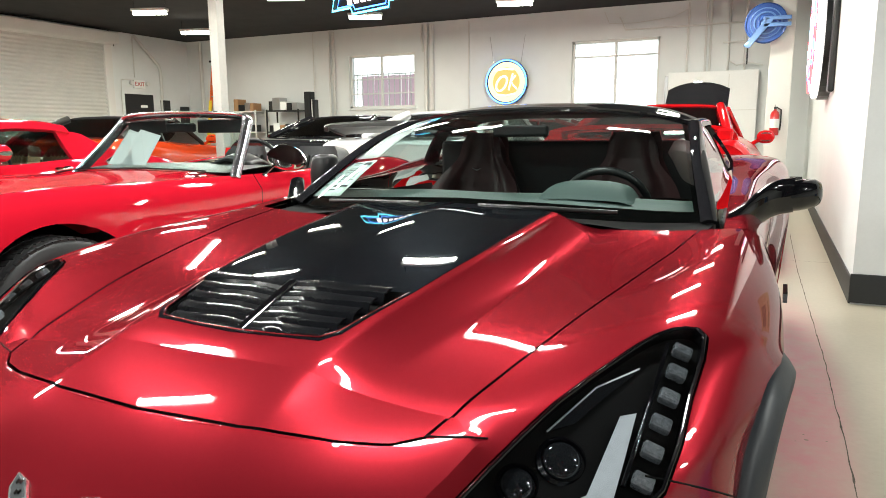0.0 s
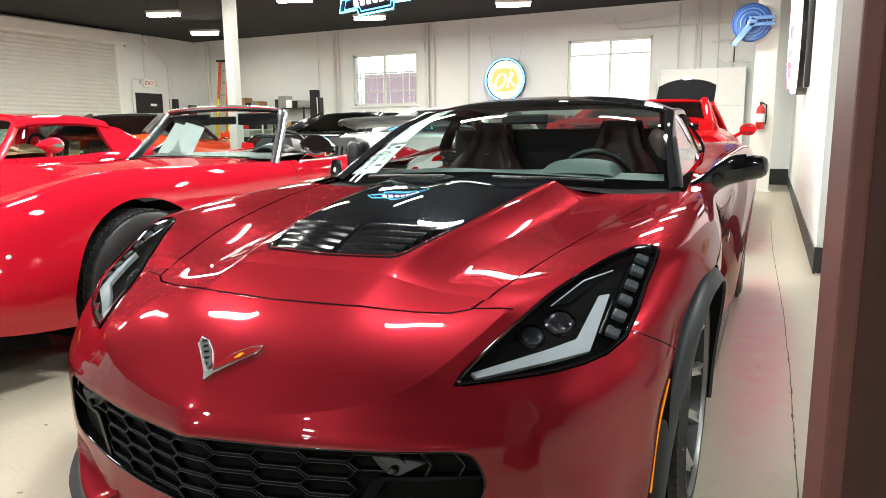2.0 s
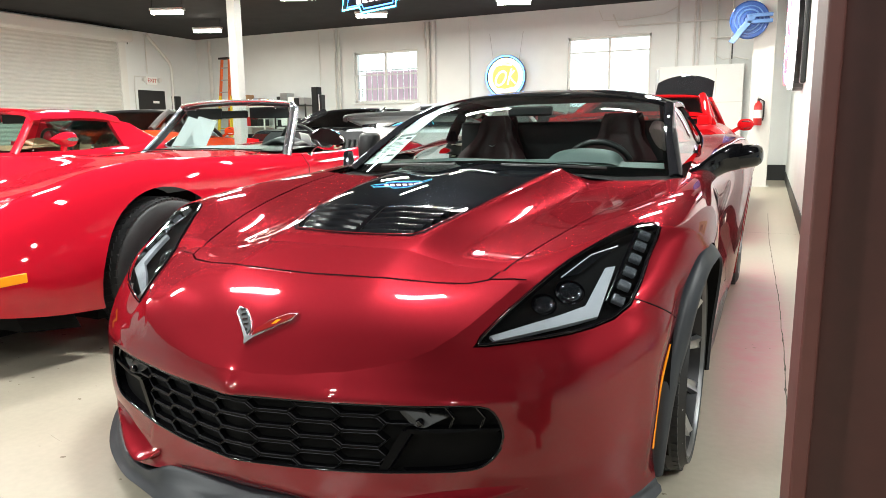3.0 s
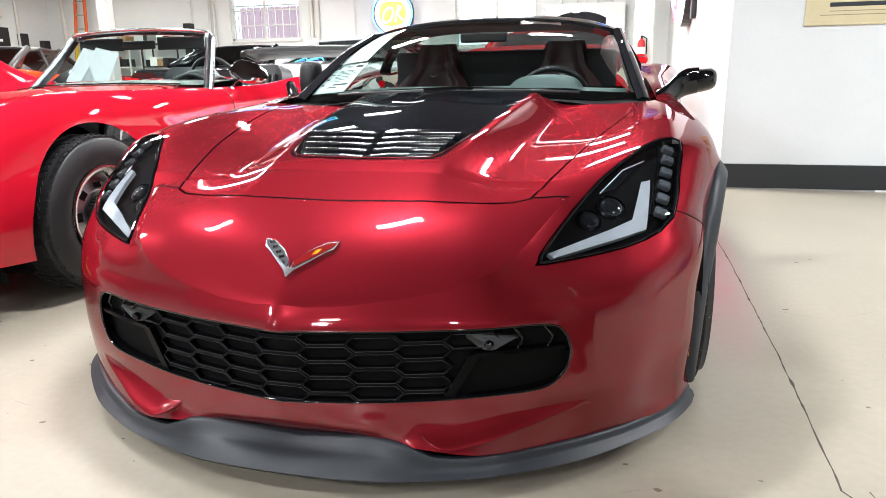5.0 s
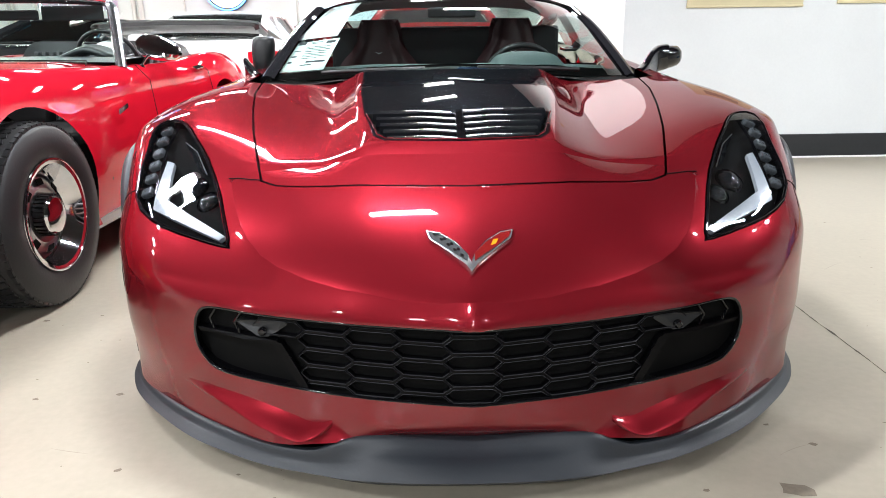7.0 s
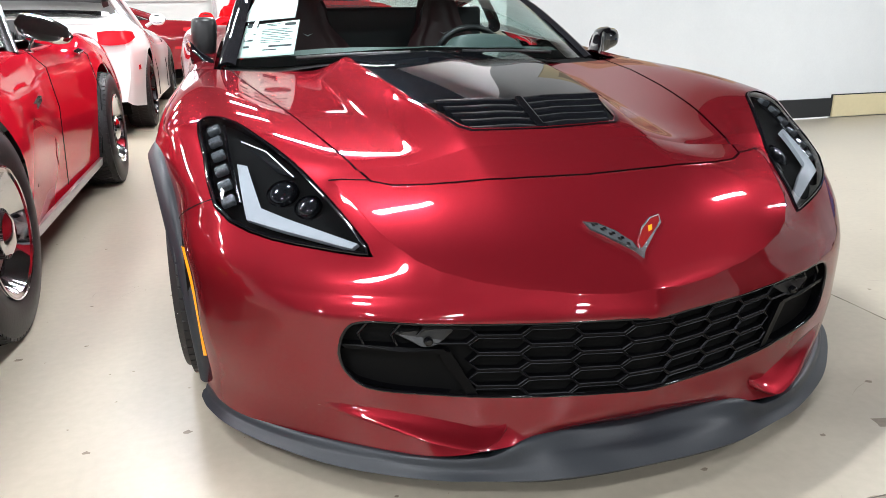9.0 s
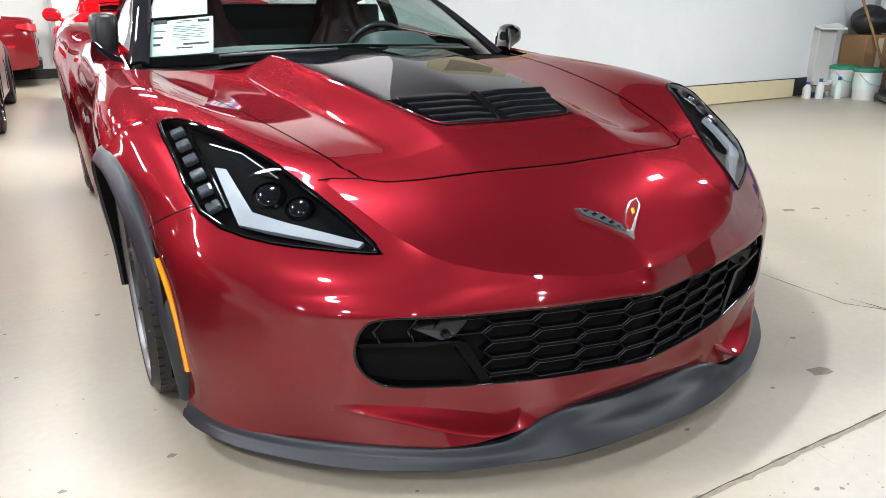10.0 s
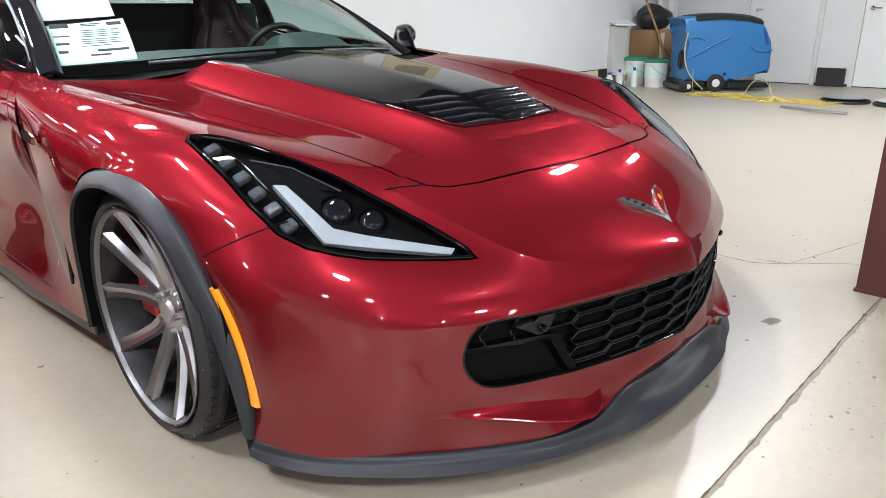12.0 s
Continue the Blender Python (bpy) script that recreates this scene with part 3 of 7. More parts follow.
# hood, its black insert and the louvred vent
UP = (0, 0, -1)
seam = kk([(0, .415, .6), (.2, .425, .6), (.36, .455, .6), (.43, .480, .6), (.469, .510, .6), (.49, .58, .6), (.56, .83, .6), (.63, 1.12, .6), (.69, 1.40, .6), (.735, 1.72, .6)])
outline = both(seam)
gap = take(body, offset_outline(outline, UP, 0.0062), UP, 2.0)
hood = take(gap, outline, UP, 2.0)
gap.free()
insert = take(hood, both(kk([(0, .628, .7), (.195, .640, .7), (.222, .672, .7), (.263, .874, .7), (.297, 1.15, .7), (.320, 1.46, .7), (.330, 1.60, .7), (.333, 1.68, .7), (0, 1.68, .7)])), UP, 2.0)
vent = take(insert, both(kk([(0, .640, .7), (.188, .652, .7), (.210, .680, .7), (.252, .862, .7), (0, .82, .7)])), UP, 2.0)

# mouth of the grille
mouth = both(kk([(0, 0, .202), (.333, 0, .205), (.52, 0, .214), (.565, 0, .235), (.592, 0, .285), (.578, 0, .345), (.548, 0, .368), (.421, 0, .362), (.2, 0, .364), (0, 0, .367)]))
for _ in range(2):
    mouth = [between(a, b, f) for a, b in zip(mouth, mouth[1:] + mouth[:1]) for f in (.25, .75)]
MOUTH_WAY = (0, 1, 0)
grille_skin = take(body, mouth, MOUTH_WAY)

bmesh.ops.remove_doubles(hood, verts=list(hood.verts), dist=2e-4)
part("hood", hood, CRIMSON, hero, smooth=True, sharp=40)
part("hood_insert", thicken(inflate(insert, 0.001), 0.006), CARBON, hero, "satin black hood insert panel", smooth=True, sharp=40)
part("front_body", body, CRIMSON, hero, smooth=True, sharp=40)
edge = [on_skin(p, UP, -0.0035) for p in offset_outline([q for q in kk([(-x, y, z) for x, y, z in [(.469, .510, .6), (.43, .480, .6), (.36, .455, .6), (.2, .425, .6)]] + [(0, .415, .6), (.2, .425, .6), (.36, .455, .6), (.43, .480, .6), (.469, .510, .6)])] + [Vector((.3, .9, .6)), Vector((-.3, .9, .6))], UP, 0.0062)[:9]]
tube("bumper_edge", [tuple(p) for p in spline(edge, 4)], .0034, CRIMSON, hero, n=8)
inner = inflate(whole, -0.03)
part("inner_shell", inner, DARK, hero, "dark structure behind the shut lines", smooth=True)

# louvres of the vent
LOUVRE = mat("satin_louvre_black", (0.006, 0.0065, 0.008), 0.16, spec=0.14, grain=0.3, scale=150)
vent_tub = part("vent_tub", bowl(vent, 0.05, UP), SATIN_BLACK, hero, "black recessed hood vent")
vent.free()
for side in (1, -1):
    for k in range(5):
        f = (k + 0.15) / 5
        y0 = .655 + .19 * f
        half = .19 + .056 * f
        rows = []
        for u in (0.0, 0.33, 0.66, 1.0):
            x = .012 + (half - .016) * u
            yy = y0 + .010 * u
            zz = .655 + .062 * f + (.004 if u else 0)
            step = -.010 if u > 0.5 else 0.0
            rows.append(kk([(side * x, yy - .012 + step, zz - .022), (side * x, yy - .002 + step, zz - .004), (side * x, yy + .012 + step, zz + .001), (side * x, yy + .026 + step, zz + .002)]))
        part("louvre", thicken(sheet(rows, 1, 3), 0.004), LOUVRE, hero, smooth=True, sharp=40)
prism("vent_bar", kk([(-.011, .630, .646), (.011, .630, .646), (.011, .826, .716), (-.011, .826, .716)]), (0, 0, -0.03), GLOSS_BLACK, hero, bevel=0.004)
bm = bmesh.new()
trim = [on_skin(p, UP, 0.002) for p in kk([(-.256, .866, .7), (-.213, .680, .7), (-.190, .650, .7), (-.1, .640, .7), (0, .636, .7), (.1, .640, .7), (.190, .650, .7), (.213, .680, .7), (.256, .866, .7)])]
add_tube(bm, trim, 0.0016, 6)
part("vent_rim", bm, CRIMSON, hero, smooth=True)

# headlights
PROJECTOR = mat("smoked_projector", (0.012, 0.013, 0.015), 0.07, spec=0.5, coat=0.5)
for side in (1, -1):
    way = (HEAD_WAY[0] * side, HEAD_WAY[1], HEAD_WAY[2])
    w = Vector(way).normalized()
    patch = patches[side]
    lamp = part("headlight", bowl(patch, 0.042, way), LAMP_BLACK, hero, "black headlight with white light guide and led blocks", smooth=True, sharp=30)
    part("lens", inflate(duplicate(patch), 0.0012), LAMP_GLASS, lamp, "clear headlight lens", smooth=True)
    whole2 = duplicate(patch)
    drl, _ = lamp_outline(DRL_EDGE, side)
    guide = take(whole2, drl, way)
    for v in guide.verts:
        v.co += w * 0.007
    part("light_guide", thicken(guide, 0.012), LED_WHITE, lamp, "white l-shaped light guide", smooth=True, sharp=30)
    whole2.free()
    bm = bmesh.new()
    add_tube(bm, [q - w * 0.001 for q in lamp_outline(LAMP_EDGE, side)[0]], 0.0036, 8, closed=True)
    part("seal", bm, GLOSS_BLACK, lamp)
    for k in range(6):
        b = .93 - .84 * k / 5
        c = on_skin(lamp_point(.10, b, side), way) + w * 0.014
        led = bmesh.new()
        e2 = (on_skin(lamp_point(.10, b + .1, side), way) - on_skin(lamp_point(.10, b - .1, side), way)).normalized()
        e1 = e2.cross(-w).normalized()
        m = Matrix.Translation(c) @ Matrix((e1, e2, e1.cross(e2))).transposed().to_4x4()
        add_box(led, (-.017, -.0135, -.010), (.017, .0135, .010), 0.006, m=m)
        part("led_block", led, LENS, lamp, "clear square led block")
    bar = [on_skin(lamp_point(.19, b, side), way) + w * 0.012 for b in (1.05, .7, .35, .1)]
    tube("divider", bar, 0.004, GLOSS_BLACK, lamp)
    # two ball lenses in dark bezels, and a blade-shaped reflector above them
    for a, b, r in ((.52, .40, .031), (.69, .34, .026)):
        c = on_skin(lamp_point(a, b, side), way) + w * 0.031
        m = Matrix.Translation(c) @ w.to_track_quat("-X", "Z").to_matrix().to_4x4()
        dome = [(r * math.cos(q), .012 * math.sin(q) / 1.0 + .004) for q in [radians(10 * k) for k in range(10)]]
        ball = lathe("projector", dome, PROJECTOR, lamp, "dark glassy projector lens", n=28, m=m)
        lathe("bezel", [(r * 1.32, -.012), (r * 1.30, .004), (r * 1.12, .009), (r * 1.04, .004), (r * 1.02, -.012)], LAMP_BLACK, ball, n=28, m=m)
    blade = [on_skin(lamp_point(a, b, side), way) + w * d for a, b, d in ((.30, .92, .030), (.50, .84, .016), (.66, .62, .018), (.52, .64, .032), (.36, .80, .036))]
    prism("reflector", blade, w * .006, PROJECTOR, lamp, "dark mirrored reflector blade")
    tube("reflector_edge", [blade[0], blade[1], blade[2]], .0016, STEEL, lamp, n=6)

# grille: a recessed back, honeycomb bars, corner ducts and two cameras
part("grille_back", bowl(grille_skin, 0.13, MOUTH_WAY), DARK, hero, smooth=True, sharp=30)


def mouth_point(x, z, depth):
    p = on_skin((K * x, 0.0, K * z), MOUTH_WAY)
    return Vector((K * x, p.y + depth, K * z))


def z_span(x):
    ax = abs(x)
    lo = np.interp(ax, [0, .333, .52, .565, .592], [.202, .205, .214, .235, .285])
    hi = np.interp(ax, [0, .421, .548, .578, .592], [.367, .362, .368, .345, .29])
    return lo, hi


grid_bm, rim_bm = bmesh.new(), bmesh.new()
flat_w, slant, hgt = .080, .018, .0372
for i in range(-5, 6):
    xc = (flat_w + slant) * i
    if abs(xc) > .46:
        continue
    lo, hi = z_span(xc)
    for j in range(-1, 5):
        zc = .200 + hgt * (j + (1.0 if i % 2 else 0.5)) + .012 * abs(xc)
        if abs(xc) > .36 and zc < .300 or zc > hi + .01 or zc < lo - .01:
            continue
        ring = [(-flat_w / 2 - slant, 0), (-flat_w / 2, hgt / 2), (flat_w / 2, hgt / 2), (flat_w / 2 + slant, 0), (flat_w / 2, -hgt / 2), (-flat_w / 2, -hgt / 2)]
        front, back, fin, bin_, rim_o, rim_t, rim_i = [], [], [], [], [], [], []
        for dx, dz in ring:
            l2, h2 = z_span(xc + dx)
            clampz = lambda z: min(max(z, l2), h2)
            front.append(grid_bm.verts.new(mouth_point(xc + dx, clampz(zc + dz), 0.012)))
            back.append(grid_bm.verts.new(mouth_point(xc + dx, clampz(zc + dz), 0.040)))
            fin.append(grid_bm.verts.new(mouth_point(xc + dx * .965, clampz(zc + dz * .82), 0.0125)))
            bin_.append(grid_bm.verts.new(mouth_point(xc + dx * .95, clampz(zc + dz * .76), 0.058)))
            for row, fx, fz, d in ((rim_o, .972, .840, .0125), (rim_t, .966, .812, .0105), (rim_i, .960, .790, .0140)):
                row.append(rim_bm.verts.new(mouth_point(xc + dx * fx, clampz(zc + dz * fz), d)))
        for k in range(6):
            n2 = (k + 1) % 6
            rim_bm.faces.new((rim_o[k], rim_o[n2], rim_t[n2], rim_t[k]))
            rim_bm.faces.new((rim_t[k], rim_t[n2], rim_i[n2], rim_i[k]))
            grid_bm.faces.new((front[k], front[n2], fin[n2], fin[k]))
            grid_bm.faces.new((fin[k], fin[n2], bin_[n2], bin_[k]))
            grid_bm.faces.new((front[n2], front[k], back[k], back[n2]))
GRILLE = mat("grille_black", (0.003, 0.003, 0.0035), 0.28, spec=0.07)
grille_mesh = part("grille_mesh", grid_bm, GRILLE, hero, "gloss black honeycomb grille")
# lighter grey rings: the glint of the cell edges, put into colour
part("cell_edge", rim_bm, mat("grille_edge_highlight", (0.05, 0.05, 0.055), 0.22, spec=0.5, coat=0.2, grain=0.5, scale=40), grille_mesh)
# lip round the mouth
bm = bmesh.new()
edge = [on_skin(p, MOUTH_WAY) + Vector((0, 0.004, 0)) for p in [q for a, b in zip(mouth, mouth[1:] + mouth[:1]) for q in (a, between(a, b, .5))]]
add_tube(bm, edge, 0.0045, 6, closed=True)
part("grille_surround", bm, GLOSS_BLACK, hero, smooth=True)
for side in (1, -1):
    rows = []
    for x, z0, z1 in ((.335, .206, .208), (.362, .206, .262), (.392, .208, .300), (.47, .214, .304), (.55, .232, .306), (.585, .268, .300)):
        rows.append([mouth_point(side * x, z, d) for z, d in ((z0, .010), (z0 + (z1 - z0) * .12, .100), (z0 + (z1 - z0) * .9, .115), (z1, .012))])
    part("corner_duct", sheet(rows, 2, 2), LAMP_BLACK, hero, "gloss black corner duct", smooth=True, sharp=40)
    fin = [mouth_point(side * x, z, .008) for x, z in ((.330, .204), (.350, .204), (.405, .296), (.40, .306), (.385, .303))]
    prism("duct_fin", fin, (0, 0.09, 0), GRILLE, hero)
    fin = [mouth_point(side * x, z, .008) for x, z in ((.395, .298), (.47, .301), (.575, .303), (.585, .312), (.47, .312), (.395, .308))]
    prism("duct_fin", fin, (0, 0.09, 0), GRILLE, hero)
    for x in (.48, .54):
        bm = bmesh.new()
        add_tube(bm, [mouth_point(side * x, .312, .016), mouth_point(side * (x + .01), .335, .016), mouth_point(side * (x - .01), .362, .016)], 0.004, 6)
        part("grille_rib", bm, GLOSS_BLACK, hero)
    c = mouth_point(side * .425, .330, 0.0)
    bm = bmesh.new()
    add_prism(bm, [c + Vector((side * dx, dy, dz)) for dx, dy, dz in ((-.060, .012, .010), (-.045, .010, .020), (.050, .024, .018), (.066, .03, .012), (.030, .016, -.006), (.012, .008, -.018), (-.014, .006, -.018), (-.030, .008, -.004))], (0, .03, 0))
    bmesh.ops.bevel(bm, geom=list(bm.edges), offset=0.003, segments=2, affect="EDGES")
    pod = part("parking_camera", bm, SATIN_BLACK, hero, "black parking camera pod")
    lathe("camera_lens", [(0, .006), (.006, .005), (.009, .002), (.010, -.006)], GLOSS_BLACK, pod, n=16, m=Matrix.Translation(c + Vector((0, .004, -.004))) @ Matrix.Rotation(radians(-90), 4, "Z"))

# emblem: two crossed flags as plain chrome shapes
NOSE = (0, .75, -.66)
emblem = thing("emblem", "", "")
for key in ("label", "category"):
    if key in emblem:
        del emblem[key]
emblem.parent = hero


def wing(pts, material, lift_by, name, depth=0.003):
    q = [on_skin((K * x, K * y, K * z), NOSE, lift_by) for x, y, z in pts]
    n = Vector(NOSE).normalized()
    prism(name, q, n * depth, material, emblem)


BADGE_RED = mat("badge_red_enamel", (0.22, 0.012, 0.012), 0.15, coat=0.6)


def em(x, f):
    """A point of the emblem: x across, f from its foot to its top."""
    return (x, .176 + .092 * f, .463 + .058 * f)


for side, flag in ((1, BADGE_RED), (-1, INK)):
    wing([em(side * x, f) for x, f in ((0, 0), (.012, .18), (.060, .62), (.082, .80), (.088, 1.02), (.060, .95), (.030, .72), (.006, .40), (0, .22))], POLISHED, .007, "flag_frame", .006)
    wing([em(side * x, f) for x, f in ((.007, .25), (.059, .66), (.078, .83), (.084, .98), (.060, .91), (.031, .69), (.007, .41))], flag, .0085, "flag_field", .002)
    if side < 0:
        for k in range(9):
            x, f = .018 + .0066 * k, .38 + .066 * k + (.05 if k % 2 else -.03)
            wing([em(-x - .003, f), em(-x + .003, f - .02), em(-x + .003, f + .04), em(-x - .003, f + .06)], CHROME, .0095, "check", .001)
    else:
        wing([em(x, f) for x, f in ((.040, .60), (.050, .64), (.056, .76), (.046, .74))], AMBER, .0095, "flag_mark", .001)

# red fold below the mouth that sweeps from the corner to the notch of the splitter
for side in (1, -1):
    rows = []
    for x, z, d, up in ((.640, .176, -.002, .012), (.58, .164, .008, .022), (.50, .148, .018, .030), (.43, .134, .026, .034), (.37, .126, .030, .030), (.335, .124, .028, .024), (.305, .134, .018, .016), (.285, .148, .002, .010)):
        p = on_skin((side * K * x, -.2, K * z), (0, 1, 0))
        t = on_skin((side * K * x, -.2, K * (z + up)), (0, 1, 0))
        u = on_skin((side * K * x, p.y - .1, K * (z - .012)), (0, 1, 0))
        u.y = max(u.y, p.y - .012)
        d *= 1.3
        o = Vector((side * .55 * min(1, x / .7), -1, 0)).normalized()
        rows.append([tuple(q) for q in (t - o * .004, t.lerp(p, .6) + o * d * .35, p + o * d, p + o * d * .9 + Vector((0, 0, -.006)), p.lerp(u, .5) + o * d * .3, u - o * .006)])
    part("bumper_fold", sheet(rows, 3, 4), CRIMSON, hero, "crimson fold above the splitter", smooth=True, sharp=35)

# shut line between bumper and fender
for side in (1, -1):
    line = [on_skin((side * K * (.775 + .11 * f), K * (.575 + .135 * f), K * (.560 - .075 * f)), (-side * .75, .45, -.3), .0004) for f in (0, .2, .4, .6, .8, 1)]
    tube("shut_line", line, .0018, DARK, hero, n=5)

for side in (1, -1):
    line = [on_skin((side * K * x, K * y, K * .6), UP, .0006) for x, y in ((.474, .512), (.50, .520), (.53, .531), (.556, .543))]
    tube("shut_line", line, .0018, DARK, hero, n=5)

# front splitter
LIP = [(0, (.170, .112), (.106, .078), (.090, .050)), (.10, (.162, .121), (.106, .082), (.091, .050)), (.19, (.156, .128), (.114, .084), (.100, .049)), (.25, (.152, .122), (.126, .078), (.114, .048)),
       (.295, (.156, .104), (.140, .070), (.130, .048)), (.34, (.168, .090), (.154, .066), (.146, .048)), (.44, (.205, .087), (.188, .066), (.180, .050)), (.58, (.298, .087), (.278, .066), (.273, .050)), (.70, (.396, .088), (.382, .068), (.377, .054)),
       (.795, (.500, .092), (.487, .072), (.484, .058)), (.845, (.590, .097), (.580, .074), (.578, .060)), (.862, (.640, .096), (.636, .078), (.636, .064))]
rows = []
for x, a, b, c in LIP:
    o = 0.012 if x > .5 else 0.0
    rows.append(kk([(x - .02 * (x > .5), a[0] + .012, a[1] - .004), (x, a[0] - .006, a[1]), (x + o * .5, (a[0] + b[0]) / 2 - .004, (a[1] + b[1]) / 2 - .004), (x + o, b[0], b[1]), (x + o, c[0], c[1]), (x - .05 * (x > .5), c[0] + .14, c[1])]))
part("front_splitter", sheet(rows, 3, 4, mirror=True), LIP_GREY, hero, "dark grey front splitter", smooth=True, sharp=50)

# sides, doors and tail
SIDE = [
    [(.79, 1.68, .758), (.865, 1.68, .752), (.915, 1.62, .660), (.905, 1.50, .420), (.910, 1.335, .150)],
    [(.785, 1.85, .775), (.858, 1.85, .765), (.905, 1.80, .660), (.868, 1.76, .420), (.893, 1.68, .130)],
    [(.775, 2.15, .805), (.855, 2.15, .792), (.905, 2.12, .670), (.862, 2.10, .420), (.890, 2.08, .120)],
    [(.760, 2.60, .835), (.862, 2.60, .822), (.915, 2.60, .690), (.872, 2.60, .420), (.890, 2.60, .120)],
    [(.735, 2.95, .865), (.905, 2.95, .855), (.960, 2.94, .700), (.945, 2.93, .420), (.925, 2.98, .140)],
    [(.700, 3.30, .900), (.925, 3.30, .885), (.985, 3.30, .760), (.990, 3.30, .690), (.985, 3.30, .655)],
    [(.670, 3.60, .905), (.905, 3.60, .885), (.975, 3.60, .760), (.985, 3.60, .680), (.980, 3.58, .620)],
    [(.640, 3.90, .895), (.850, 3.90, .870), (.925, 3.88, .700), (.900, 3.82, .420), (.900, 3.76, .180)],
    [(.0, 4.10, .870), (.55, 4.10, .860), (.70, 4.10, .700), (.70, 4.06, .420), (.70, 4.02, .180)],
]
# the sill turns out again below the hollow of the door
for i, r in enumerate(SIDE):
    tuck, flare = (0.0, 0.0) if i == 0 else (.022, .018) if i < 4 else (.008, .004) if i == 4 else (0.0, 0.0)
    r[3] = (r[3][0] - tuck, *r[3][1:])
    r[4] = (r[4][0] + flare, *r[4][1:])
    r.insert(4, tuple(a + .52 * (b - a) - (flare * .8 if k == 0 else 0) for k, (a, b) in enumerate(zip(r[3], r[4]))))
side_bm = sheet([kk(r) for r in SIDE], 8, 8, mirror=True)
door_line = kk([(.9, 1.80, .80), (.9, 1.66, .62), (.9, 1.60, .40), (.9, 1.66, .165), (.9, 2.78, .165), (.9, 2.90, .5), (.9, 2.84, .90), (.9, 2.3, .90)])
doors = []
for side in (1, -1):
    way = (-side, 0, 0)
    pts = [(side * x, y, z) for x, y, z in door_line]
    g = take(side_bm, offset_outline(pts, way, 0.004), way, .1)
    d = take(g, pts, way, .1)
    g.free()
    doors.append(part("door", d, CRIMSON, hero, smooth=True, sharp=40))
part("rear_body", side_bm, CRIMSON, hero, smooth=True, sharp=40)
bm = bmesh.new()
add_box(bm, (-.80, .70, .12), (.80, 4.1, .62))
part("floor_pan", bm, DARK, hero)
for side in (1, -1):
    prism("side_skirt", kk([(side * .80, 1.34, .15), (side * .905, 1.34, .15), (side * .912, 1.9, .118), (side * .915, 2.95, .118), (side * .80, 2.95, .13)]), (0, 0, -.040), SATIN_BLACK, hero, bevel=.006)
    prism("fender_vent", kk([(side * .916, 1.36, .60), (side * .916, 1.45, .615), (side * .908, 1.53, .53), (side * .902, 1.50, .30), (side * .906, 1.43, .24), (side * .906, 1.40, .37)]), (side * .010, 0, 0), GLOSS_BLACK, hero, bevel=.004)
    prism("badge", kk([(side * .940, 1.40, .63), (side * .940, 1.47, .64), (side * .940, 1.47, .66), (side * .940, 1.40, .65)]), (side * .01, 0, 0), CHROME, hero)

# wheel arches: dark grey mouldings and black wells
ARCH = spline([(.868, .632, .098), (.872, .634, .22), (.879, .660, .33), (.892, .703, .423), (.907, .762, .53), (.922, .842, .600), (.933, .92, .625), (.939, 1.00, .628), (.941, 1.11, .600), (.938, 1.20, .540), (.929, 1.27, .44), (.916, 1.32, .30), (.91, 1.335, .15)], 3)
REAR_ARCH = [(np.interp(math.sin(a), [-.7, 0, 1], [.925, .95, .985]), 3.47 - .34 * math.cos(a), .303 + .365 * math.sin(a)) for a in [radians(-30 + 10 * k) for k in range(25)]]
for side in (1, -1):
    for cy, pts in ((.985, ARCH), (3.47, REAR_ARCH)):
        rows, liner = [], []
        for x, y, z in pts:
            wide, out = (.036, .022) if cy < 1 else (.035, .003)
            if cy < 1 and y < .9:
                wide = float(np.interp(z, [.10, .22, .42], [.014, .022, .034]))
                out = float(np.interp(z, [.10, .20, .32, .46, .60], [.010, .015, .019, .022, .022]))
            iy, iz = y + wide * (cy - y) / math.hypot(cy - y, z - .28), z - wide * (z - .28) / math.hypot(cy - y, z - .28)
            rows.append(kk([(side * (x - .018), y + .002, z), (side * (x + .001), y * .85 + iy * .15, z * .85 + iz * .15), (side * (x + out), iy, iz), (side * (x + out - .008), iy + (cy - iy) * .02, iz)]))
            liner.append(kk([(side * (x + out - .008), iy + (cy - iy) * .02, iz), (side * (x - .075), iy + (cy - iy) * .03, iz)]))
        part("arch_moulding", sheet(rows, 3, 1), LIP_GREY if cy < 1 else CRIMSON, hero, "dark grey wheel arch moulding" if cy < 1 else "", smooth=True, sharp=50)
        part("arch_liner", sheet(liner, 1, 1), DARK, hero, smooth=True)
        bm = bmesh.new()
        add_lathe(bm, [(K * .325, K * .90 - .02), (K * .325, K * .58), (0.05, K * .58)], 30, Matrix.Translation((0, K * cy, K * .300)) @ Matrix.Diagonal((side, 1, 1, 1)))
        bmesh.ops.bisect_plane(bm, geom=list(bm.verts) + list(bm.edges) + list(bm.faces), plane_co=(0, 0, K * .12), plane_no=(0, 0, -1), clear_outer=True)
        part("wheel_well", bm, DARK, hero)
    wheel("front_wheel", hero, (side * (.994 - .1425), 1.058, .303), side, .318, .272, .275, dish=.045, turn=radians(-0.5))
    wheel("rear_wheel", hero, (side * (.945 * K - .165), K * 3.47, .340), side, .340, .262, .33)
    # amber side marker along the front of the arch
    rows = []
    for x, y, z in ARCH[2:10]:
        rows.append(kk([(side * (x - .0175), y - .0195, z), (side * (x - .0140), y - .019, z), (side * (x - .0130), y - .004, z), (side * (x - .017), y, z)]))
    part("side_marker", thicken(sheet(rows, 2, 2), .006), AMBER, hero, "amber side marker lamp", smooth=True, sharp=40)

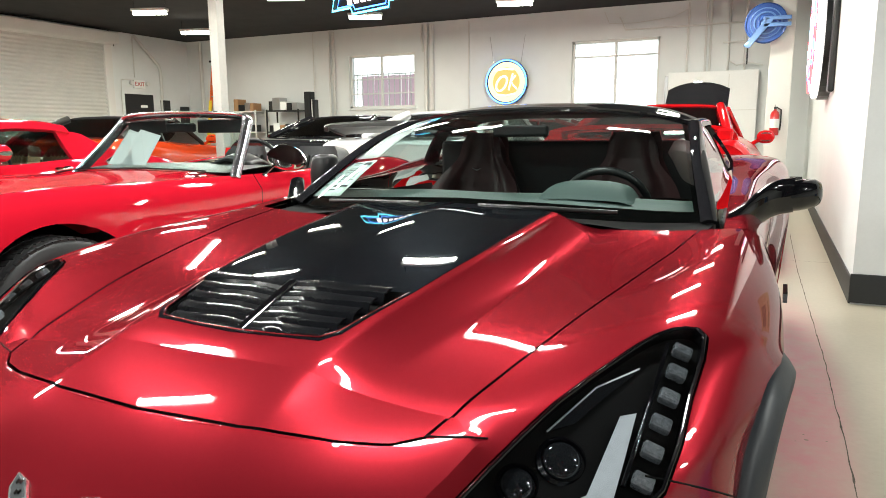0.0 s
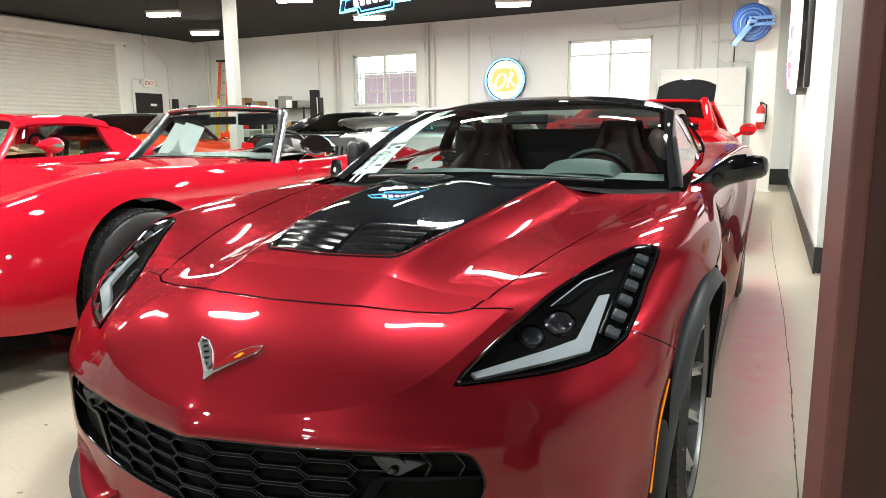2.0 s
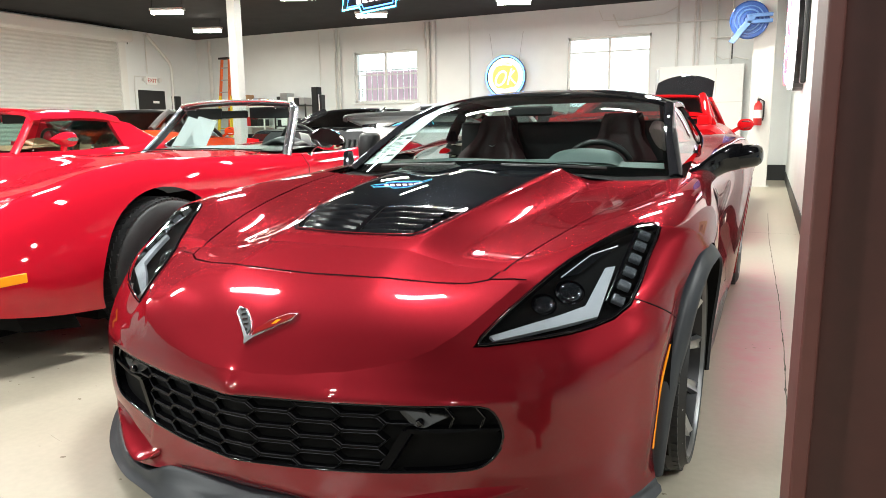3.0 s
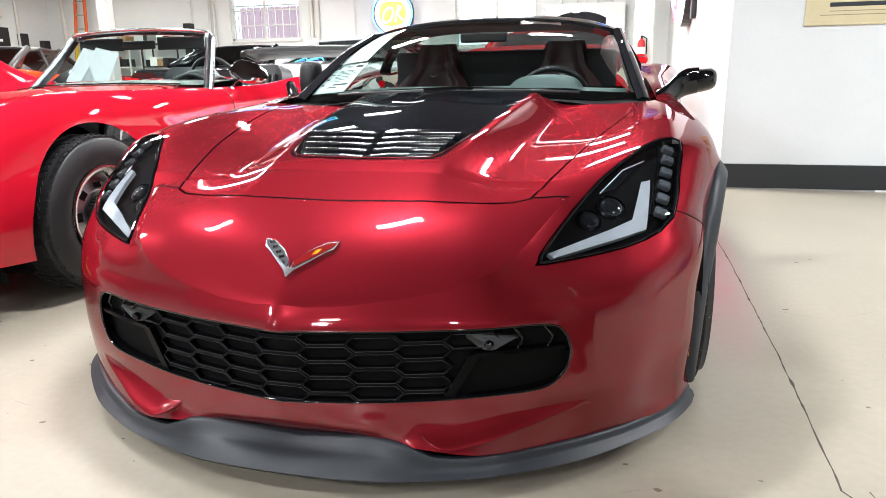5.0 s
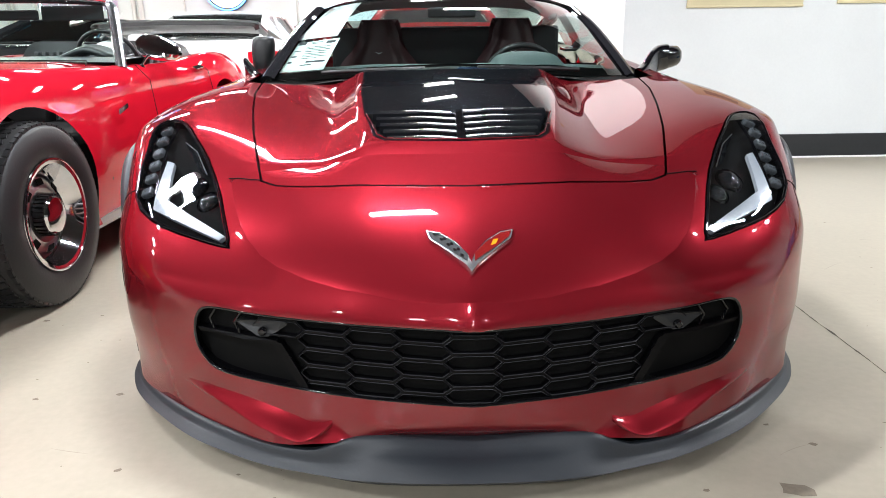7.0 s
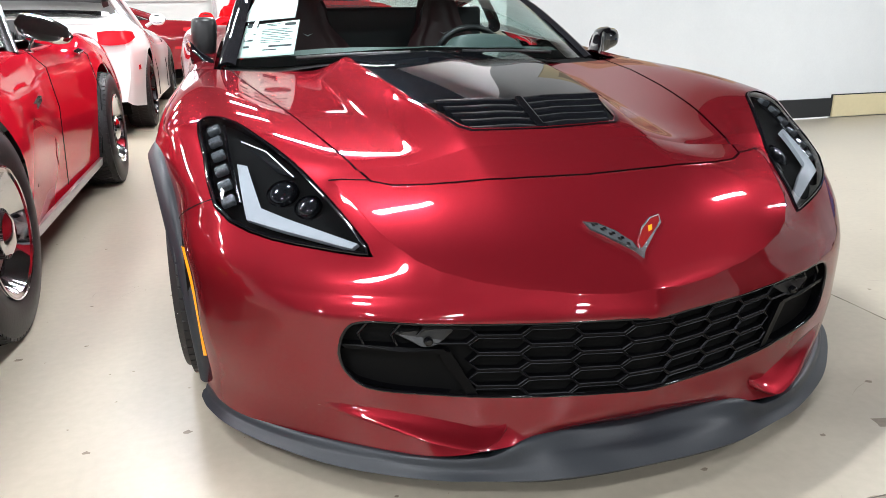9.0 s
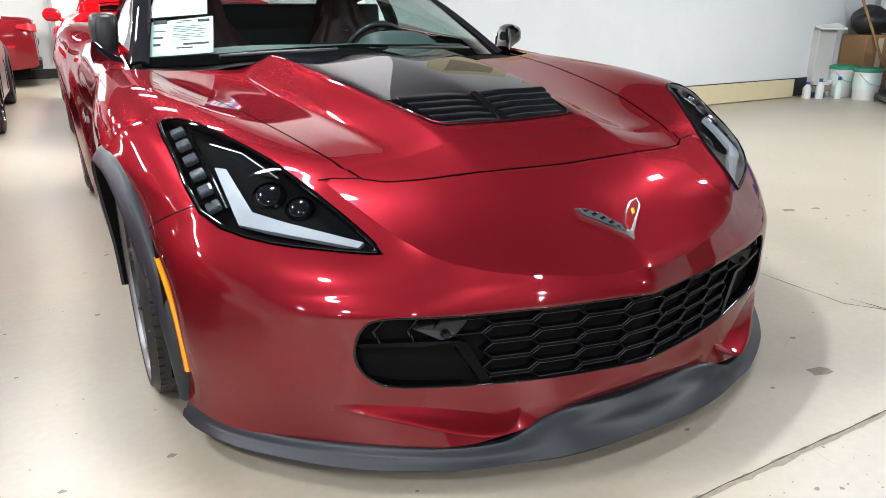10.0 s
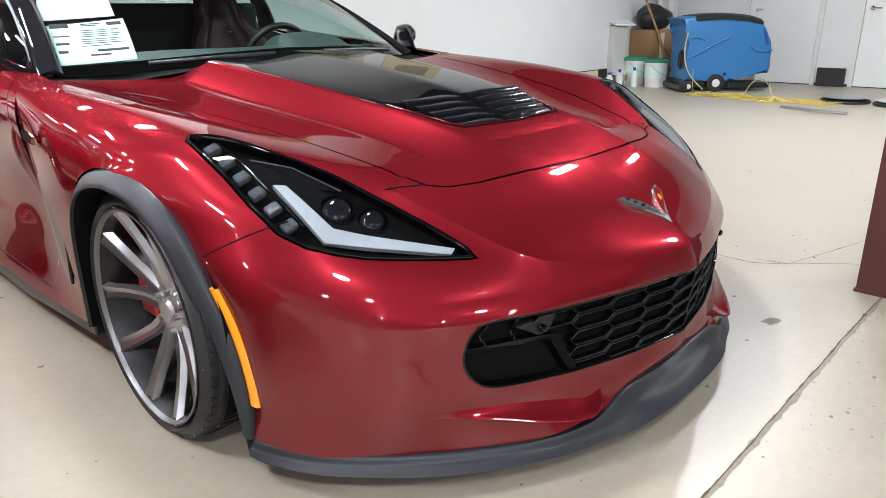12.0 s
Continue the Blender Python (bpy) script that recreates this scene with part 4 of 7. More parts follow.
# glasshouse
WIND = [
    [(0, 1.615, .785), (.30, 1.64, .775), (.58, 1.72, .762), (.735, 1.83, .757)],
    [(0, 1.85, .930), (.29, 1.87, .920), (.55, 1.93, .890), (.690, 2.02, .862)],
    [(0, 2.10, 1.045), (.28, 2.12, 1.035), (.52, 2.17, 1.010), (.645, 2.24, .972)],
    [(0, 2.36, 1.118), (.27, 2.38, 1.110), (.48, 2.42, 1.085), (.600, 2.48, 1.055)],
]
ws = sheet([kk(r) for r in WIND], 6, 6, mirror=True)
GLASS_SKIN = BVHTree.FromBMesh(ws)
wind = part("windshield", ws, GLASS, hero, "clear raked windshield", smooth=True)
wind.visible_shadow = False
# black printed border of the windshield
for side in (1, -1):
    rows = [[(side * K * x, K * y + .004, K * z - .003) for x, y, z in (between(r[2], r[3], f) for f in (.80, .9, 1.0))] for r in WIND]
    part("glass_border", sheet(rows, 2, 6), INK_BLACK, wind, "black printed glass border", smooth=True)
rows = [[(K * x, K * y + .004, K * z - .003) for x, y, z in (between(a, b, f) for f in (0.0, .12, .24))] for a, b in zip(WIND[0], WIND[1])]
part("glass_border", sheet(rows, 2, 6, mirror=True), INK_BLACK, wind, "black printed glass border", smooth=True)
ROOF = [
    [(0, 2.35, 1.122), (.27, 2.37, 1.114), (.48, 2.41, 1.090), (.600, 2.47, 1.062), (.645, 2.50, 1.045)],
    [(0, 2.70, 1.150), (.27, 2.70, 1.144), (.47, 2.72, 1.120), (.585, 2.74, 1.085), (.640, 2.76, 1.055)],
    [(0, 3.05, 1.125), (.27, 3.05, 1.118), (.46, 3.06, 1.095), (.565, 3.08, 1.060), (.625, 3.10, 1.025)],
]
part("roof", thicken(sheet([kk(r) for r in ROOF], 5, 6, mirror=True), .02), BLACK_PAINT, hero, "gloss black roof panel", smooth=True, sharp=40)
HATCH = [
    [(0, 3.05, 1.118), (.27, 3.05, 1.110), (.46, 3.06, 1.085), (.56, 3.08, 1.050)],
    [(0, 3.55, 1.020), (.27, 3.55, 1.012), (.46, 3.55, .985), (.57, 3.56, .950)],
    [(0, 3.98, .900), (.27, 3.98, .895), (.45, 3.97, .885), (.56, 3.95, .870)],
]
hatch = part("rear_glass", sheet([kk(r) for r in HATCH], 4, 4, mirror=True), GLASS, hero, "sloping rear glass", smooth=True)
hatch.visible_shadow = False
for side in (1, -1):
    s = lambda pts: [(side * K * x, K * y, K * z) for x, y, z in pts]
    # pillars
    for name, pts, wd in (("front_pillar", [(.745, 1.82, .752), (.705, 2.01, .858), (.660, 2.24, .970), (.622, 2.49, 1.052)], .026), ("roof_rail", [(.622, 2.49, 1.052), (.632, 2.76, 1.062), (.612, 3.10, 1.030)], .024),
                          ("rear_pillar", [(.612, 3.08, 1.032), (.600, 3.35, .985), (.600, 3.70, .925), (.58, 3.96, .872)], .040)):
        rows = [[(side * K * (x - wd), K * (y - .010), K * (z + .004)), (side * K * (x - wd * .2), K * (y - .012), K * (z + .014)), (side * K * (x + wd * .8), K * (y + .008), K * (z + .006)), (side * K * (x + wd), K * (y + .02), K * (z - .014))] for x, y, z in pts]
        part(name, thicken(sheet(rows, 4, 4), .012), BLACK_PAINT if name != "rear_pillar" else CRIMSON, hero, smooth=True, sharp=50)
    rows = [s([(.740, 1.90, .778), (.738, 1.93, .795), (.735, 1.95, .805)]), s([(.752, 2.20, .812), (.715, 2.24, .890), (.668, 2.27, .965)]), s([(.750, 2.55, .838), (.70, 2.55, .95), (.640, 2.56, 1.050)]), s([(.735, 2.85, .862), (.690, 2.85, .95), (.632, 2.84, 1.045)]), s([(.715, 3.15, .885), (.670, 3.10, .94), (.615, 3.06, 1.02)])]
    sg = part("side_glass", sheet(rows, 4, 4), GLASS, hero, "clear door glass", smooth=True)
    sg.visible_shadow = False
    rows = [s([(.66, 2.86, .86), (.735, 2.88, .87), (.70, 2.86, .95), (.635, 2.84, 1.04)]), s([(.66, 3.02, .87), (.728, 3.02, .88), (.69, 2.98, .95), (.625, 2.94, 1.035)])]
    part("centre_pillar", thicken(sheet(rows, 3, 2), .015), BLACK_PAINT, hero, smooth=True, sharp=50)
    # door mirror on its arm
    arm = [[(side * K * (x + dx), K * (y + dy), K * (z + dz)) for dx, dy, dz in ((-.01, -w1, 0), (0, -w1 * .6, h1), (0, w1 * .6, h1), (.01, w1, 0), (0, w1 * .5, -h1), (0, -w1 * .6, -h1), (-.01, -w1, 0))] for x, y, z, w1, h1 in
           ((.790, 1.88, .735, .085, .044), (.830, 1.93, .755, .072, .048), (.870, 1.99, .790, .064, .050), (.915, 2.05, .815, .064, .050), (.965, 2.08, .824, .062, .048))]
    if side < 0:
        mirror = part("door_mirror", sheet(arm[:3], 3, 4), GLOSS_BLACK, hero, "gloss black door mirror, folded in", smooth=True)
        rows = []
        for z, x0, x1, y0, y1 in ((.742, .815, .856, 2.08, 2.15), (.752, .795, .862, 2.065, 2.16), (.80, .782, .868, 2.055, 2.17), (.86, .772, .870, 2.055, 2.175), (.910, .768, .866, 2.06, 2.17), (.930, .774, .858, 2.07, 2.16), (.936, .785, .845, 2.09, 2.15)):
            rows.append(kk([(-x1, (y0 + y1) / 2, z), (-x1 + .012, y0 + .01, z), (-(x0 + x1) / 2, y0, z), (-x0 - .012, y0 + .01, z), (-x0, (y0 + y1) / 2, z), (-x0 - .012, y1 - .01, z), (-(x0 + x1) / 2, y1, z), (-x1 + .012, y1 - .01, z), (-x1, (y0 + y1) / 2, z)]))
        part("shell", sheet(rows, 3, 3), SATIN_BLACK, mirror, smooth=True, sharp=60)
        continue
    mirror = part("door_mirror", sheet(arm, 3, 4), GLOSS_BLACK, hero, "gloss black door mirror", smooth=True)
    shell = bmesh.new()
    rings = []
    for x, hy, hz, zc, yc in ((.872, .030, .022, .800, 2.050), (.890, .060, .040, .806, 2.060), (.935, .072, .048, .814, 2.09), (.985, .074, .049, .822, 2.11), (1.022, .068, .045, .826, 2.13), (1.040, .050, .034, .826, 2.14), (1.047, .020, .016, .824, 2.15)):
        rings.append([shell.verts.new((side * K * x, K * (yc + hy * (1.0 if math.cos(a) < 0 else .45) * math.cos(a)), K * (zc + hz * math.copysign(abs(math.sin(a)) ** .75, math.sin(a))))) for a in [2 * math.pi * k / 24 for k in range(24)]])
    for i in range(len(rings) - 1):
        for k in range(24):
            shell.faces.new((rings[i][k], rings[i][(k + 1) % 24], rings[i + 1][(k + 1) % 24], rings[i + 1][k]))
    shell.faces.new(rings[0]), shell.faces.new(rings[-1])
    part("shell", shell, GLOSS_BLACK, mirror, smooth=True, sharp=60)
for side in (1, -1):
    # wiper
    tube("wiper", [Vector(kk([(p[0] * side, p[1], p[2])])[0]) for p in ((.10, 1.60, .802), (.30, 1.63, .798), (.50, 1.69, .788))], .008, SATIN_BLACK, hero)

# cowl below the glass
rows = [kk([(0, 1.60, .775), (0, 1.70, .775)]), kk([(.36, 1.62, .765), (.36, 1.74, .765)]), kk([(.58, 1.66, .742), (.58, 1.80, .752)]), kk([(.74, 1.68, .742), (.76, 1.88, .755)])]
part("cowl", sheet(rows, 4, 3, mirror=True), DARK, hero, smooth=True)

# cabin
rows = [[(0, 1.68, .775), (.30, 1.70, .770), (.55, 1.78, .762), (.70, 1.90, .757)], [(0, 1.92, .800), (.30, 1.92, .800), (.52, 1.95, .790), (.68, 2.0, .780)], [(0, 2.05, .790), (.30, 2.05, .795), (.52, 2.06, .785), (.68, 2.1, .780)], [(0, 2.10, .60), (.30, 2.10, .60), (.52, 2.12, .60), (.68, 2.15, .60)]]
part("dashboard", sheet([kk(r) for r in rows], 4, 4, mirror=True), DASH, hero, "grey dashboard top", smooth=True)
rows = [[(.17, y, z0), (.22, y, z0 + h * .8), (.33, y, z0 + h), (.45, y, z0 + h * .8), (.50, y, z0)] for y, z0, h in ((1.90, .790, .012), (1.98, .795, .055), (2.10, .79, .062), (2.16, .76, .05))]
part("binnacle", sheet([kk(r) for r in rows], 4, 3), DASH, hero, smooth=True)
rows = [[(x, y, z) for x in (-.66, -.40, -.10)] for y, z in ((2.04, .800), (2.09, .796), (2.12, .74), (2.14, .62))]
part("dash_panel", sheet([kk(r) for r in rows], 3, 3), LEATHER, hero, "dark red dash panel", smooth=True)
rows = [[(x, y, z) for x in (.10, .35, .66)] for y, z in ((2.055, .803), (2.10, .792), (2.125, .72), (2.14, .62))]
part("dash_panel", sheet([kk(r) for r in rows], 3, 3), LEATHER, hero, "dark red dash panel", smooth=True)
steer = Matrix.Translation((K * .345, K * 2.27, K * .755)) @ Matrix.Rotation(radians(24), 4, "X")
ring_pts = [steer @ Vector((.165 * math.cos(a), 0, .150 * math.sin(a))) for a in [2 * math.pi * k / 36 for k in range(36)]]
sw = tube("steering_wheel", ring_pts, .016, BLACK_LEATHER, hero, closed=True)
for a in (0.1, math.pi - 0.1, -math.pi / 2):
    tube("wheel_spoke", [steer @ Vector((.18 * math.cos(a), 0, .17 * math.sin(a))), steer @ Vector((.03 * math.cos(a), -.03, .03 * math.sin(a)))], .014, GRAPHITE, sw)
lathe("horn_pad", [(0, .03), (.05, .026), (.065, 0), (.05, -.03), (0, -.03)], GRAPHITE, sw, n=20, m=steer @ Matrix.Rotation(radians(90), 4, "Z"))


def bucket_seat(parent, x, y, z, shade, trim):
    rows = []
    for w1, yy, zz, d in ((.17, 0, .10, .03), (.25, .02, .22, .08), (.255, .05, .36, .09), (.21, .09, .48, .06), (.125, .12, .58, .035), (.10, .14, .67, .03), (.075, .15, .715, .02)):
        rows.append([(x - w1, y + yy - d, z + zz), (x - w1 * .7, y + yy - d * .9, z + zz), (x - w1 * .45, y + yy, z + zz), (x, y + yy + .01, z + zz), (x + w1 * .45, y + yy, z + zz), (x + w1 * .7, y + yy - d * .9, z + zz), (x + w1, y + yy - d, z + zz)])
    part("seat_back", thicken(sheet(rows, 3, 4), .08), shade, parent, "dark red leather bucket seat back", smooth=True, sharp=60)
    rows = [[(x - .25, yy, z + .14 + h), (x - .16, yy, z + .10 + h), (x, yy, z + .09 + h), (x + .16, yy, z + .10 + h), (x + .25, yy, z + .14 + h)] for yy, h in ((y - .48, .04), (y - .25, .03), (y + .02, 0))]
    part("seat_cushion", thicken(sheet(rows, 3, 3), .08), shade, parent, smooth=True, sharp=60)
    prism("seat_mark", [(x - .025, y + .05, z + .54), (x, y + .05, z + .525), (x + .025, y + .05, z + .54), (x, y + .05, z + .532)], (0, -.004, 0), trim, parent)


for side in (1, -1):
    bucket_seat(hero, side * K * .35, K * 2.62, K * .36, LEATHER, ALLOY)
    rows = [kk([(side * .70, y, .77), (side * .68, y, .60), (side * .70, y, .3)]) for y in (1.95, 2.4, 2.9)]
    part("door_card", sheet(rows, 3, 3), GRAPHITE, hero, smooth=True)
bm = bmesh.new()
add_box(bm, (-.62 * K, 2.84 * K, .3 * K), (.62 * K, 2.88 * K, .985 * K), .02)
part("rear_bulkhead", bm, GRAPHITE, hero)
rows = [kk([(0, y, z), (.3, y, z), (.52, y, z - .02)]) for y, z in ((2.45, 1.09), (2.7, 1.115), (3.04, 1.09))]
part("headliner", sheet(rows, 3, 3, mirror=True), GRAPHITE, hero, smooth=True)
bm = bmesh.new()
add_box(bm, (-.09 * K, 2.20 * K, 1.005 * K), (.13 * K, 2.225 * K, 1.05 * K), .01)
part("rear_view_mirror", bm, GRAPHITE, hero)
rows = [kk([(0, y, z), (.3, y, z), (.55, y, z)]) for y, z in ((2.88, .80), (3.4, .80), (3.95, .84))]
part("cargo_cover", sheet(rows, 2, 2, mirror=True), GRAPHITE, hero)


def glass_sheet(name, corners, material, parent, label, inset=.006):
    """A sheet of paper that lies against the inside of the windshield; corners as (x, z)."""
    pts = []
    for x, z in corners:
        h = GLASS_SKIN.ray_cast(Vector((K * x, 0, K * z)), Vector((0, 1, 0)))
        pts.append(h[0] + Vector((0, inset, 0)))
    bm = bmesh.new()
    n = 6
    a, b, c, d = pts
    g = [[None] * (n + 1) for _ in range(n + 1)]
    for i in range(n + 1):
        for j in range(n + 1):
            p = a.lerp(b, i / n).lerp(d.lerp(c, i / n), j / n)
            h = GLASS_SKIN.ray_cast(Vector((p.x, 0, p.z)), Vector((0, 1, 0)))
            g[i][j] = bm.verts.new((h[0] if h[0] is not None else p) + Vector((0, inset, 0)))
    for i in range(n):
        for j in range(n):
            bm.faces.new((g[i][j], g[i + 1][j], g[i + 1][j + 1], g[i][j + 1]))
    return part(name, thicken(bm, .001), material, parent, label, smooth=True)


papers = thing("window_stickers", "white price sheet above a pale green form inside the windshield", "paper")
top = glass_sheet("price_sheet", [(-.40, 1.085), (-.56, 1.065), (-.665, .915), (-.47, .93)], PAPER, papers, "white price sheet")
form = glass_sheet("form", [(-.455, .922), (-.655, .900), (-.705, .785), (-.505, .800)], PAPER_MINT, papers, "pale green printed form")
for f0, f1, z0, z1 in ((.05, .26, .84, .95), (.74, .94, .85, .93), (.40, .66, .90, .915), (.40, .60, .86, .872), (.05, .24, .62, .64), (.34, .88, .74, .75), (.34, .80, .69, .70), (.34, .90, .64, .65), (.34, .84, .59, .60), (.05, .20, .42, .47), (.34, .86, .52, .53), (.34, .78, .47, .48), (.34, .90, .42, .43), (.05, .16, .22, .28), (.34, .70, .36, .37), (.50, .92, .22, .27), (.40, .66, .13, .16)):
    def at(u, v):
        x0, xx0 = -.455 + (-.045) * (1 - v), -.655 + (-.045) * (1 - v)
        return (x0 + (xx0 - x0) * (1 - u), .792 + (.118) * v + .012 * u)
    glass_sheet("print_bar", [at(f0, z1), at(f1, z1), at(f1, z0), at(f0, z0)], INK, papers, "dark printed line", .0045)

# ---- the other cars ----
def round_outline(cx, cy, cz, r, n=44, low=-0.1):
    pts = [(cx, cy + r * math.cos(2 * math.pi * k / n), cz + r * math.sin(2 * math.pi * k / n)) for k in range(n)]
    return pts


def car_shell(base, sections, paint_mat, axles, radius, rim_r, tyre_w, rim_mat, opening=None, pairs=5, track=0.0):
    """A lofted body with cut wheel arches and, for an open car, a cut cockpit.
    sections: y, middle z, crest x, crest z, half width, its z, sill half width, sill z."""
    rows = []
    for y, zc, xp, zp, w, zw, wl, zl in sections:
        rows.append([(0, y, zc), (xp * .5, y, zc + (zp - zc) * .15), (xp * .85, y, zc + (zp - zc) * .75), (xp, y, zp), ((xp + w) / 2 + .02, y, (zp + zw) / 2 + (zp - zw) * .18), (w, y, zw), (w * .99, y, (zw + zl) / 2), (wl, y, zl)])
    first, last = sections[0], sections[-1]
    bm = sheet(rows, 4, 5, mirror=True)
    ends = []
    for e in [e for e in bm.edges if len(e.link_faces) == 1]:
        ends.append(e)
    for side in (1, -1):
        for ay in axles:
            cut = take(bm, round_outline(side * .8, ay, radius, radius * 1.16), (-side, 0, 0), 1.0)
            cut.free()
    if opening:
        take(bm, both([(x, y, 1) for x, y in opening]), (0, 0, -1), 2.0).free()
    body_part = part("body", bm, paint_mat, base, smooth=True, sharp=45)
    # end faces
    for sec, sgn in ((first, 1), (last, -1)):
        y = sec[0]
        pts = [(max(0, q[0]), y + .003 * sgn, q[2]) for q in spline(rows[0] if sgn > 0 else rows[-1], 4)]
        prism("end_panel", both(pts), (0, .03 * sgn, 0), paint_mat, base)
    w_in = min(s[4] for s in sections) - .10
    box("chassis", (-w_in, sections[0][0] + .15, .14), (w_in, sections[-1][0] - .15, .50), DARK, base)
    for side in (1, -1):
        for ay in axles:
            bm = bmesh.new()
            add_lathe(bm, [(radius * 1.16, w_in + .10), (radius * 1.16, w_in - .18), (.05, w_in - .18)], 28, Matrix.Translation((0, ay, radius)) @ Matrix.Diagonal((side, 1, 1, 1)))
            bmesh.ops.bisect_plane(bm, geom=list(bm.verts) + list(bm.edges) + list(bm.faces), plane_co=(0, 0, .16), plane_no=(0, 0, -1), clear_outer=True)
            part("wheel_well", bm, DARK, base)
            wheel("wheel", base, (side * (track - tyre_w / 2), ay, radius), side, radius, rim_r, tyre_w, pairs, rim_mat)
    return body_part


def cabin(base, pts, top_mat, side_glass=True, glass=None):
    """Roof and glass from half profiles: base line and roof line as (y, half width, z): front, roof front, roof rear, rear."""
    glass = glass or SMOKED
    (y0, w0, z0), (y1, w1, z1), (y2, w2, z2), (y3, w3, z3) = pts

    def loft(name, a, b, material, crown=.02):
        rows = [[(0, y, z + crown * k), (w * .6, y, z + crown * .7 * k), (w, y + .06 * (1 if name == "windscreen" else 0), z)] for (y, w, z), k in ((a, 1), (b, 1))]
        o = part(name, thicken(sheet(rows, 4, 5, mirror=True), .008), material, base, smooth=True, sharp=50)
        if material in (SMOKED, GLASS):
            o.visible_shadow = False
        return o

    loft("windscreen", pts[0], pts[1], glass)
    rows = [[(0, y, z + .03), (w * .6, y, z + .022), (w * .92, y, z + .004), (w + .015, y, z - .03)] for y, w, z in ((y1 - .03, w1, z1), ((y1 + y2) / 2, (w1 + w2) / 2, (z1 + z2) / 2 + .02), (y2 + .02, w2, z2))]
    part("roof", thicken(sheet(rows, 4, 4, mirror=True), .03), top_mat, base, smooth=True, sharp=50)
    loft("rear_window", pts[2], pts[3], glass)
    for side in (1, -1):
        for a, b, r in ((pts[0], pts[1], .03), (pts[2], pts[3], .042)):
            tube("roof_pillar", [(side * a[1], a[0] + .05, a[2]), (side * (a[1] + b[1]) / 2, (a[0] + b[0]) / 2 + .03, (a[2] + b[2]) / 2 + .01), (side * b[1], b[0], b[2])], r, top_mat, base)
        if side_glass:
            q = [(side * w0, y0 + .1, z0), (side * w1, y1, z1 - .02), (side * w2, y2, z2 - .02), (side * w3, y3 - .25, z3)]
            bm = bmesh.new()
            add_prism(bm, q, (-side * .008, 0, 0))
            o = part("side_window", bm, glass, base)
            o.visible_shadow = False
            tube("centre_post", [(side * (w0 + w3) / 2, (y0 + y3) / 2 + .1, z0), (side * (w1 + w2) / 2, (y1 + y2) / 2 + .15, z1)], .025, top_mat, base)
    box("rear_bench", (-w0 + .1, (y1 + y2) / 2, z0 - .35), (w0 - .1, (y1 + y2) / 2 + .14, z0 + .16), TAN if top_mat is RED else GRAPHITE, base, bevel=.04)
    box("dash", (-w0 + .06, y0 + .15, z0 - .12), (w0 - .06, y0 + .45, z0 - .01), GRAPHITE, base, bevel=.03)


SCREEN_STEEL = mat("dull_polished_steel", (0.50, 0.51, 0.53), 0.20, metal=1.0, grain=0.1, scale=40)
VETTE = [
    (0.00, .50, .48, .50, .60, .45, .56, .38), (0.10, .58, .56, .595, .72, .46, .66, .31), (0.40, .68, .64, .74, .80, .48, .76, .25), (0.75, .74, .67, .845, .825, .53, .79, .22),
    (1.05, .79, .68, .885, .832, .56, .80, .21), (1.50, .845, .68, .880, .815, .57, .78, .20), (2.00, .895, .66, .872, .775, .55, .75, .20), (2.40, .905, .66, .870, .760, .55, .75, .20),
    (2.90, .880, .67, .880, .775, .56, .75, .20), (3.30, .905, .69, .915, .805, .58, .77, .21), (3.60, .925, .69, .930, .828, .58, .79, .22), (4.00, .915, .67, .920, .815, .57, .77, .26), (4.35, .87, .62, .870, .760, .55, .70, .32), (4.55, .80, .56, .80, .70, .52, .64, .36)]


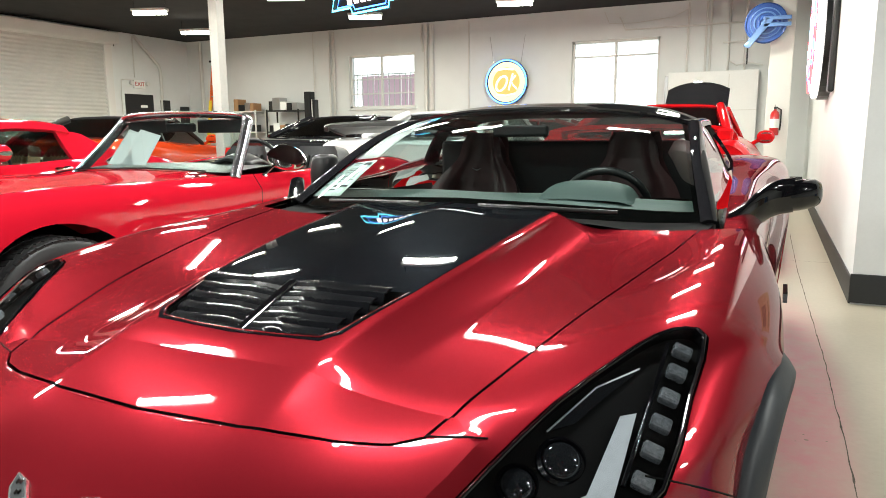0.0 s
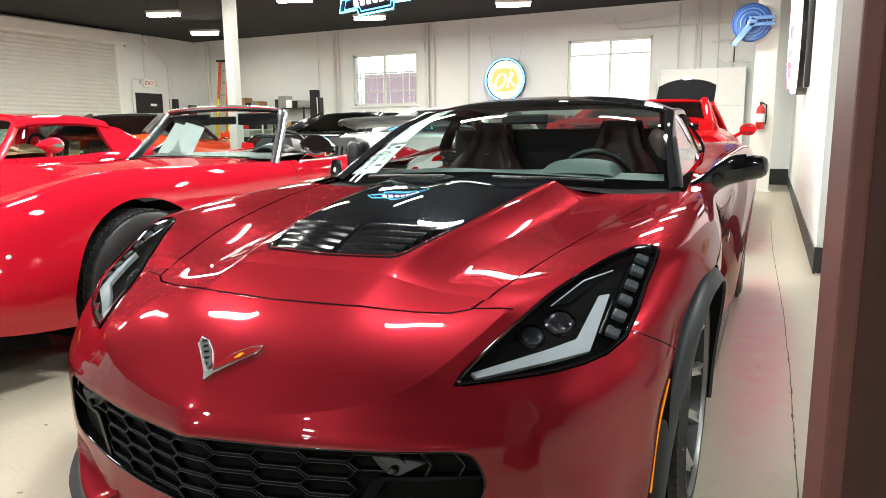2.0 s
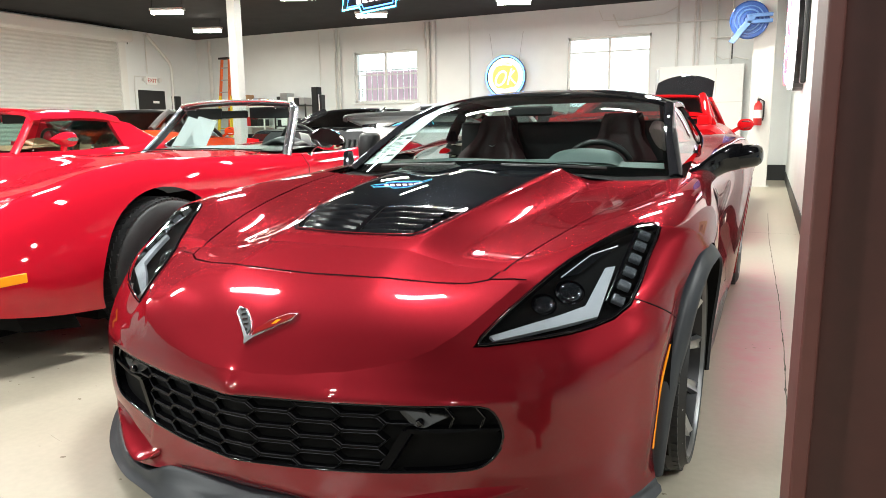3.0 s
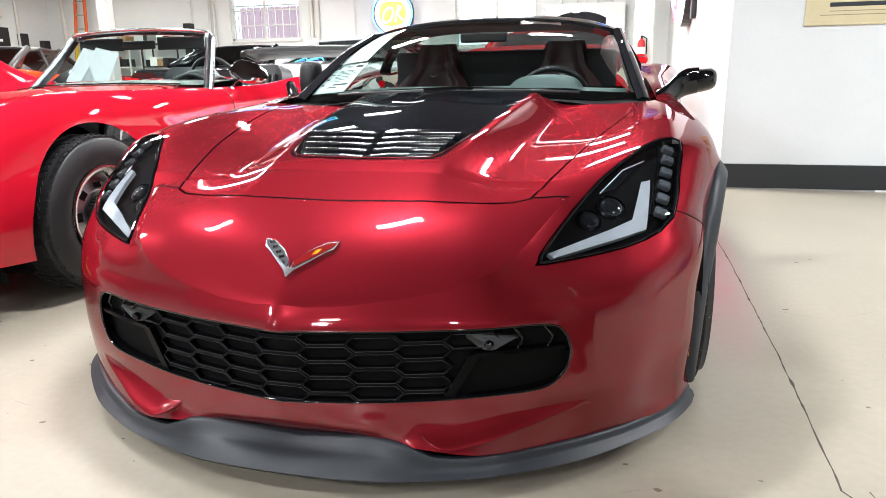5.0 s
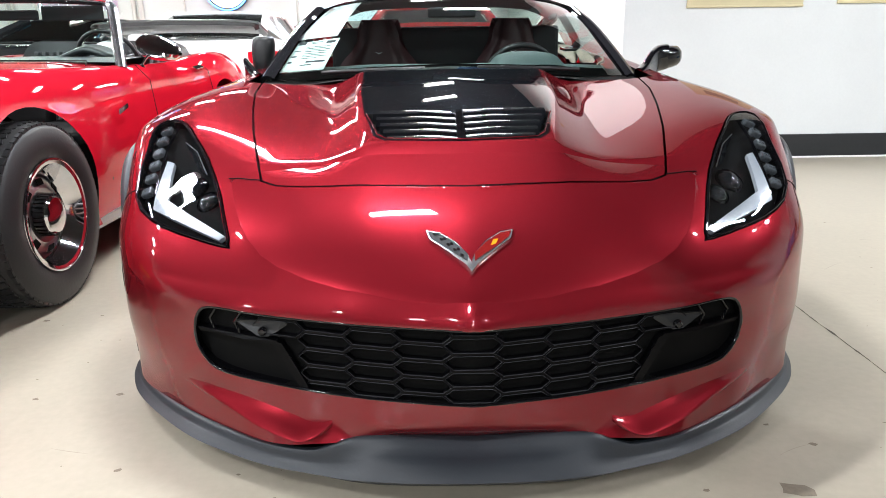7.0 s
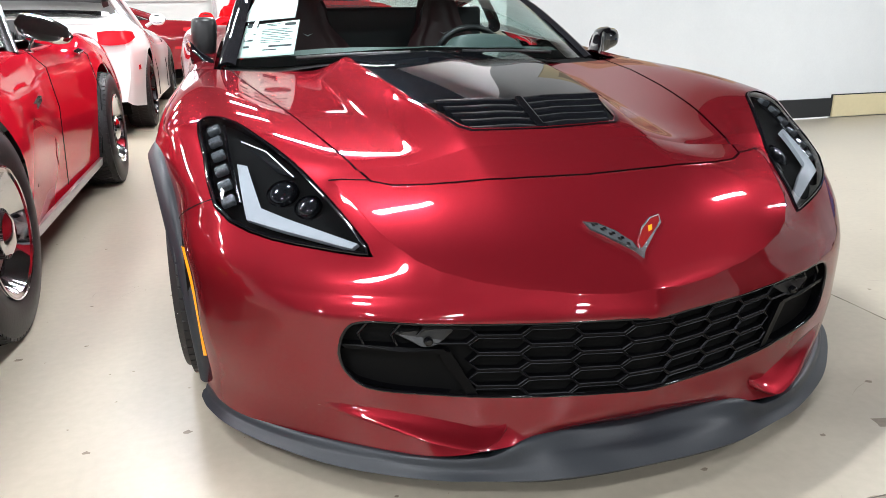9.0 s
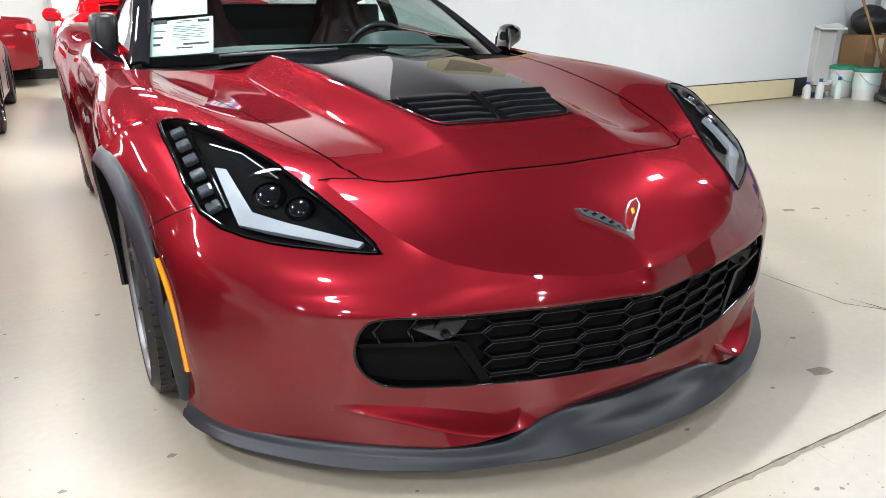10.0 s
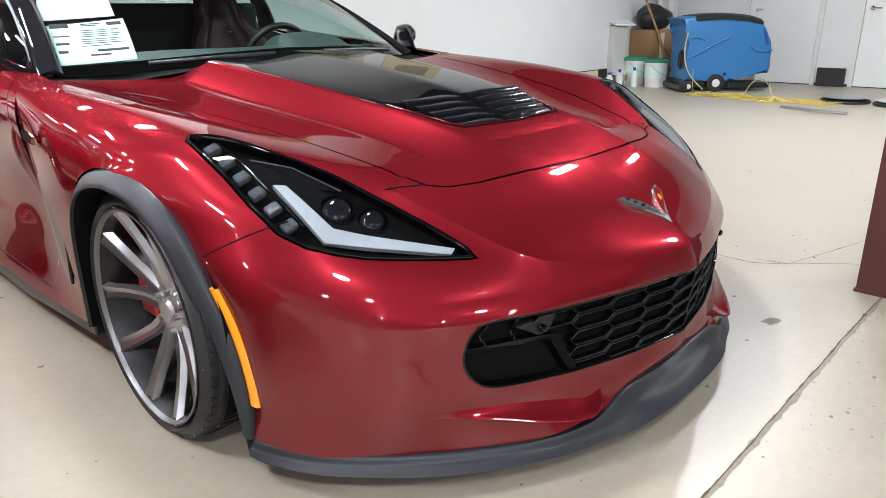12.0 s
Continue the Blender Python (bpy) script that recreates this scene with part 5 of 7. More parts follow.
def classic(name, label, at, open_top):
    """A seventies fibreglass sports car with peaked fenders and polished wheels."""
    base = thing(name, label, "car", at)
    cockpit = [(0, 2.50), (.54, 2.50), (.60, 2.65), (.60, 3.45), (.50, 3.56), (0, 3.56)]
    shell = car_shell(base, VETTE, RED, (1.05, 3.53), .350, .214, .245, CHROME, cockpit, pairs=0, track=.84)
    # front lip and sill
    prism("chin_spoiler", both([(0, .06, .34), (.58, .10, .34), (.70, .30, .26), (.72, .55, .22)]), (0, .03, -.07), DARK, base)
    for side in (1, -1):
        prism("sill_trim", [(side * .765, 1.46, .235), (side * .765, 3.12, .235), (side * .755, 3.12, .185), (side * .755, 1.46, .185)], (side * .022, 0, 0), STEEL, base, "bright metal sill trim", bevel=.004)
        prism("side_marker", [(side * .752, .20, .455), (side * .776, .31, .46), (side * .776, .31, .42), (side * .752, .20, .415)], (side * .016, 0, 0), AMBER, base, "amber side marker lamp", bevel=.003)
        prism("script_badge", [(side * .806, 1.74, .665), (side * .800, 1.86, .69), (side * .800, 1.86, .71), (side * .806, 1.74, .69)], (side * .012, 0, 0), CHROME, base, "small chrome script badge")
        bm = bmesh.new()
        add_prism(bm, [(side * .800, 1.62, .56), (side * .790, 1.72, .56), (side * .785, 1.70, .40), (side * .795, 1.62, .38)], (side * .004, 0, 0))
        part("fender_gill", bm, DARK, base)
        # door seams
        tube("door_seam", [(side * .66, 2.36, .880), (side * .745, 2.33, .80), (side * .782, 2.28, .62), (side * .775, 2.26, .42), (side * .76, 2.28, .25)], .0022, DARK, base)
        tube("door_seam", [(side * .68, 3.28, .905), (side * .77, 3.26, .82), (side * .812, 3.24, .62), (side * .80, 3.20, .42), (side * .78, 3.16, .25)], .0022, DARK, base)
        prism("door_handle", [(side * .735, 3.06, .840), (side * .735, 3.20, .850), (side * .765, 3.20, .835), (side * .765, 3.06, .825)], (0, 0, .012), CHROME, base, bevel=.004)
    for side in (1, -1):
        for ay in (1.05, 3.53):
            m = Matrix.Translation((side * .80, ay, .350)) @ Matrix.Diagonal((side, 1.045, 1.045, 1))
            lathe("wheel_disc", [(.07, -.020), (.10, -.012), (.130, -.026), (.160, -.052), (.195, -.058)], STEEL, base, n=40, m=m)
            lathe("hub_cap", [(0, .046), (.040, .044), (.064, .034), (.070, .024), (.062, .020)], CHROME, base, n=28, m=m)
            bm = bmesh.new()
            for k in range(28):
                add_box(bm, (-.02, -.0045, .062), (.024, .0045, .078), m=m @ Matrix.Rotation(2 * math.pi * k / 28, 4, "X"))
            add_lathe(bm, [(.064, .022), (.070, .020), (.070, -.02)], 28, m)
            part("ribbed_cone", bm, SATIN_BLACK, base)
            for k in range(8):
                mm = m @ Matrix.Rotation(2 * math.pi * k / 8, 4, "X")
                prism("vent_slot", [mm @ Vector(q) for q in ((-.010, -.018, .112), (-.010, .018, .112), (-.018, .020, .135), (-.018, -.020, .135))], (side * .004, 0, 0), DARK, base)
            lathe("trim_ring", [(.205, .032), (.200, .040), (.188, .036), (.172, .010), (.150, -.03)], CHROME, base, n=44, m=m)
    box("underbody", (-.68, .70, .15), (.68, 4.2, .32), DARK, base)
    # windscreen frame
    half = [(0, 2.43, 1.23), (.27, 2.45, 1.225), (.47, 2.49, 1.212), (.515, 2.50, 1.19), (.545, 2.45, 1.12), (.595, 2.34, .99), (.650, 2.22, .86)]
    rows = []
    for i, (x, y, z) in enumerate(half):
        wd = .014 if i < 3 else .024
        n = Vector((0, 0, 1)) if i < 3 else Vector((.90, .25, .36))
        rows.append([tuple(Vector((x, y, z)) + n * a + Vector((0, b, -b * .4))) for a, b in ((-wd, -.020), (-wd * .4, -.030), (wd * .6, -.026), (wd, 0), (wd * .6, .026), (-wd, .02), (-wd, -.020))])
    part("windscreen_frame", sheet(rows, 3, 5, mirror=True), SCREEN_STEEL if open_top else RED, base, "polished metal windscreen frame" if open_top else "", smooth=True, sharp=50)
    rows = [[(0, 2.14, .90), (.32, 2.155, .89), (.64, 2.20, .87)], [(0, 2.285, 1.06), (.29, 2.30, 1.05), (.575, 2.34, 1.03)], [(0, 2.43, 1.22), (.26, 2.445, 1.21), (.51, 2.48, 1.19)]]
    g = part("windscreen", sheet(rows, 4, 4, mirror=True), GLASS, base, smooth=True)
    g.visible_shadow = False
    # cabin
    trim_mat = BLACK_LEATHER if open_top else TAN
    box("cockpit_floor", (-.60, 2.55, .30), (.60, 3.58, .34), DARK, base)
    rows = [[(-.62, y, z), (0, y, z + .01), (.62, y, z)] for y, z in ((2.20, .895), (2.50, .915), (2.66, .90), (2.70, .72))]
    part("dash", sheet(rows, 4, 3), trim_mat, base, smooth=True)
    pod = [[(x0 - .16, y, z), (x0, y, z + .05), (x0 + .16, y, z)] for x0 in (.30,) for y, z in ((2.55, .92), (2.68, .945), (2.76, .92))]
    part("instrument_pod", thicken(sheet(pod, 4, 3), .03), trim_mat, base, smooth=True)
    sm = Matrix.Translation((.30, 2.86, .90)) @ Matrix.Rotation(radians(20), 4, "X")
    st = tube("steering_wheel", [sm @ Vector((.18 * math.cos(2 * math.pi * k / 28), 0, .18 * math.sin(2 * math.pi * k / 28))) for k in range(28)], .013, BLACK_LEATHER, base, closed=True)
    for a in (0.2, math.pi - 0.2, -math.pi / 2):
        tube("wheel_spoke", [sm @ Vector((.17 * math.cos(a), 0, .17 * math.sin(a))), sm @ Vector((0, -.02, 0))], .008, STEEL, st)
    for side in (1, -1):
        bucket_rows = []
        for w1, yy, zz, d in ((.20, 3.30, .45, .02), (.23, 3.36, .65, .05), (.23, 3.42, .82, .05), (.20, 3.46, .96, .04), (.15, 3.48, 1.02, .02)):
            bucket_rows.append([(side * .32 - w1, yy - d, zz), (side * .32 - w1 * .6, yy, zz), (side * .32, yy + .01, zz), (side * .32 + w1 * .6, yy, zz), (side * .32 + w1, yy - d, zz)])
        part("seat_back", thicken(sheet(bucket_rows, 3, 3), .10), trim_mat, base, "ribbed leather seat back", smooth=True, sharp=60)
        for k in range(6):
            x = side * .32 - .125 + .05 * k
            tube("seat_rib", [(x, 3.29, .50), (x, 3.35, .68), (x, 3.41, .86), (x, 3.44, .95)], .020, trim_mat, base)
        # door mirror
        if open_top:
            tube("mirror_stem", [(side * .650, 2.46, .862), (side * .658, 2.51, .90), (side * .675, 2.60, .955)], .007, CHROME, base)
            lathe("mirror_foot", [(0, .018), (.018, .014), (.026, 0)], CHROME, base, n=16, m=Matrix.Translation((side * .650, 2.46, .862)) @ Matrix.Rotation(radians(-90), 4, "Y"))
            rows = []
            for x, h, dn in ((-.11, .012, -.03), (-.09, .046, -.02), (-.02, .056, .0), (.05, .050, .018), (.11, .032, .034), (.13, .008, .04)):
                zc, xc = .970 - dn, side * .695 + side * x
                rows.append([(xc, 2.585 - .028 * (h > .02), zc - .3 * h), (xc, 2.60 + h, zc + h), (xc, 2.635 + h, zc + h), (xc, 2.635 - h, zc - h), (xc, 2.60 - h, zc - h), (xc, 2.585 - .028 * (h > .02), zc - .3 * h)])
            part("door_mirror", sheet(rows, 3, 3), CHROME, base, "chrome door mirror", smooth=True)
        else:
            rows = []
            for x, h in ((-.085, .015), (-.06, .045), (0, .055), (.06, .045), (.085, .015)):
                rows.append([(side * .84 + x, 2.50 - .06 * (h > .02), .98), (side * .84 + x, 2.53, .98 + h), (side * .84 + x, 2.60, .98 + h), (side * .84 + x, 2.60, .98 - h), (side * .84 + x, 2.53, .98 - h), (side * .84 + x, 2.50 - .06 * (h > .02), .98)])
            part("door_mirror", sheet(rows, 3, 3), RED, base, "red door mirror", smooth=True)
            tube("mirror_stem", [(side * .76, 2.58, .89), (side * .80, 2.57, .95)], .025, RED, base)
    bm = bmesh.new()
    add_box(bm, (-.12, 2.47, 1.12), (.12, 2.495, 1.175), .012)
    part("inside_mirror", bm, GRAPHITE, base)
    for side in (1, -1):
        bm = bmesh.new()
        add_box(bm, (side * .30 - .17, 2.49, 1.115), (side * .30 + .17, 2.505, 1.195), .006)
        part("sun_visor", bm, GRAPHITE, base)
    if not open_top:
        rows = [[(0, y, z), (.35, y, z - .01), (.52, y, z - .03), (.60, y, z - .09)] for y, z in ((2.44, 1.23), (2.85, 1.255), (3.15, 1.245), (3.32, 1.22))]
        part("roof", thicken(sheet(rows, 4, 4, mirror=True), .03), RED, base, smooth=True, sharp=50)
        for side in (1, -1):
            rows = [[(side * .58, 3.20, 1.15), (side * .64, 3.22, 1.03), (side * .70, 3.26, .91)], [(side * .56, 3.45, 1.12), (side * .62, 3.55, 1.02), (side * .68, 3.66, .92)], [(side * .50, 3.66, 1.02), (side * .58, 3.80, .97), (side * .64, 3.95, .92)]]
            part("sail_panel", thicken(sheet(rows, 4, 4), .03), RED, base, smooth=True, sharp=50)
            bm = bmesh.new()
            add_prism(bm, [(side * .70, 2.34, .89), (side * .61, 2.52, 1.16), (side * .585, 3.18, 1.17), (side * .70, 3.26, .91)], (-side * .006, 0, 0))
            o = part("side_window", bm, GLASS, base)
            o.visible_shadow = False
        bm = bmesh.new()
        add_prism(bm, [(-.5, 3.32, 1.19), (.5, 3.32, 1.19), (.5, 3.42, .92), (-.5, 3.42, .92)], (0, .01, 0))
        o = part("rear_window", bm, SMOKED, base)
        o.visible_shadow = False
    else:
        # deck behind the seats, papers and hood break
        rows = [[(0, 3.54, .91), (.3, 3.54, .915), (.58, 3.54, .91)], [(0, 3.60, .935), (.3, 3.60, .935), (.60, 3.62, .925)]]
        part("deck_edge", thicken(sheet(rows, 3, 2, mirror=True), .03), RED, base, smooth=True)
        tube("hood_seam", [(-.56, 2.02, .884), (-.50, 2.16, .905), (0, 2.20, .912), (.50, 2.16, .905), (.56, 2.02, .884)], .0035, DARK, base)
    return base


classic("convertible", "bright red open convertible with chrome windscreen frame and polished wheels", pose(-2.36, .38, 0), True)
coupe = classic("coupe", "bright red coupe with tan cabin and red door mirrors", pose(-5.02, .30, 0), False)
PAPER_GREY = mat("shaded_notice_sheet", (0.38, 0.40, 0.40), 0.7, grain=0.05, scale=30)
tag = thing("window_papers", "two pale sheets of paper leaning inside the convertible's windscreen", "paper", pose(-2.36, .38, 0))
for x, w1, m in ((-.43, .22, PAPER_GREY), (-.33, .23, PAPER_GREY)):
    prism("sheet", [(x, 2.28, .925), (x + w1, 2.28, .925), (x + w1 - .03, 2.44, 1.10), (x + .03, 2.44, 1.14)], (0, .003, 0), m, tag)

MODERN = [
    (0.00, .62, .60, .62, .78, .55, .76, .30), (0.12, .72, .66, .72, .88, .58, .86, .24), (0.60, .84, .70, .85, .94, .66, .92, .22), (1.00, .90, .72, .91, .955, .70, .94, .21), (1.60, .95, .72, .955, .950, .72, .94, .20),
    (2.40, .96, .72, .965, .940, .74, .93, .20), (3.20, 1.02, .76, 1.02, .955, .78, .94, .20), (3.80, 1.06, .76, 1.06, .975, .80, .95, .22), (4.30, 1.07, .74, 1.065, .955, .80, .92, .26), (4.70, 1.04, .76, 1.04, .925, .78, .88, .30), (4.80, 1.00, .74, 1.00, .90, .76, .84, .34)]


def muscle(name, label, paint_mat, at, top_mat=None, rim_mat=None, wing_on=True):
    """A modern two-door muscle coupe with a rear wing."""
    base = thing(name, label, "car", at)
    car_shell(base, MODERN, paint_mat, (.95, 3.80), .355, .255, .26, rim_mat or GLOSS_BLACK, None, 5, .97)
    cabin(base, ((1.75, .72, .955), (2.45, .56, 1.345), (3.30, .55, 1.345), (4.15, .68, 1.075)), top_mat or paint_mat)
    for side in (1, -1):
        rows = [[(side * x0, y0, z0), (side * x1, y1, z1)] for x0, y0, z0, x1, y1, z1 in ((.68, 4.815, .93, .68, 4.815, .83), (.77, 4.815, .94, .77, 4.815, .82), (.855, 4.810, .94, .885, 4.81, .83), (.905, 4.72, .94, .925, 4.72, .85), (.935, 4.58, .93, .950, 4.58, .88))]
        part("tail_lamp", thicken(sheet(rows, 1, 4), .03), TAIL_RED, base, "red tail lamp", smooth=True, sharp=40)
        prism("side_marker", [(side * .935, 4.42, .64), (side * .93, 4.52, .64), (side * .93, 4.52, .60), (side * .935, 4.42, .60)], (side * .012, 0, 0), TAIL_RED, base)
        rows = []
        for x, h in ((-.09, .015), (-.06, .05), (0, .06), (.06, .05), (.09, .015)):
            rows.append([(side * .94 + x, 1.90 - .05 * (h > .02), 1.05), (side * .94 + x, 1.94, 1.05 + h), (side * .94 + x, 2.02, 1.05 + h), (side * .94 + x, 2.02, 1.05 - h), (side * .94 + x, 1.94, 1.05 - h), (side * .94 + x, 1.90 - .05 * (h > .02), 1.05)])
        glass_back = part("door_mirror", sheet(rows, 3, 3), paint_mat, base, smooth=True)
        lathe("mirror_glass", [(0, .004), (.048, .004), (.050, 0)], CHROME, glass_back, n=24, m=Matrix.Translation((side * .94, 2.022, 1.05)) @ Matrix.Rotation(radians(90), 4, "Z") @ Matrix.Diagonal((1, 1.55, 1, 1)))
        tube("mirror_stem", [(side * .80, 1.97, .97), (side * .88, 1.97, 1.02)], .022, paint_mat, base)
        tube("door_seam", [(side * .74, 1.72, .955), (side * .93, 1.70, .80), (side * .955, 1.70, .5), (side * .945, 1.72, .24)], .004, DARK, base)
        tube("door_seam", [(side * .74, 3.10, .985), (side * .94, 3.12, .83), (side * .965, 3.05, .5), (side * .95, 2.95, .24)], .004, DARK, base)
    prism("number_plate", [(-.16, 4.83, .62), (.16, 4.83, .62), (.16, 4.83, .72), (-.16, 4.83, .72)], (0, .01, 0), GRAPHITE, base, "dark blank number plate", bevel=.003)
    box("rear_diffuser", (-.60, 4.68, .26), (.60, 4.84, .40), SATIN_BLACK, base, bevel=.02)
    if wing_on:
        rows = [[(-.80, y, z - .02), (-.72, y, z + .04), (0, y, z + .06), (.72, y, z + .04), (.80, y, z - .02)] for y, z in ((4.42, 1.11), (4.55, 1.14), (4.72, 1.18), (4.76, 1.16))]
        part("rear_wing", thicken(sheet(rows, 4, 3), .05), SATIN_BLACK, base, "black rear wing", smooth=True, sharp=50)
    return base


white = muscle("muscle_car", "white muscle car with black rear wing and black wheels", WHITE_PAINT, pose(-2.52, 10.50, 0, 0, 0, 180))
red_back = muscle("muscle_car", "red sports car parked tail out with its hood raised", RED2, pose(-.06, 10.1, 0, 0, 0, 180), rim_mat=ALLOY, wing_on=False)
rows = [[(x, y - .10 * (abs(x) / .76) ** 2, z + dz) for x, dz in ((-.78, -.12), (-.74, -.04), (-.60, 0), (-.3, .012), (0, .016), (.3, .012), (.60, 0), (.74, -.04), (.78, -.12))] for y, z in ((4.36, 1.135), (4.50, 1.15), (4.66, 1.155))]
spoiler = part("rear_spoiler", thicken(sheet(rows, 3, 3), .035), RED2, red_back, "red bridge spoiler with open slots", smooth=True, sharp=50)
for x0, x1 in ((-.74, -.62), (-.20, -.08), (.08, .20), (.62, .74)):
    box("spoiler_post", (x0, 4.40, .96), (x1, 4.62, 1.13), RED2, spoiler, bevel=.02)
box("tail_panel", (-.66, 4.795, .80), (.66, 4.825, .90), GLOSS_BLACK, red_back, "gloss black tail panel", bevel=.006)
rows = [[(x, y, z - .10 * (x + .06) ** 2 / .14) for x in (-.44, -.42, -.30, -.06, .18, .30, .32)] for y, z in ((1.15, 1.16), (.85, 1.36), (.45, 1.66), (.34, 1.76))]
part("raised_hood", thicken(sheet(rows, 3, 3), .03), BLACK_PAINT, red_back, "raised hood with a black underside", smooth=True)
muscle("muscle_car", "glossy dark coupe with blue neon reflected in its roof", BLACK_PAINT, pose(-4.75, 11.6, 0, 0, 0, 180), wing_on=False)
maroon = muscle("muscle_car", "dark red coupe parked at the back of the showroom", MAROON, pose(-.55, 13.2, 0, 0, 0, 90), rim_mat=ALLOY, wing_on=False)
maroon.matrix_basis = pose(-6.05, 12.75, 0, 0, 0, -90)
ORANGE = car_paint("orange_red_paint", (0.62, 0.05, 0.012))
orange = muscle("muscle_car", "orange-red coupe with a black soft top", ORANGE, pose(-8.65, 9.6, 0, 0, 0, 200), top_mat=SATIN_BLACK, rim_mat=ALLOY, wing_on=False)

# ---- fittings of the showroom ----
BLACK_PLASTIC = mat("black_plastic", (0.014, 0.014, 0.015), 0.45, grain=0.15, scale=60)
BLUE_POLY = mat("blue_moulded_plastic", (0.035, 0.17, 0.42), 0.38, grain=0.06, scale=40, bump=0.04, stain=0.12, stain_scale=4)
GREEN_LID = mat("green_plastic", (0.03, 0.26, 0.15), 0.4)
CARD = mat("brown_cardboard", (0.34, 0.19, 0.09), 0.75, grain=0.1, scale=30)
CORD = mat("pale_yellow_rubber", (0.55, 0.47, 0.22), 0.5, grain=0.1, scale=60)
YELLOW = mat("yellow_cable_rubber", (0.56, 0.43, 0.09), 0.45, grain=0.1, scale=60)
CREAM = mat("cream_board", (0.66, 0.58, 0.36), 0.6, grain=0.05, scale=30, stain=0.08)
ORANGE_FIBRE = mat("orange_fibreglass", (0.75, 0.13, 0.02), 0.45, grain=0.08, scale=40)
YELLOW_FIBRE = mat("yellow_fibreglass", (0.75, 0.52, 0.03), 0.45, grain=0.08, scale=40)
DOOR_PAINT = mat("white_door_paint", (0.78, 0.79, 0.79), 0.4, grain=0.03, scale=30, stain=0.05)
SHUTTER = mat("pale_grey_shutter", (0.58, 0.58, 0.55), 0.45, grain=0.05, scale=20, stain=0.1)
CRACK = mat("crack_dirt", (0.09, 0.078, 0.06), 0.9, grain=0.3, scale=60)
SCUFF = mat("floor_scuff", (0.20, 0.165, 0.12), 0.6, grain=0.3, scale=80)
HOSE_BLUE = mat("blue_enamel", (0.02, 0.075, 0.30), 0.3, grain=0.1, scale=30, coat=0.3)
REEL_LIGHT = mat("pale_blue_enamel", (0.12, 0.24, 0.52), 0.3, grain=0.1, scale=30, coat=0.3)
EXT_RED = mat("extinguisher_red", (0.50, 0.012, 0.014), 0.3, coat=0.5)
PIPE = mat("white_painted_pipe", (0.66, 0.66, 0.64), 0.45, grain=0.05, scale=40)
PEN = mat("black_metal_shelf", (0.012, 0.012, 0.012), 0.4)
SKY_GLOW = mat("outdoor_sky", (0, 0, 0), 1.0, emit=(0.98, 0.99, 1.0), power=SKY)
# the daylight on the fence is an emission of its own material
FENCE_LIT = mat("sunlit_fence", (0.30, 0.20, 0.24), 0.8, grain=0.15, scale=12, emit=(0.62, 0.44, 0.52), power=1.1)


def neon(name, color, power):
    return mat(name, (0.02, 0.02, 0.02), 0.4, emit=color, power=power)


NEON_BLUE, NEON_CYAN = neon("blue_neon", (0.10, 0.30, 1.0), 8), neon("cyan_neon", (0.15, 0.75, 1.0), 9)
NEON_RED, NEON_WHITE = neon("red_neon", (1.0, 0.06, 0.07), 9), neon("white_neon", (1.0, 0.82, 0.9), 9)
SIGN_FACE = neon("lit_yellow_face", (1.0, 0.86, 0.50), 2.6)
SIGN_ORANGE = neon("lit_orange_face", (1.0, 0.58, 0.14), 1.9)

# ceiling lights, warmer at the back of the room
def ceiling_light(at, glow):
    lamp = thing("ceiling_light", "white fluorescent strip light on rods below the dark ceiling", "light", at, "ceiling lights")
    box("housing", (-.33, -.075, .03), (.33, .075, .08), METAL_WHITE, lamp, bevel=.01)
    box("diffuser", (-.30, -.055, -.03), (.30, .055, .03), glow, lamp)
    for dx in (-.3, .3):
        tube("rod", [(dx, 0, .08), (dx, 0, HIGH - 3.30 + .01)], .006, SATIN_BLACK, lamp)
    return lamp


def tube_light(at, warm):
    """The light that a fixture throws down."""
    data = bpy.data.lights.new("tube_light", "AREA")
    data.shape, data.size, data.size_y = "RECTANGLE", .60, .11
    data.energy = TUBE * (.7 if warm else 1)
    data.color = (1.0, 0.95, 0.84) if warm else (1.0, 0.99, 0.975)
    ob = new("tube_light", data)
    ob.matrix_basis = at @ Matrix.Translation((0, 0, -.034))
    return ob


def high_bay(at):
    """A round flood fixture under the ceiling of the front bays, with its light."""
    lamp = thing("high_bay_light", "round white flood light on a rod below the dark ceiling", "light", at, "flood lights")
    lathe("shade", [(.05, .16), (.10, .12), (.17, .02), (.18, -.03), (.165, -.03), (.155, .01)], METAL_WHITE, lamp, n=28, m=Matrix.Rotation(radians(-90), 4, "Y"))
    lathe("lens_disc", [(0, -.012), (.155, -.012), (.155, .004)], DIFFUSER, lamp, n=28, m=Matrix.Rotation(radians(-90), 4, "Y"))
    tube("rod", [(0, 0, .15), (0, 0, HIGH - 3.30 + .01)], .008, SATIN_BLACK, lamp)
    data = bpy.data.lights.new("flood_light", "AREA")
    data.shape, data.size = "DISK", .30
    data.energy, data.color = TUBE, (1.0, 0.99, 0.975)
    new("flood_light", data).matrix_basis = at @ Matrix.Translation((0, 0, -.036))


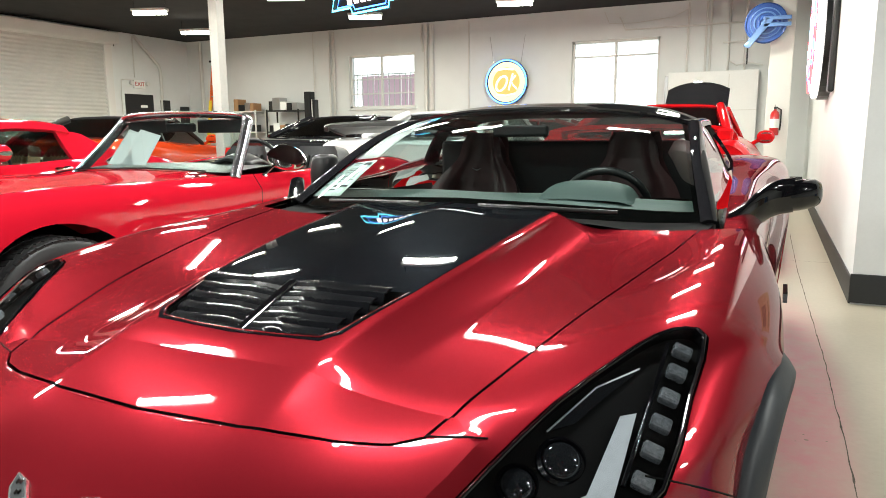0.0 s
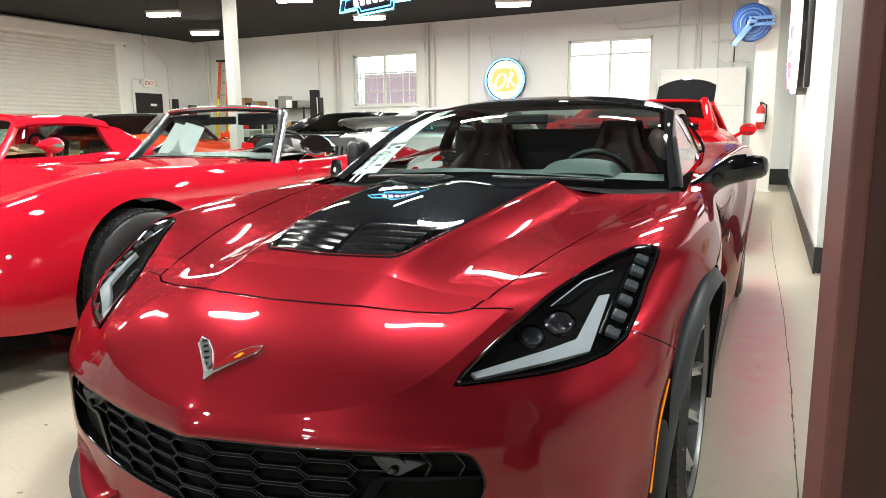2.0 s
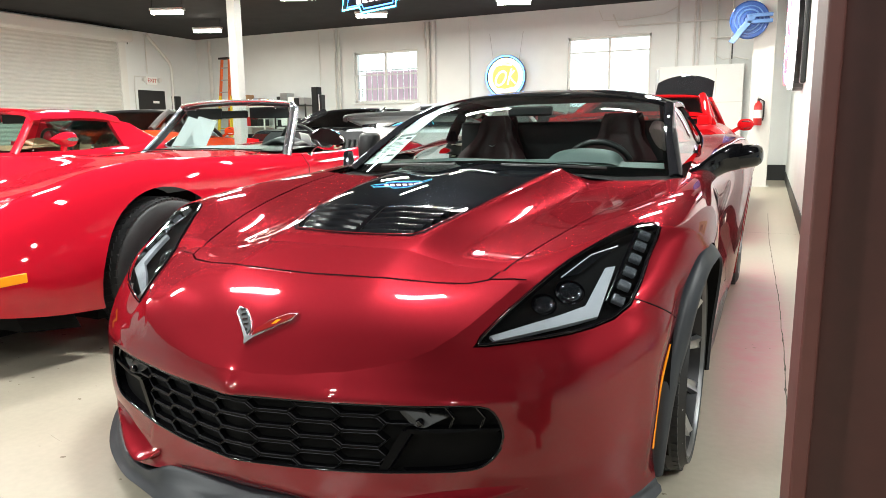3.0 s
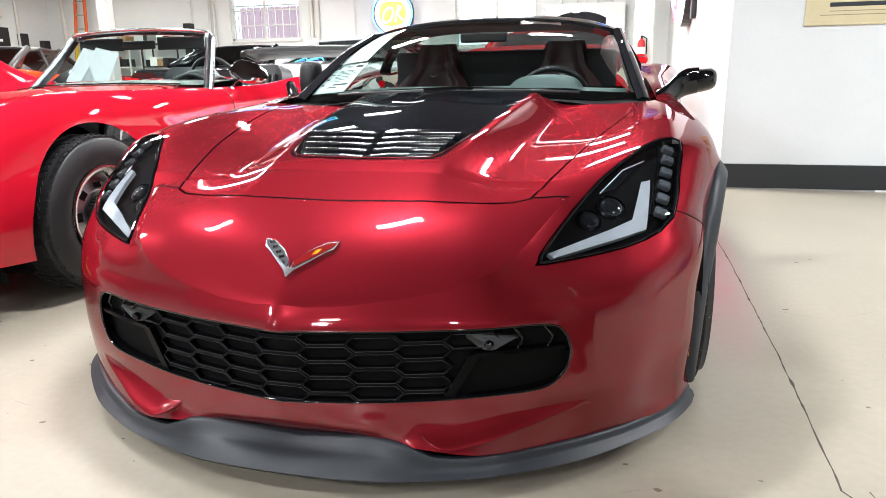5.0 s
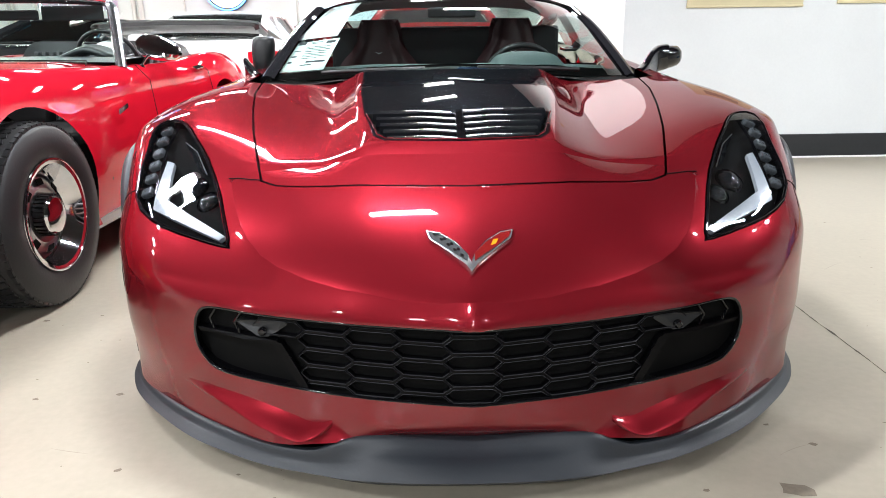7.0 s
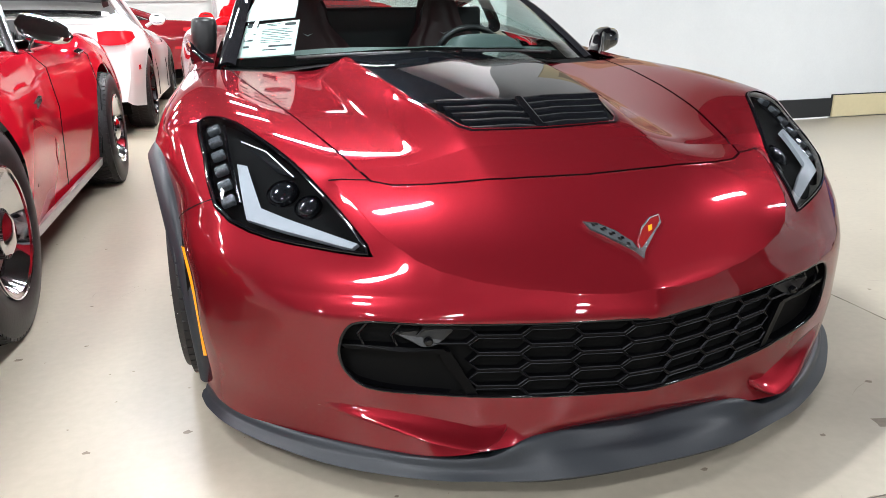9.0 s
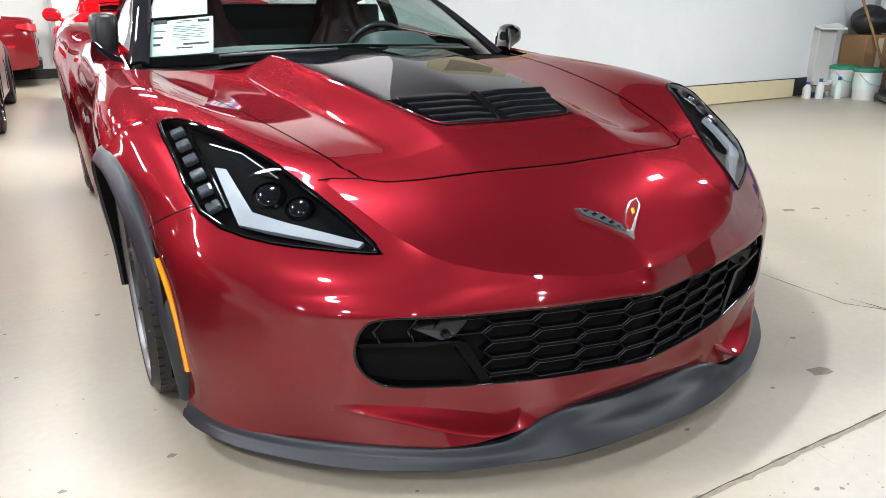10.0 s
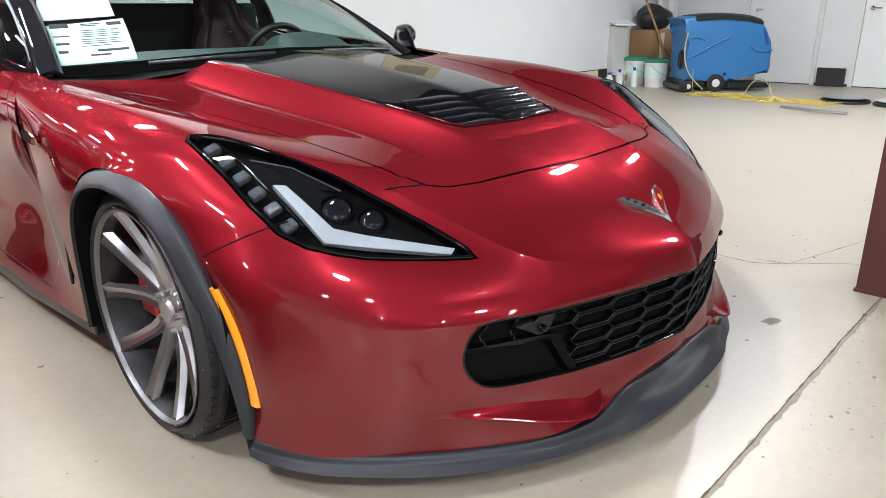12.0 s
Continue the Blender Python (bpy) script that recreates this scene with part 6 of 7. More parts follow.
# rows below y 0 are unseen; -1.6 is added fill for the nose
LAMP_ROWS = {11.3: (-10.5, -6.2, -3.2, -.1), 9.1: (-9.4, -6.35, -3.25, -.1), 6.9: (-9.5, -6.4, -3.25, -.1), 5.0: (-9.5, -6.6, -4.3, -1.7, .3),
             1.5: (-9.3, -7.1, -4.9, -2.7, -.45, 3.7, 5.6), -1.6: (-2.7, 3.5), -4.2: (-7.6, -4.4, -.7), -7.4: (-7.5, -3.2, .2, 3.6), -10.6: (-5.5, .2), -13.4: (-5.5, .2)}
first = {}
for y, row in LAMP_ROWS.items():
    glow = WARM_DIFFUSER if y > 6 else DIFFUSER
    for x in row:
        if y < 0:
            high_bay(pose(x, y, 3.30))
            continue
        tube_light(pose(x, y, 3.30, 0, 0, 20), y > 6)
        if glow not in first:
            first[glow] = ceiling_light(pose(x, y, 3.30, 0, 0, 20), glow)
        else:
            copy_thing(first[glow], pose(x, y, 3.30, 0, 0, 20))

# baseboards
def strip(name, lo, hi, material=BASE, label="black rubber baseboard"):
    return tagged(box(name, lo, hi, material, bevel=.004), label, "baseboard", kind="structure")


strip("baseboard", (1.468, 4.70, 0), (1.482, 13.79, .17))
strip("baseboard", (LEFT_X + .01, 13.786, 0), (1.46, 13.802, .17))
strip("baseboard", (1.468, 4.676, .012), (5.04, 4.692, .20))
strip("baseboard", (5.04, 4.676, .012), (7.25, 4.692, .235))
tagged(box("skirting_board", (5.05, 4.655, .01), (6.95, 4.674, .225), CREAM, bevel=.003), "cream board leaning along the wall base", "board")
tagged(box("trim_strip", (2.6, 4.672, .0), (5.02, 4.70, .014), PAPER), "white edge strip at the wall base", "trim", kind="structure")
strip("baseboard", (8.985, -3.0, .0), (9.0, 4.68, .03))
strip("baseboard", (-.2, 13.78, 0), (1.47, 13.80, .3))

# white column paint with the column's shade put into its base colour
COLUMN_PAINT = mat("shaded_white_column_paint", (0.46, 0.46, 0.45), 0.5, grain=0.06, scale=30, stain=0.15, stain_scale=2.5)


# white post, pilaster and boxed panel at the end of the aisle
def post(name, x, y, w, d, label, h=HIGH):
    p = thing(name, label, "column", pose(x, y, 0), kind="structure")
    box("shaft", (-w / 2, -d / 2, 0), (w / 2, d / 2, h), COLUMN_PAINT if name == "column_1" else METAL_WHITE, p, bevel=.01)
    box("base_plate", (-w / 2 - .04, -d / 2 - .04, 0), (w / 2 + .04, d / 2 + .04, .015), METAL_WHITE, p)
    return p


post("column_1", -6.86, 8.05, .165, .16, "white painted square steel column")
post("pilaster", .98, 12.2, .34, .30, "white painted wall pilaster")
panel = thing("boarded_hatch", "white boarded hatch below exposed pipes", "hatch", pose(-.12, 13.55, 0))
box("leaf", (-.80, 0, 0), (.76, .24, 2.22), DOOR_PAINT, panel, bevel=.008)
box("rail", (-.80, -.008, 1.50), (.76, 0, 1.515), PIPE, panel)
box("stile", (.26, -.008, .05), (.275, 0, 2.15), PIPE, panel)
box("edge_channel", (-.86, -.02, .6), (-.80, .02, 2.16), STEEL, panel)

# red oxide h-section column beside the path
col = thing("steel_column", "red oxide painted steel h column", "column", pose(1.300, -.11, 0), kind="structure")
box("flange", (-.105, -.11, 0), (-.087, .11, HIGH), BEAM_RED, col, bevel=.003)
box("flange", (.087, -.11, 0), (.105, .11, HIGH), BEAM_RED, col, bevel=.003)
box("web", (-.087, -.006, 0), (.087, .006, HIGH), BEAM_RED, col)
box("base_plate", (-.11, -.115, 0), (.11, .115, .012), BEAM_RED, col)

# windows
def window(name, x0, x1, z0, z1, label, mullions, rails):
    wdw = thing(name, label, "window", kind="structure")
    y = BACK_Y + .06
    for lo, hi in (((x0, y, z0), (x1, y + .06, z0 + .05)), ((x0, y, z1 - .05), (x1, y + .06, z1)), ((x0, y, z0), (x0 + .05, y + .06, z1)), ((x1 - .05, y, z0), (x1, y + .06, z1))):
        box("window_frame", lo, hi, METAL_WHITE, wdw)
    for x in mullions:
        box("mullion", (x - .025, y - .005, z0 + .05), (x + .025, y + .05, z1 - .05), METAL_WHITE, wdw)
    for z in rails:
        box("glazing_bar", (x0 + .05, y, z - .015), (x1 - .05, y + .045, z + .015), METAL_WHITE, wdw)
    o = box("pane", (x0 + .05, y + .02, z0 + .05), (x1 - .05, y + .026, z1 - .05), PANE, wdw)
    o.visible_shadow = False
    box("window_sill", (x0 - .04, BACK_Y - .05, z0 - .04), (x1 + .04, BACK_Y + .02, z0), WALL, wdw)


window("window_1", -8.22, -6.46, 1.72, 2.93, "barred steel window onto a purple fence", (-7.36,), (2.05, 2.38))
window("window_2", -2.86, -1.13, 1.45, 2.93, "overexposed white steel window", (-1.98,), (2.62,))
bars = bpy.data.objects["window_1"]
for k in range(12):
    tube("security_bar", [(-8.14 + .145 * k, 14.03, 1.72), (-8.14 + .145 * k, 14.03, 2.52)], .012, PIPE, bars, n=6)
for z in (1.76, 2.50):
    tube("bar_rail", [(-8.22, 14.03, z), (-6.46, 14.03, z)], .014, PIPE, bars, n=6)
fence = thing("fence", "sunlit purple-grey slatted fence outside the window", "fence", pose(-7.4, 15.6, 0))
for k in range(16):
    box("slat", (-1.6 + .2 * k, 0, 0), (-1.42 + .2 * k, .03, 2.62), FENCE_LIT, fence)
tagged(box("ground", (-60, 14.2, -.3), (60, 70, -.02), SCUFF), "pale ground outside the building", "ground", kind="structure")
tagged(box("backdrop", (-40, 24, -2), (30, 24.2, 14), SKY_GLOW), "bright overcast sky outside", "sky", kind="structure")

# roller shutter on the side wall
rs = thing("roller_shutter", "pale grey corrugated roller shutter, closed", "shutter", pose(LEFT_X, 0, 0))
bm = bmesh.new()
prof = []
for k in range(36 * 6 + 1):
    z = .02 + 3.20 * k / 216
    prof.append((.035 + .020 * math.sin(2 * math.pi * k / 6), z))
for ya, yb in ((6.2, 11.2),):
    va = [bm.verts.new((x, ya, z)) for x, z in prof]
    vb = [bm.verts.new((x, yb, z)) for x, z in prof]
    for i in range(len(prof) - 1):
        bm.faces.new((va[i], vb[i], vb[i + 1], va[i + 1]))
part("curtain", bm, SHUTTER, rs, smooth=True)
box("guide", (0, 11.16, 0), (.10, 11.36, 3.28), METAL_WHITE, rs, bevel=.008)
box("guide", (0, 6.04, 0), (.10, 6.24, 3.28), METAL_WHITE, rs, bevel=.008)
box("hood_box", (0, 6.0, 3.22), (.34, 11.40, 3.48), METAL_WHITE, rs, bevel=.03)
tube("cable", [(.36, 6.0, 3.50), (.30, 8.5, 3.53), (.20, 11.2, 3.52), (.10, 11.46, 3.44), (.03, 11.48, 3.2)], .012, SATIN_BLACK, rs)

# pipes and conduits
pipes = thing("wall_pipes", "white painted pipes and conduits on the walls", "pipe")
tube("pipe", [(LEFT_X + .06, 12.05, 3.5), (LEFT_X + .06, 12.75, 2.86), (LEFT_X + .06, 12.80, 2.7), (LEFT_X + .06, 12.80, .1)], .04, PIPE, pipes)
tube("conduit", [(LEFT_X + .03, 12.02, 3.5), (LEFT_X + .03, 12.02, 2.52)], .014, PIPE, pipes)
tube("conduit", [(LEFT_X + .03, 12.0, 2.45), (LEFT_X + .03, 11.62, 2.45), (LEFT_X + .03, 11.60, 2.1), (LEFT_X + .03, 11.60, .2)], .014, PIPE, pipes)
for x, r in ((-8.74, .02), (-8.62, .035), (-6.16, .045), (-6.02, .06), (-5.98, .02), (-5.12, .012), (-9.2, .012), (LEFT_X + .5, .05)):
    tube("pipe", [(x, 13.76, .02), (x, 13.76, 3.5)], r, PIPE, pipes)
tube("cable", [(-6.25, 13.74, 3.5), (-6.24, 13.70, 3.2), (-6.20, 13.70, 3.0), (-6.20, 13.70, 2.9)], .025, PIPE, pipes)
for x in (-.62, -.30, -.22, .10, .38):
    tube("pipe", [(x, 13.74, 2.2), (x, 13.74, 3.5)], .022, PIPE, pipes)
for z, xa, xb in ((3.08, -1.9, .82), (2.74, .0, .82)):
    tube("pipe", [(xa, 13.72, z + (.25 if xa < -1 else 0)), (xa + .12, 13.72, z), (xb, 13.72, z)], .016, PIPE, pipes)
tube("cable", [(.12, 13.70, 2.4), (.25, 13.68, 2.32), (.45, 13.68, 2.36), (.7, 13.68, 2.3)], .012, PIPE, pipes)
tube("cable", [(-2.2, 13.72, 3.45), (-2.1, 13.72, 3.22), (-1.6, 13.72, 3.2), (-.9, 13.72, 3.26), (-.6, 13.72, 3.4)], .008, PIPE, pipes)

# exit sign, dark door and cabinet on the side wall
ex = thing("exit_sign", "lit white exit sign with twin lamp heads", "sign", pose(LEFT_X, 12.13, 2.36))
box("case", (0, -.17, -.10), (.06, .17, .10), PAPER, ex, bevel=.01)
for dy in (-.24, .24):
    lathe("lamp_head", [(0, .05), (.05, .05), (.06, .02), (.05, -.03), (0, -.03)], METAL_WHITE, ex, n=16, m=Matrix.Translation((.05, dy, .02)))
cu = bpy.data.curves.new("lettering", "FONT")
cu.body, cu.size, cu.align_x, cu.align_y = "EXIT", .14, "CENTER", "CENTER"
cu.extrude = .002
cu.materials.append(EXT_RED)
tx = new("lettering", cu)
tx.parent = ex
tx.matrix_basis = pose(.064, 0, 0, 90, 0, 90)
dark_door = thing("side_doorway", "dark open doorway in the side wall", "door", pose(LEFT_X, 12.13, 0), kind="structure")
box("opening", (0, -.42, 0), (.02, .42, 2.12), BLACK_PLASTIC, dark_door)
box("notice", (.02, .02, 1.80), (.026, .22, 1.86), PAPER, dark_door)
for y0 in (12.78, 13.42):
    tagged(box("wall_cabinet", (LEFT_X, y0, 1.0), (LEFT_X + .14, y0 + .2, 2.0 if y0 < 13 else 1.86), BLACK_PLASTIC, bevel=.01), "narrow black wall cabinet", "cabinet")

# step ladder
lad = thing("step_ladder", "orange and yellow fibreglass step ladder leaning by the wall", "ladder", pose(-11.95, 13.3, 0))
for dx in (-.22, .22):
    prism("side_rail", [(dx, -.25, 0), (dx, -.17, 0), (dx * .55, .16, 2.95), (dx * .55, .08, 2.95)], (.03, 0, 0), ORANGE_FIBRE, lad)
for k in range(9):
    f = (k + .6) / 9.4
    w1 = .22 - .10 * f
    box("tread", (-w1, -.24 + .33 * f, 2.95 * f), (w1, -.15 + .33 * f, 2.95 * f + .025), YELLOW_FIBRE if k < 5 else STEEL, lad)
box("top_cap", (-.16, .02, 2.93), (.16, .20, 2.98), BLACK_PLASTIC, lad, bevel=.01)
lad2 = thing("step_ladder", "short yellow fibreglass step ladder with steel treads", "ladder", pose(-11.42, 12.7, 0))
for dx in (-.24, .24):
    prism("side_rail", [(dx, -.20, 0), (dx, -.12, 0), (dx * .75, .10, 1.95), (dx * .75, .02, 1.95)], (.03, 0, 0), YELLOW_FIBRE, lad2)
for k in range(6):
    f = (k + .6) / 6.4
    w1 = .24 - .06 * f
    box("tread", (-w1, -.18 + .22 * f, 1.9 * f), (w1, -.08 + .22 * f, 1.9 * f + .025), STEEL, lad2)

# shelving with boxes, lift post
def shelf_unit(x, y, w, h, shade, levels, rng):
    s = thing("shelf_unit", "metal shelf unit holding boxes and tools" if shade is PEN else "white metal shelf unit holding cartons", "shelf", pose(x, y, 0))
    for dx in (-w / 2, w / 2):
        for dy in (-.2, .2):
            box("upright", (dx - .015, dy - .015, 0), (dx + .015, dy + .015, h), shade, s)
    for k in range(levels):
        z = .15 + (h - .2) * k / (levels - 1)
        box("shelf_board", (-w / 2, -.21, z), (w / 2, .21, z + .03), shade, s)
    out = []
    for k in range(levels):
        z = .15 + (h - .2) * k / (levels - 1) + .03
        xx = -w / 2 + .04
        while xx < w / 2 - .12:
            bw, bh = min(rng.uniform(.09, .22), w / 2 - xx - .005), rng.uniform(.14, .33)
            m = rng.choice((CARD, BLACK_PLASTIC, BLACK_PLASTIC, EXT_RED, PAPER, GRAPHITE, GRAPHITE, STEEL))
            lab = {CARD: "brown carton on a shelf", BLACK_PLASTIC: "black box on a shelf", EXT_RED: "red tin on a shelf", PAPER: "white box on a shelf", GRAPHITE: "dark grey case on a shelf", STEEL: "metal tin on a shelf"}[m]
            if xx + bw < w / 2:
                ob = box("storage_box", (x + xx, y - .16, z), (x + xx + bw, y + .14, z + bh), m, bevel=.006)
                tagged(ob, lab, "box", "boxes on the shelves")
            xx += bw + rng.uniform(.004, .02)
    return s


rng = random.Random(5)
shelf_unit(-11.0, 13.45, .75, 1.72, METAL_WHITE, 4, rng)
shelf_unit(-9.80, 13.45, .95, 1.72, PEN, 4, rng)
lift_post = thing("lift_post", "dark grey vehicle lift post with cables", "lift", pose(-8.70, 12.9, 0))
box("post", (-.11, -.10, 0), (.05, .10, 2.08), GRAPHITE, lift_post, bevel=.01)
box("carriage", (.06, -.08, .3), (.16, .08, 1.9), SATIN_BLACK, lift_post, bevel=.01)
tube("cable", [(.10, -.1, 1.9), (.13, -.12, 1.2), (.11, -.1, .4)], .012, PIPE, lift_post)

# round lit sign on the back wall
sg = thing("round_sign", "round lit sign, orange and yellow face with a blue neon ring", "sign", pose(-4.22, 13.72, 2.18))
TURN = Matrix.Rotation(radians(-90), 4, "Z")
lathe("case", [(0, -.04), (.45, -.04), (.47, 0), (.47, .05), (.43, .06)], BLACK_PLASTIC, sg, n=48, m=TURN)
lathe("face", [(0, .052), (.41, .052)], SIGN_FACE, sg, n=48, m=TURN)
lathe("disc", [(0, .056), (.30, .056), (.30, .053)], SIGN_ORANGE, sg, n=40, m=TURN)
SIGN_SCRIPT = neon("lit_white_script", (1.0, 0.95, 0.80), 3.2)
loop = [(-.10 + .11 * math.cos(a) + .05 * math.sin(a), -.066, -.03 + .15 * math.sin(a)) for a in [2 * math.pi * k / 24 for k in range(24)]]
tube("script_stroke", loop, .022, SIGN_SCRIPT, sg, "white script stroke", closed=True)
for pts in ([(.06, -.17), (.10, .0), (.15, .17)], [(.21, .13), (.11, .01), (.17, -.08), (.24, -.15)], [(-.25, .24), (-.05, .27), (.16, .25)], [(-.22, -.25), (.0, -.28), (.2, -.24)]):
    tube("script_stroke", [(x, -.066, z) for x, z in pts], .018, SIGN_SCRIPT, sg, "white script stroke")
tube("neon_tube", [(.445 * math.cos(2 * math.pi * k / 48), -.075, .445 * math.sin(2 * math.pi * k / 48)) for k in range(48)], .016, NEON_BLUE, sg, "blue neon ring", closed=True)
for dx in (-.3, .3):
    tube("hanger", [(dx, 0, .36), (dx * 1.3, 0, .95)], .006, STEEL, sg)

# blue neon outline sign hung from the ceiling
ns = thing("neon_sign", "hanging blue neon outline sign on a dark panel", "sign", pose(-5.05, 9.6, 3.30, 0, -8, 12))
outer = [(-.62, .10), (-.30, .14), (-.28, .26), (.34, .26), (.36, .14), (.66, .12), (.58, -.16), (.30, -.14), (.28, -.26), (-.34, -.26), (-.36, -.14), (-.68, -.14)]
outer = [(x, z * .84) for x, z in outer]
prism("panel", [(x * 1.04, .03, z * 1.1) for x, z in outer], (0, .03, 0), SATIN_BLACK, ns)
tube("neon_tube", [(x, 0, z) for x, z in outer], .017, NEON_CYAN, ns, "cyan neon outline", closed=True)
tube("neon_tube", [(x * .86, 0, z * .72) for x, z in outer], .012, NEON_BLUE, ns, "blue neon outline", closed=True)
for k in range(7):
    box("letter_bar", (-.40 + .115 * k, -.004, -.06), (-.33 + .115 * k, .02, .07), NEON_WHITE, ns)
for dx in (-.4, .4):
    tube("hanger", [(dx, .04, .20), (dx, .04, .32)], .006, STEEL, ns)

# big oval neon on the aisle wall
ov = thing("neon_sign", "large oval neon sign with red, white and blue tubes", "sign", pose(1.48, 8.7, 2.12))
pts = [(.80 * math.cos(2 * math.pi * k / 40), .66 * math.sin(2 * math.pi * k / 40)) for k in range(40)]
prism("case", [(0, a, b) for a, b in pts], (-.11, 0, 0), SATIN_BLACK, ov)
prism("face", [(-.112, a * .97, b * .97) for a, b in pts], (-.02, 0, 0), neon("lit_white_face", (1.0, 0.92, 0.92), 2.4), ov)
for sc, m, off in ((.95, NEON_WHITE, .15), (.86, NEON_WHITE, .17), (.74, NEON_RED, .18), (.58, NEON_BLUE, .19), (.42, NEON_WHITE, .20)):
    tube("neon_tube", [(-off, a * sc, b * sc) for a, b in pts], .018, m, ov, closed=True)
rng = random.Random(8)
for k in range(90):
    a, r = rng.uniform(0, 2 * math.pi), rng.uniform(.1, .9)
    y, z, ln = .78 * r * math.cos(a), .62 * r * math.sin(a), rng.uniform(.03, .09)
    tube("neon_stroke", [(-.19 - .02 * rng.random(), y, z - ln), (-.21, y + rng.uniform(-.04, .04), z + ln)], .010, rng.choice((NEON_CYAN, NEON_RED, NEON_RED, NEON_WHITE, NEON_BLUE)), ov, n=6)
tagged(box("wall_pad", (1.42, 7.75, 1.50), (1.478, 7.95, 2.7), SATIN_BLACK, bevel=.02), "black backing board behind the oval sign", "board")

# hose reel and fire extinguisher on the pilaster
reel = thing("hose_reel", "blue hose reel on a wall bracket", "reel", pose(.73, 12.0, 2.79))
for r, w0, w1 in ((.30, -.07, -.055), (.30, .055, .07), (.17, -.06, .06)):
    lathe("drum" if r < .2 else "flange", [(0, w0), (r, w0), (r, w1), (0, w1)], HOSE_BLUE, reel, n=40, m=TURN)
for rr, wd in ((.292, .016), (.225, .010), (.165, .014), (.095, .020)):
    tube("pressed_ring", [(rr * math.cos(2 * math.pi * k / 40), -.072, rr * math.sin(2 * math.pi * k / 40)) for k in range(40)], wd, REEL_LIGHT if wd < .015 else HOSE_BLUE, reel, closed=True)
lathe("hub", [(0, .12), (.05, .12), (.06, .10), (.07, .07)], REEL_LIGHT, reel, n=24, m=TURN)
for rr in (.21, .25):
    tube("hose", [(rr * math.cos(2 * math.pi * k / 36), -.0, rr * math.sin(2 * math.pi * k / 36)) for k in range(36)], .022, SATIN_BLACK, reel, closed=True)
prism("arm", [(-.31, -.13, -.34), (-.22, -.13, -.38), (.10, -.13, .02), (.02, -.13, .09)], (0, .035, 0), REEL_LIGHT, reel, bevel=.008)
box("bracket", (-.04, -.13, .03), (.36, -.09, .09), REEL_LIGHT, reel, bevel=.01)
box("bracket", (-.04, -.13, -.07), (.36, -.09, -.01), REEL_LIGHT, reel, bevel=.01)
tube("hose_end", [(-.24, -.07, -.36), (-.24, -.07, -.62)], .012, SATIN_BLACK, reel)
fx = thing("fire_extinguisher", "red fire extinguisher with a white label on a bracket", "extinguisher", pose(.95, 11.98, 1.05))
lathe("cylinder", [(0, 0), (.06, .0), (.068, .015), (.068, .32), (.05, .37), (.022, .39), (.022, .41), (0, .41)], EXT_RED, fx, n=24, m=Matrix.Rotation(radians(-90), 4, "Y"))
lathe("label", [(.0695, .12), (.0695, .26)], PAPER, fx, n=24, m=Matrix.Rotation(radians(-90), 4, "Y"))
box("valve", (-.02, -.03, .41), (.02, .05, .45), BLACK_PLASTIC, fx, bevel=.006)
tube("lever", [(0, .04, .45), (0, -.07, .475)], .008, STEEL, fx)
tube("hose", [(.02, -.03, .44), (.085, -.03, .40), (.09, -.01, .2), (.08, 0, .08)], .012, SATIN_BLACK, fx)
box("bracket", (-.03, .062, .05), (.03, .09, .4), STEEL, fx)

# posters on the wall that faces the cars
def poster(x0, x1, z0, z1, label):
    p = thing("poster", label, "poster", pose(0, 4.69, 0))
    box("backing", (x0, -.012, z0), (x1, -.002, z1), CREAM, p)
    box("text_bar", (x0 + .16, -.0135, z0 + .115), (x1 - .16, -.012, z0 + .145), INK, p, "bold dark line of print")
    for k in range(2):
        box("text_bar", (x0 + .10 + .06 * k, -.0135, z0 + .055 + .027 * k), (x1 - .10 - .06 * k, -.012, z0 + .061 + .027 * k), SIGN_PRINT, p)
    box("rolled_hem", (x0 - .004, -.018, z0 - .014), (x1 + .004, -.002, z0 + .002), CREAM, p, bevel=.004)
    box("picture", (x0 + .2, -.0155, z0 + .32), (x1 - .2, -.014, z1 - .1), SIGN_PRINT, p)
    return p


SIGN_PRINT = mat("faded_print", (0.35, 0.30, 0.20), 0.7, grain=0.3, scale=14)
poster(1.98, 2.92, 1.24, 1.95, "cream poster with printed lines fixed to the white wall")
poster(3.20, 4.10, 1.26, 1.97, "cream printed poster fixed to the white wall")

# doors of the far wall
for y0, y1 in ((2.54, 3.46), (1.08, 2.00)):
    d = thing("door", "flush white door with a lever handle, closed", "door", pose(9.0, 0, 0), kind="structure")
    d.name = "door_1" if y0 > 2 else "door_2"
    box("leaf", (-.03, y0, .012), (-.002, y1, 2.1), DOOR_PAINT, d, bevel=.004)
    box("door_frame", (-.036, y0 - .06, 0), (-.001, y0 - .006, 2.16), METAL_WHITE, d)
    box("door_frame", (-.036, y1 + .006, 0), (-.001, y1 + .06, 2.16), METAL_WHITE, d)
    lathe("rose", [(0, .02), (.03, .018), (.03, 0)], CHROME, d, n=20, m=Matrix.Translation((-.03, y1 - .09, 1.0)) @ Matrix.Rotation(math.pi, 4, "Z"))
    tube("door_handle", [(-.05, y1 - .09, 1.0), (-.085, y1 - .09, 1.0), (-.09, y1 - .20, .995)], .010, CHROME, d)
tagged(box("floor_tile_sample", (8.90, 2.09, .0), (8.94, 2.44, .24), BLACK_PLASTIC, bevel=.004), "square black panel leaning against the wall", "panel")


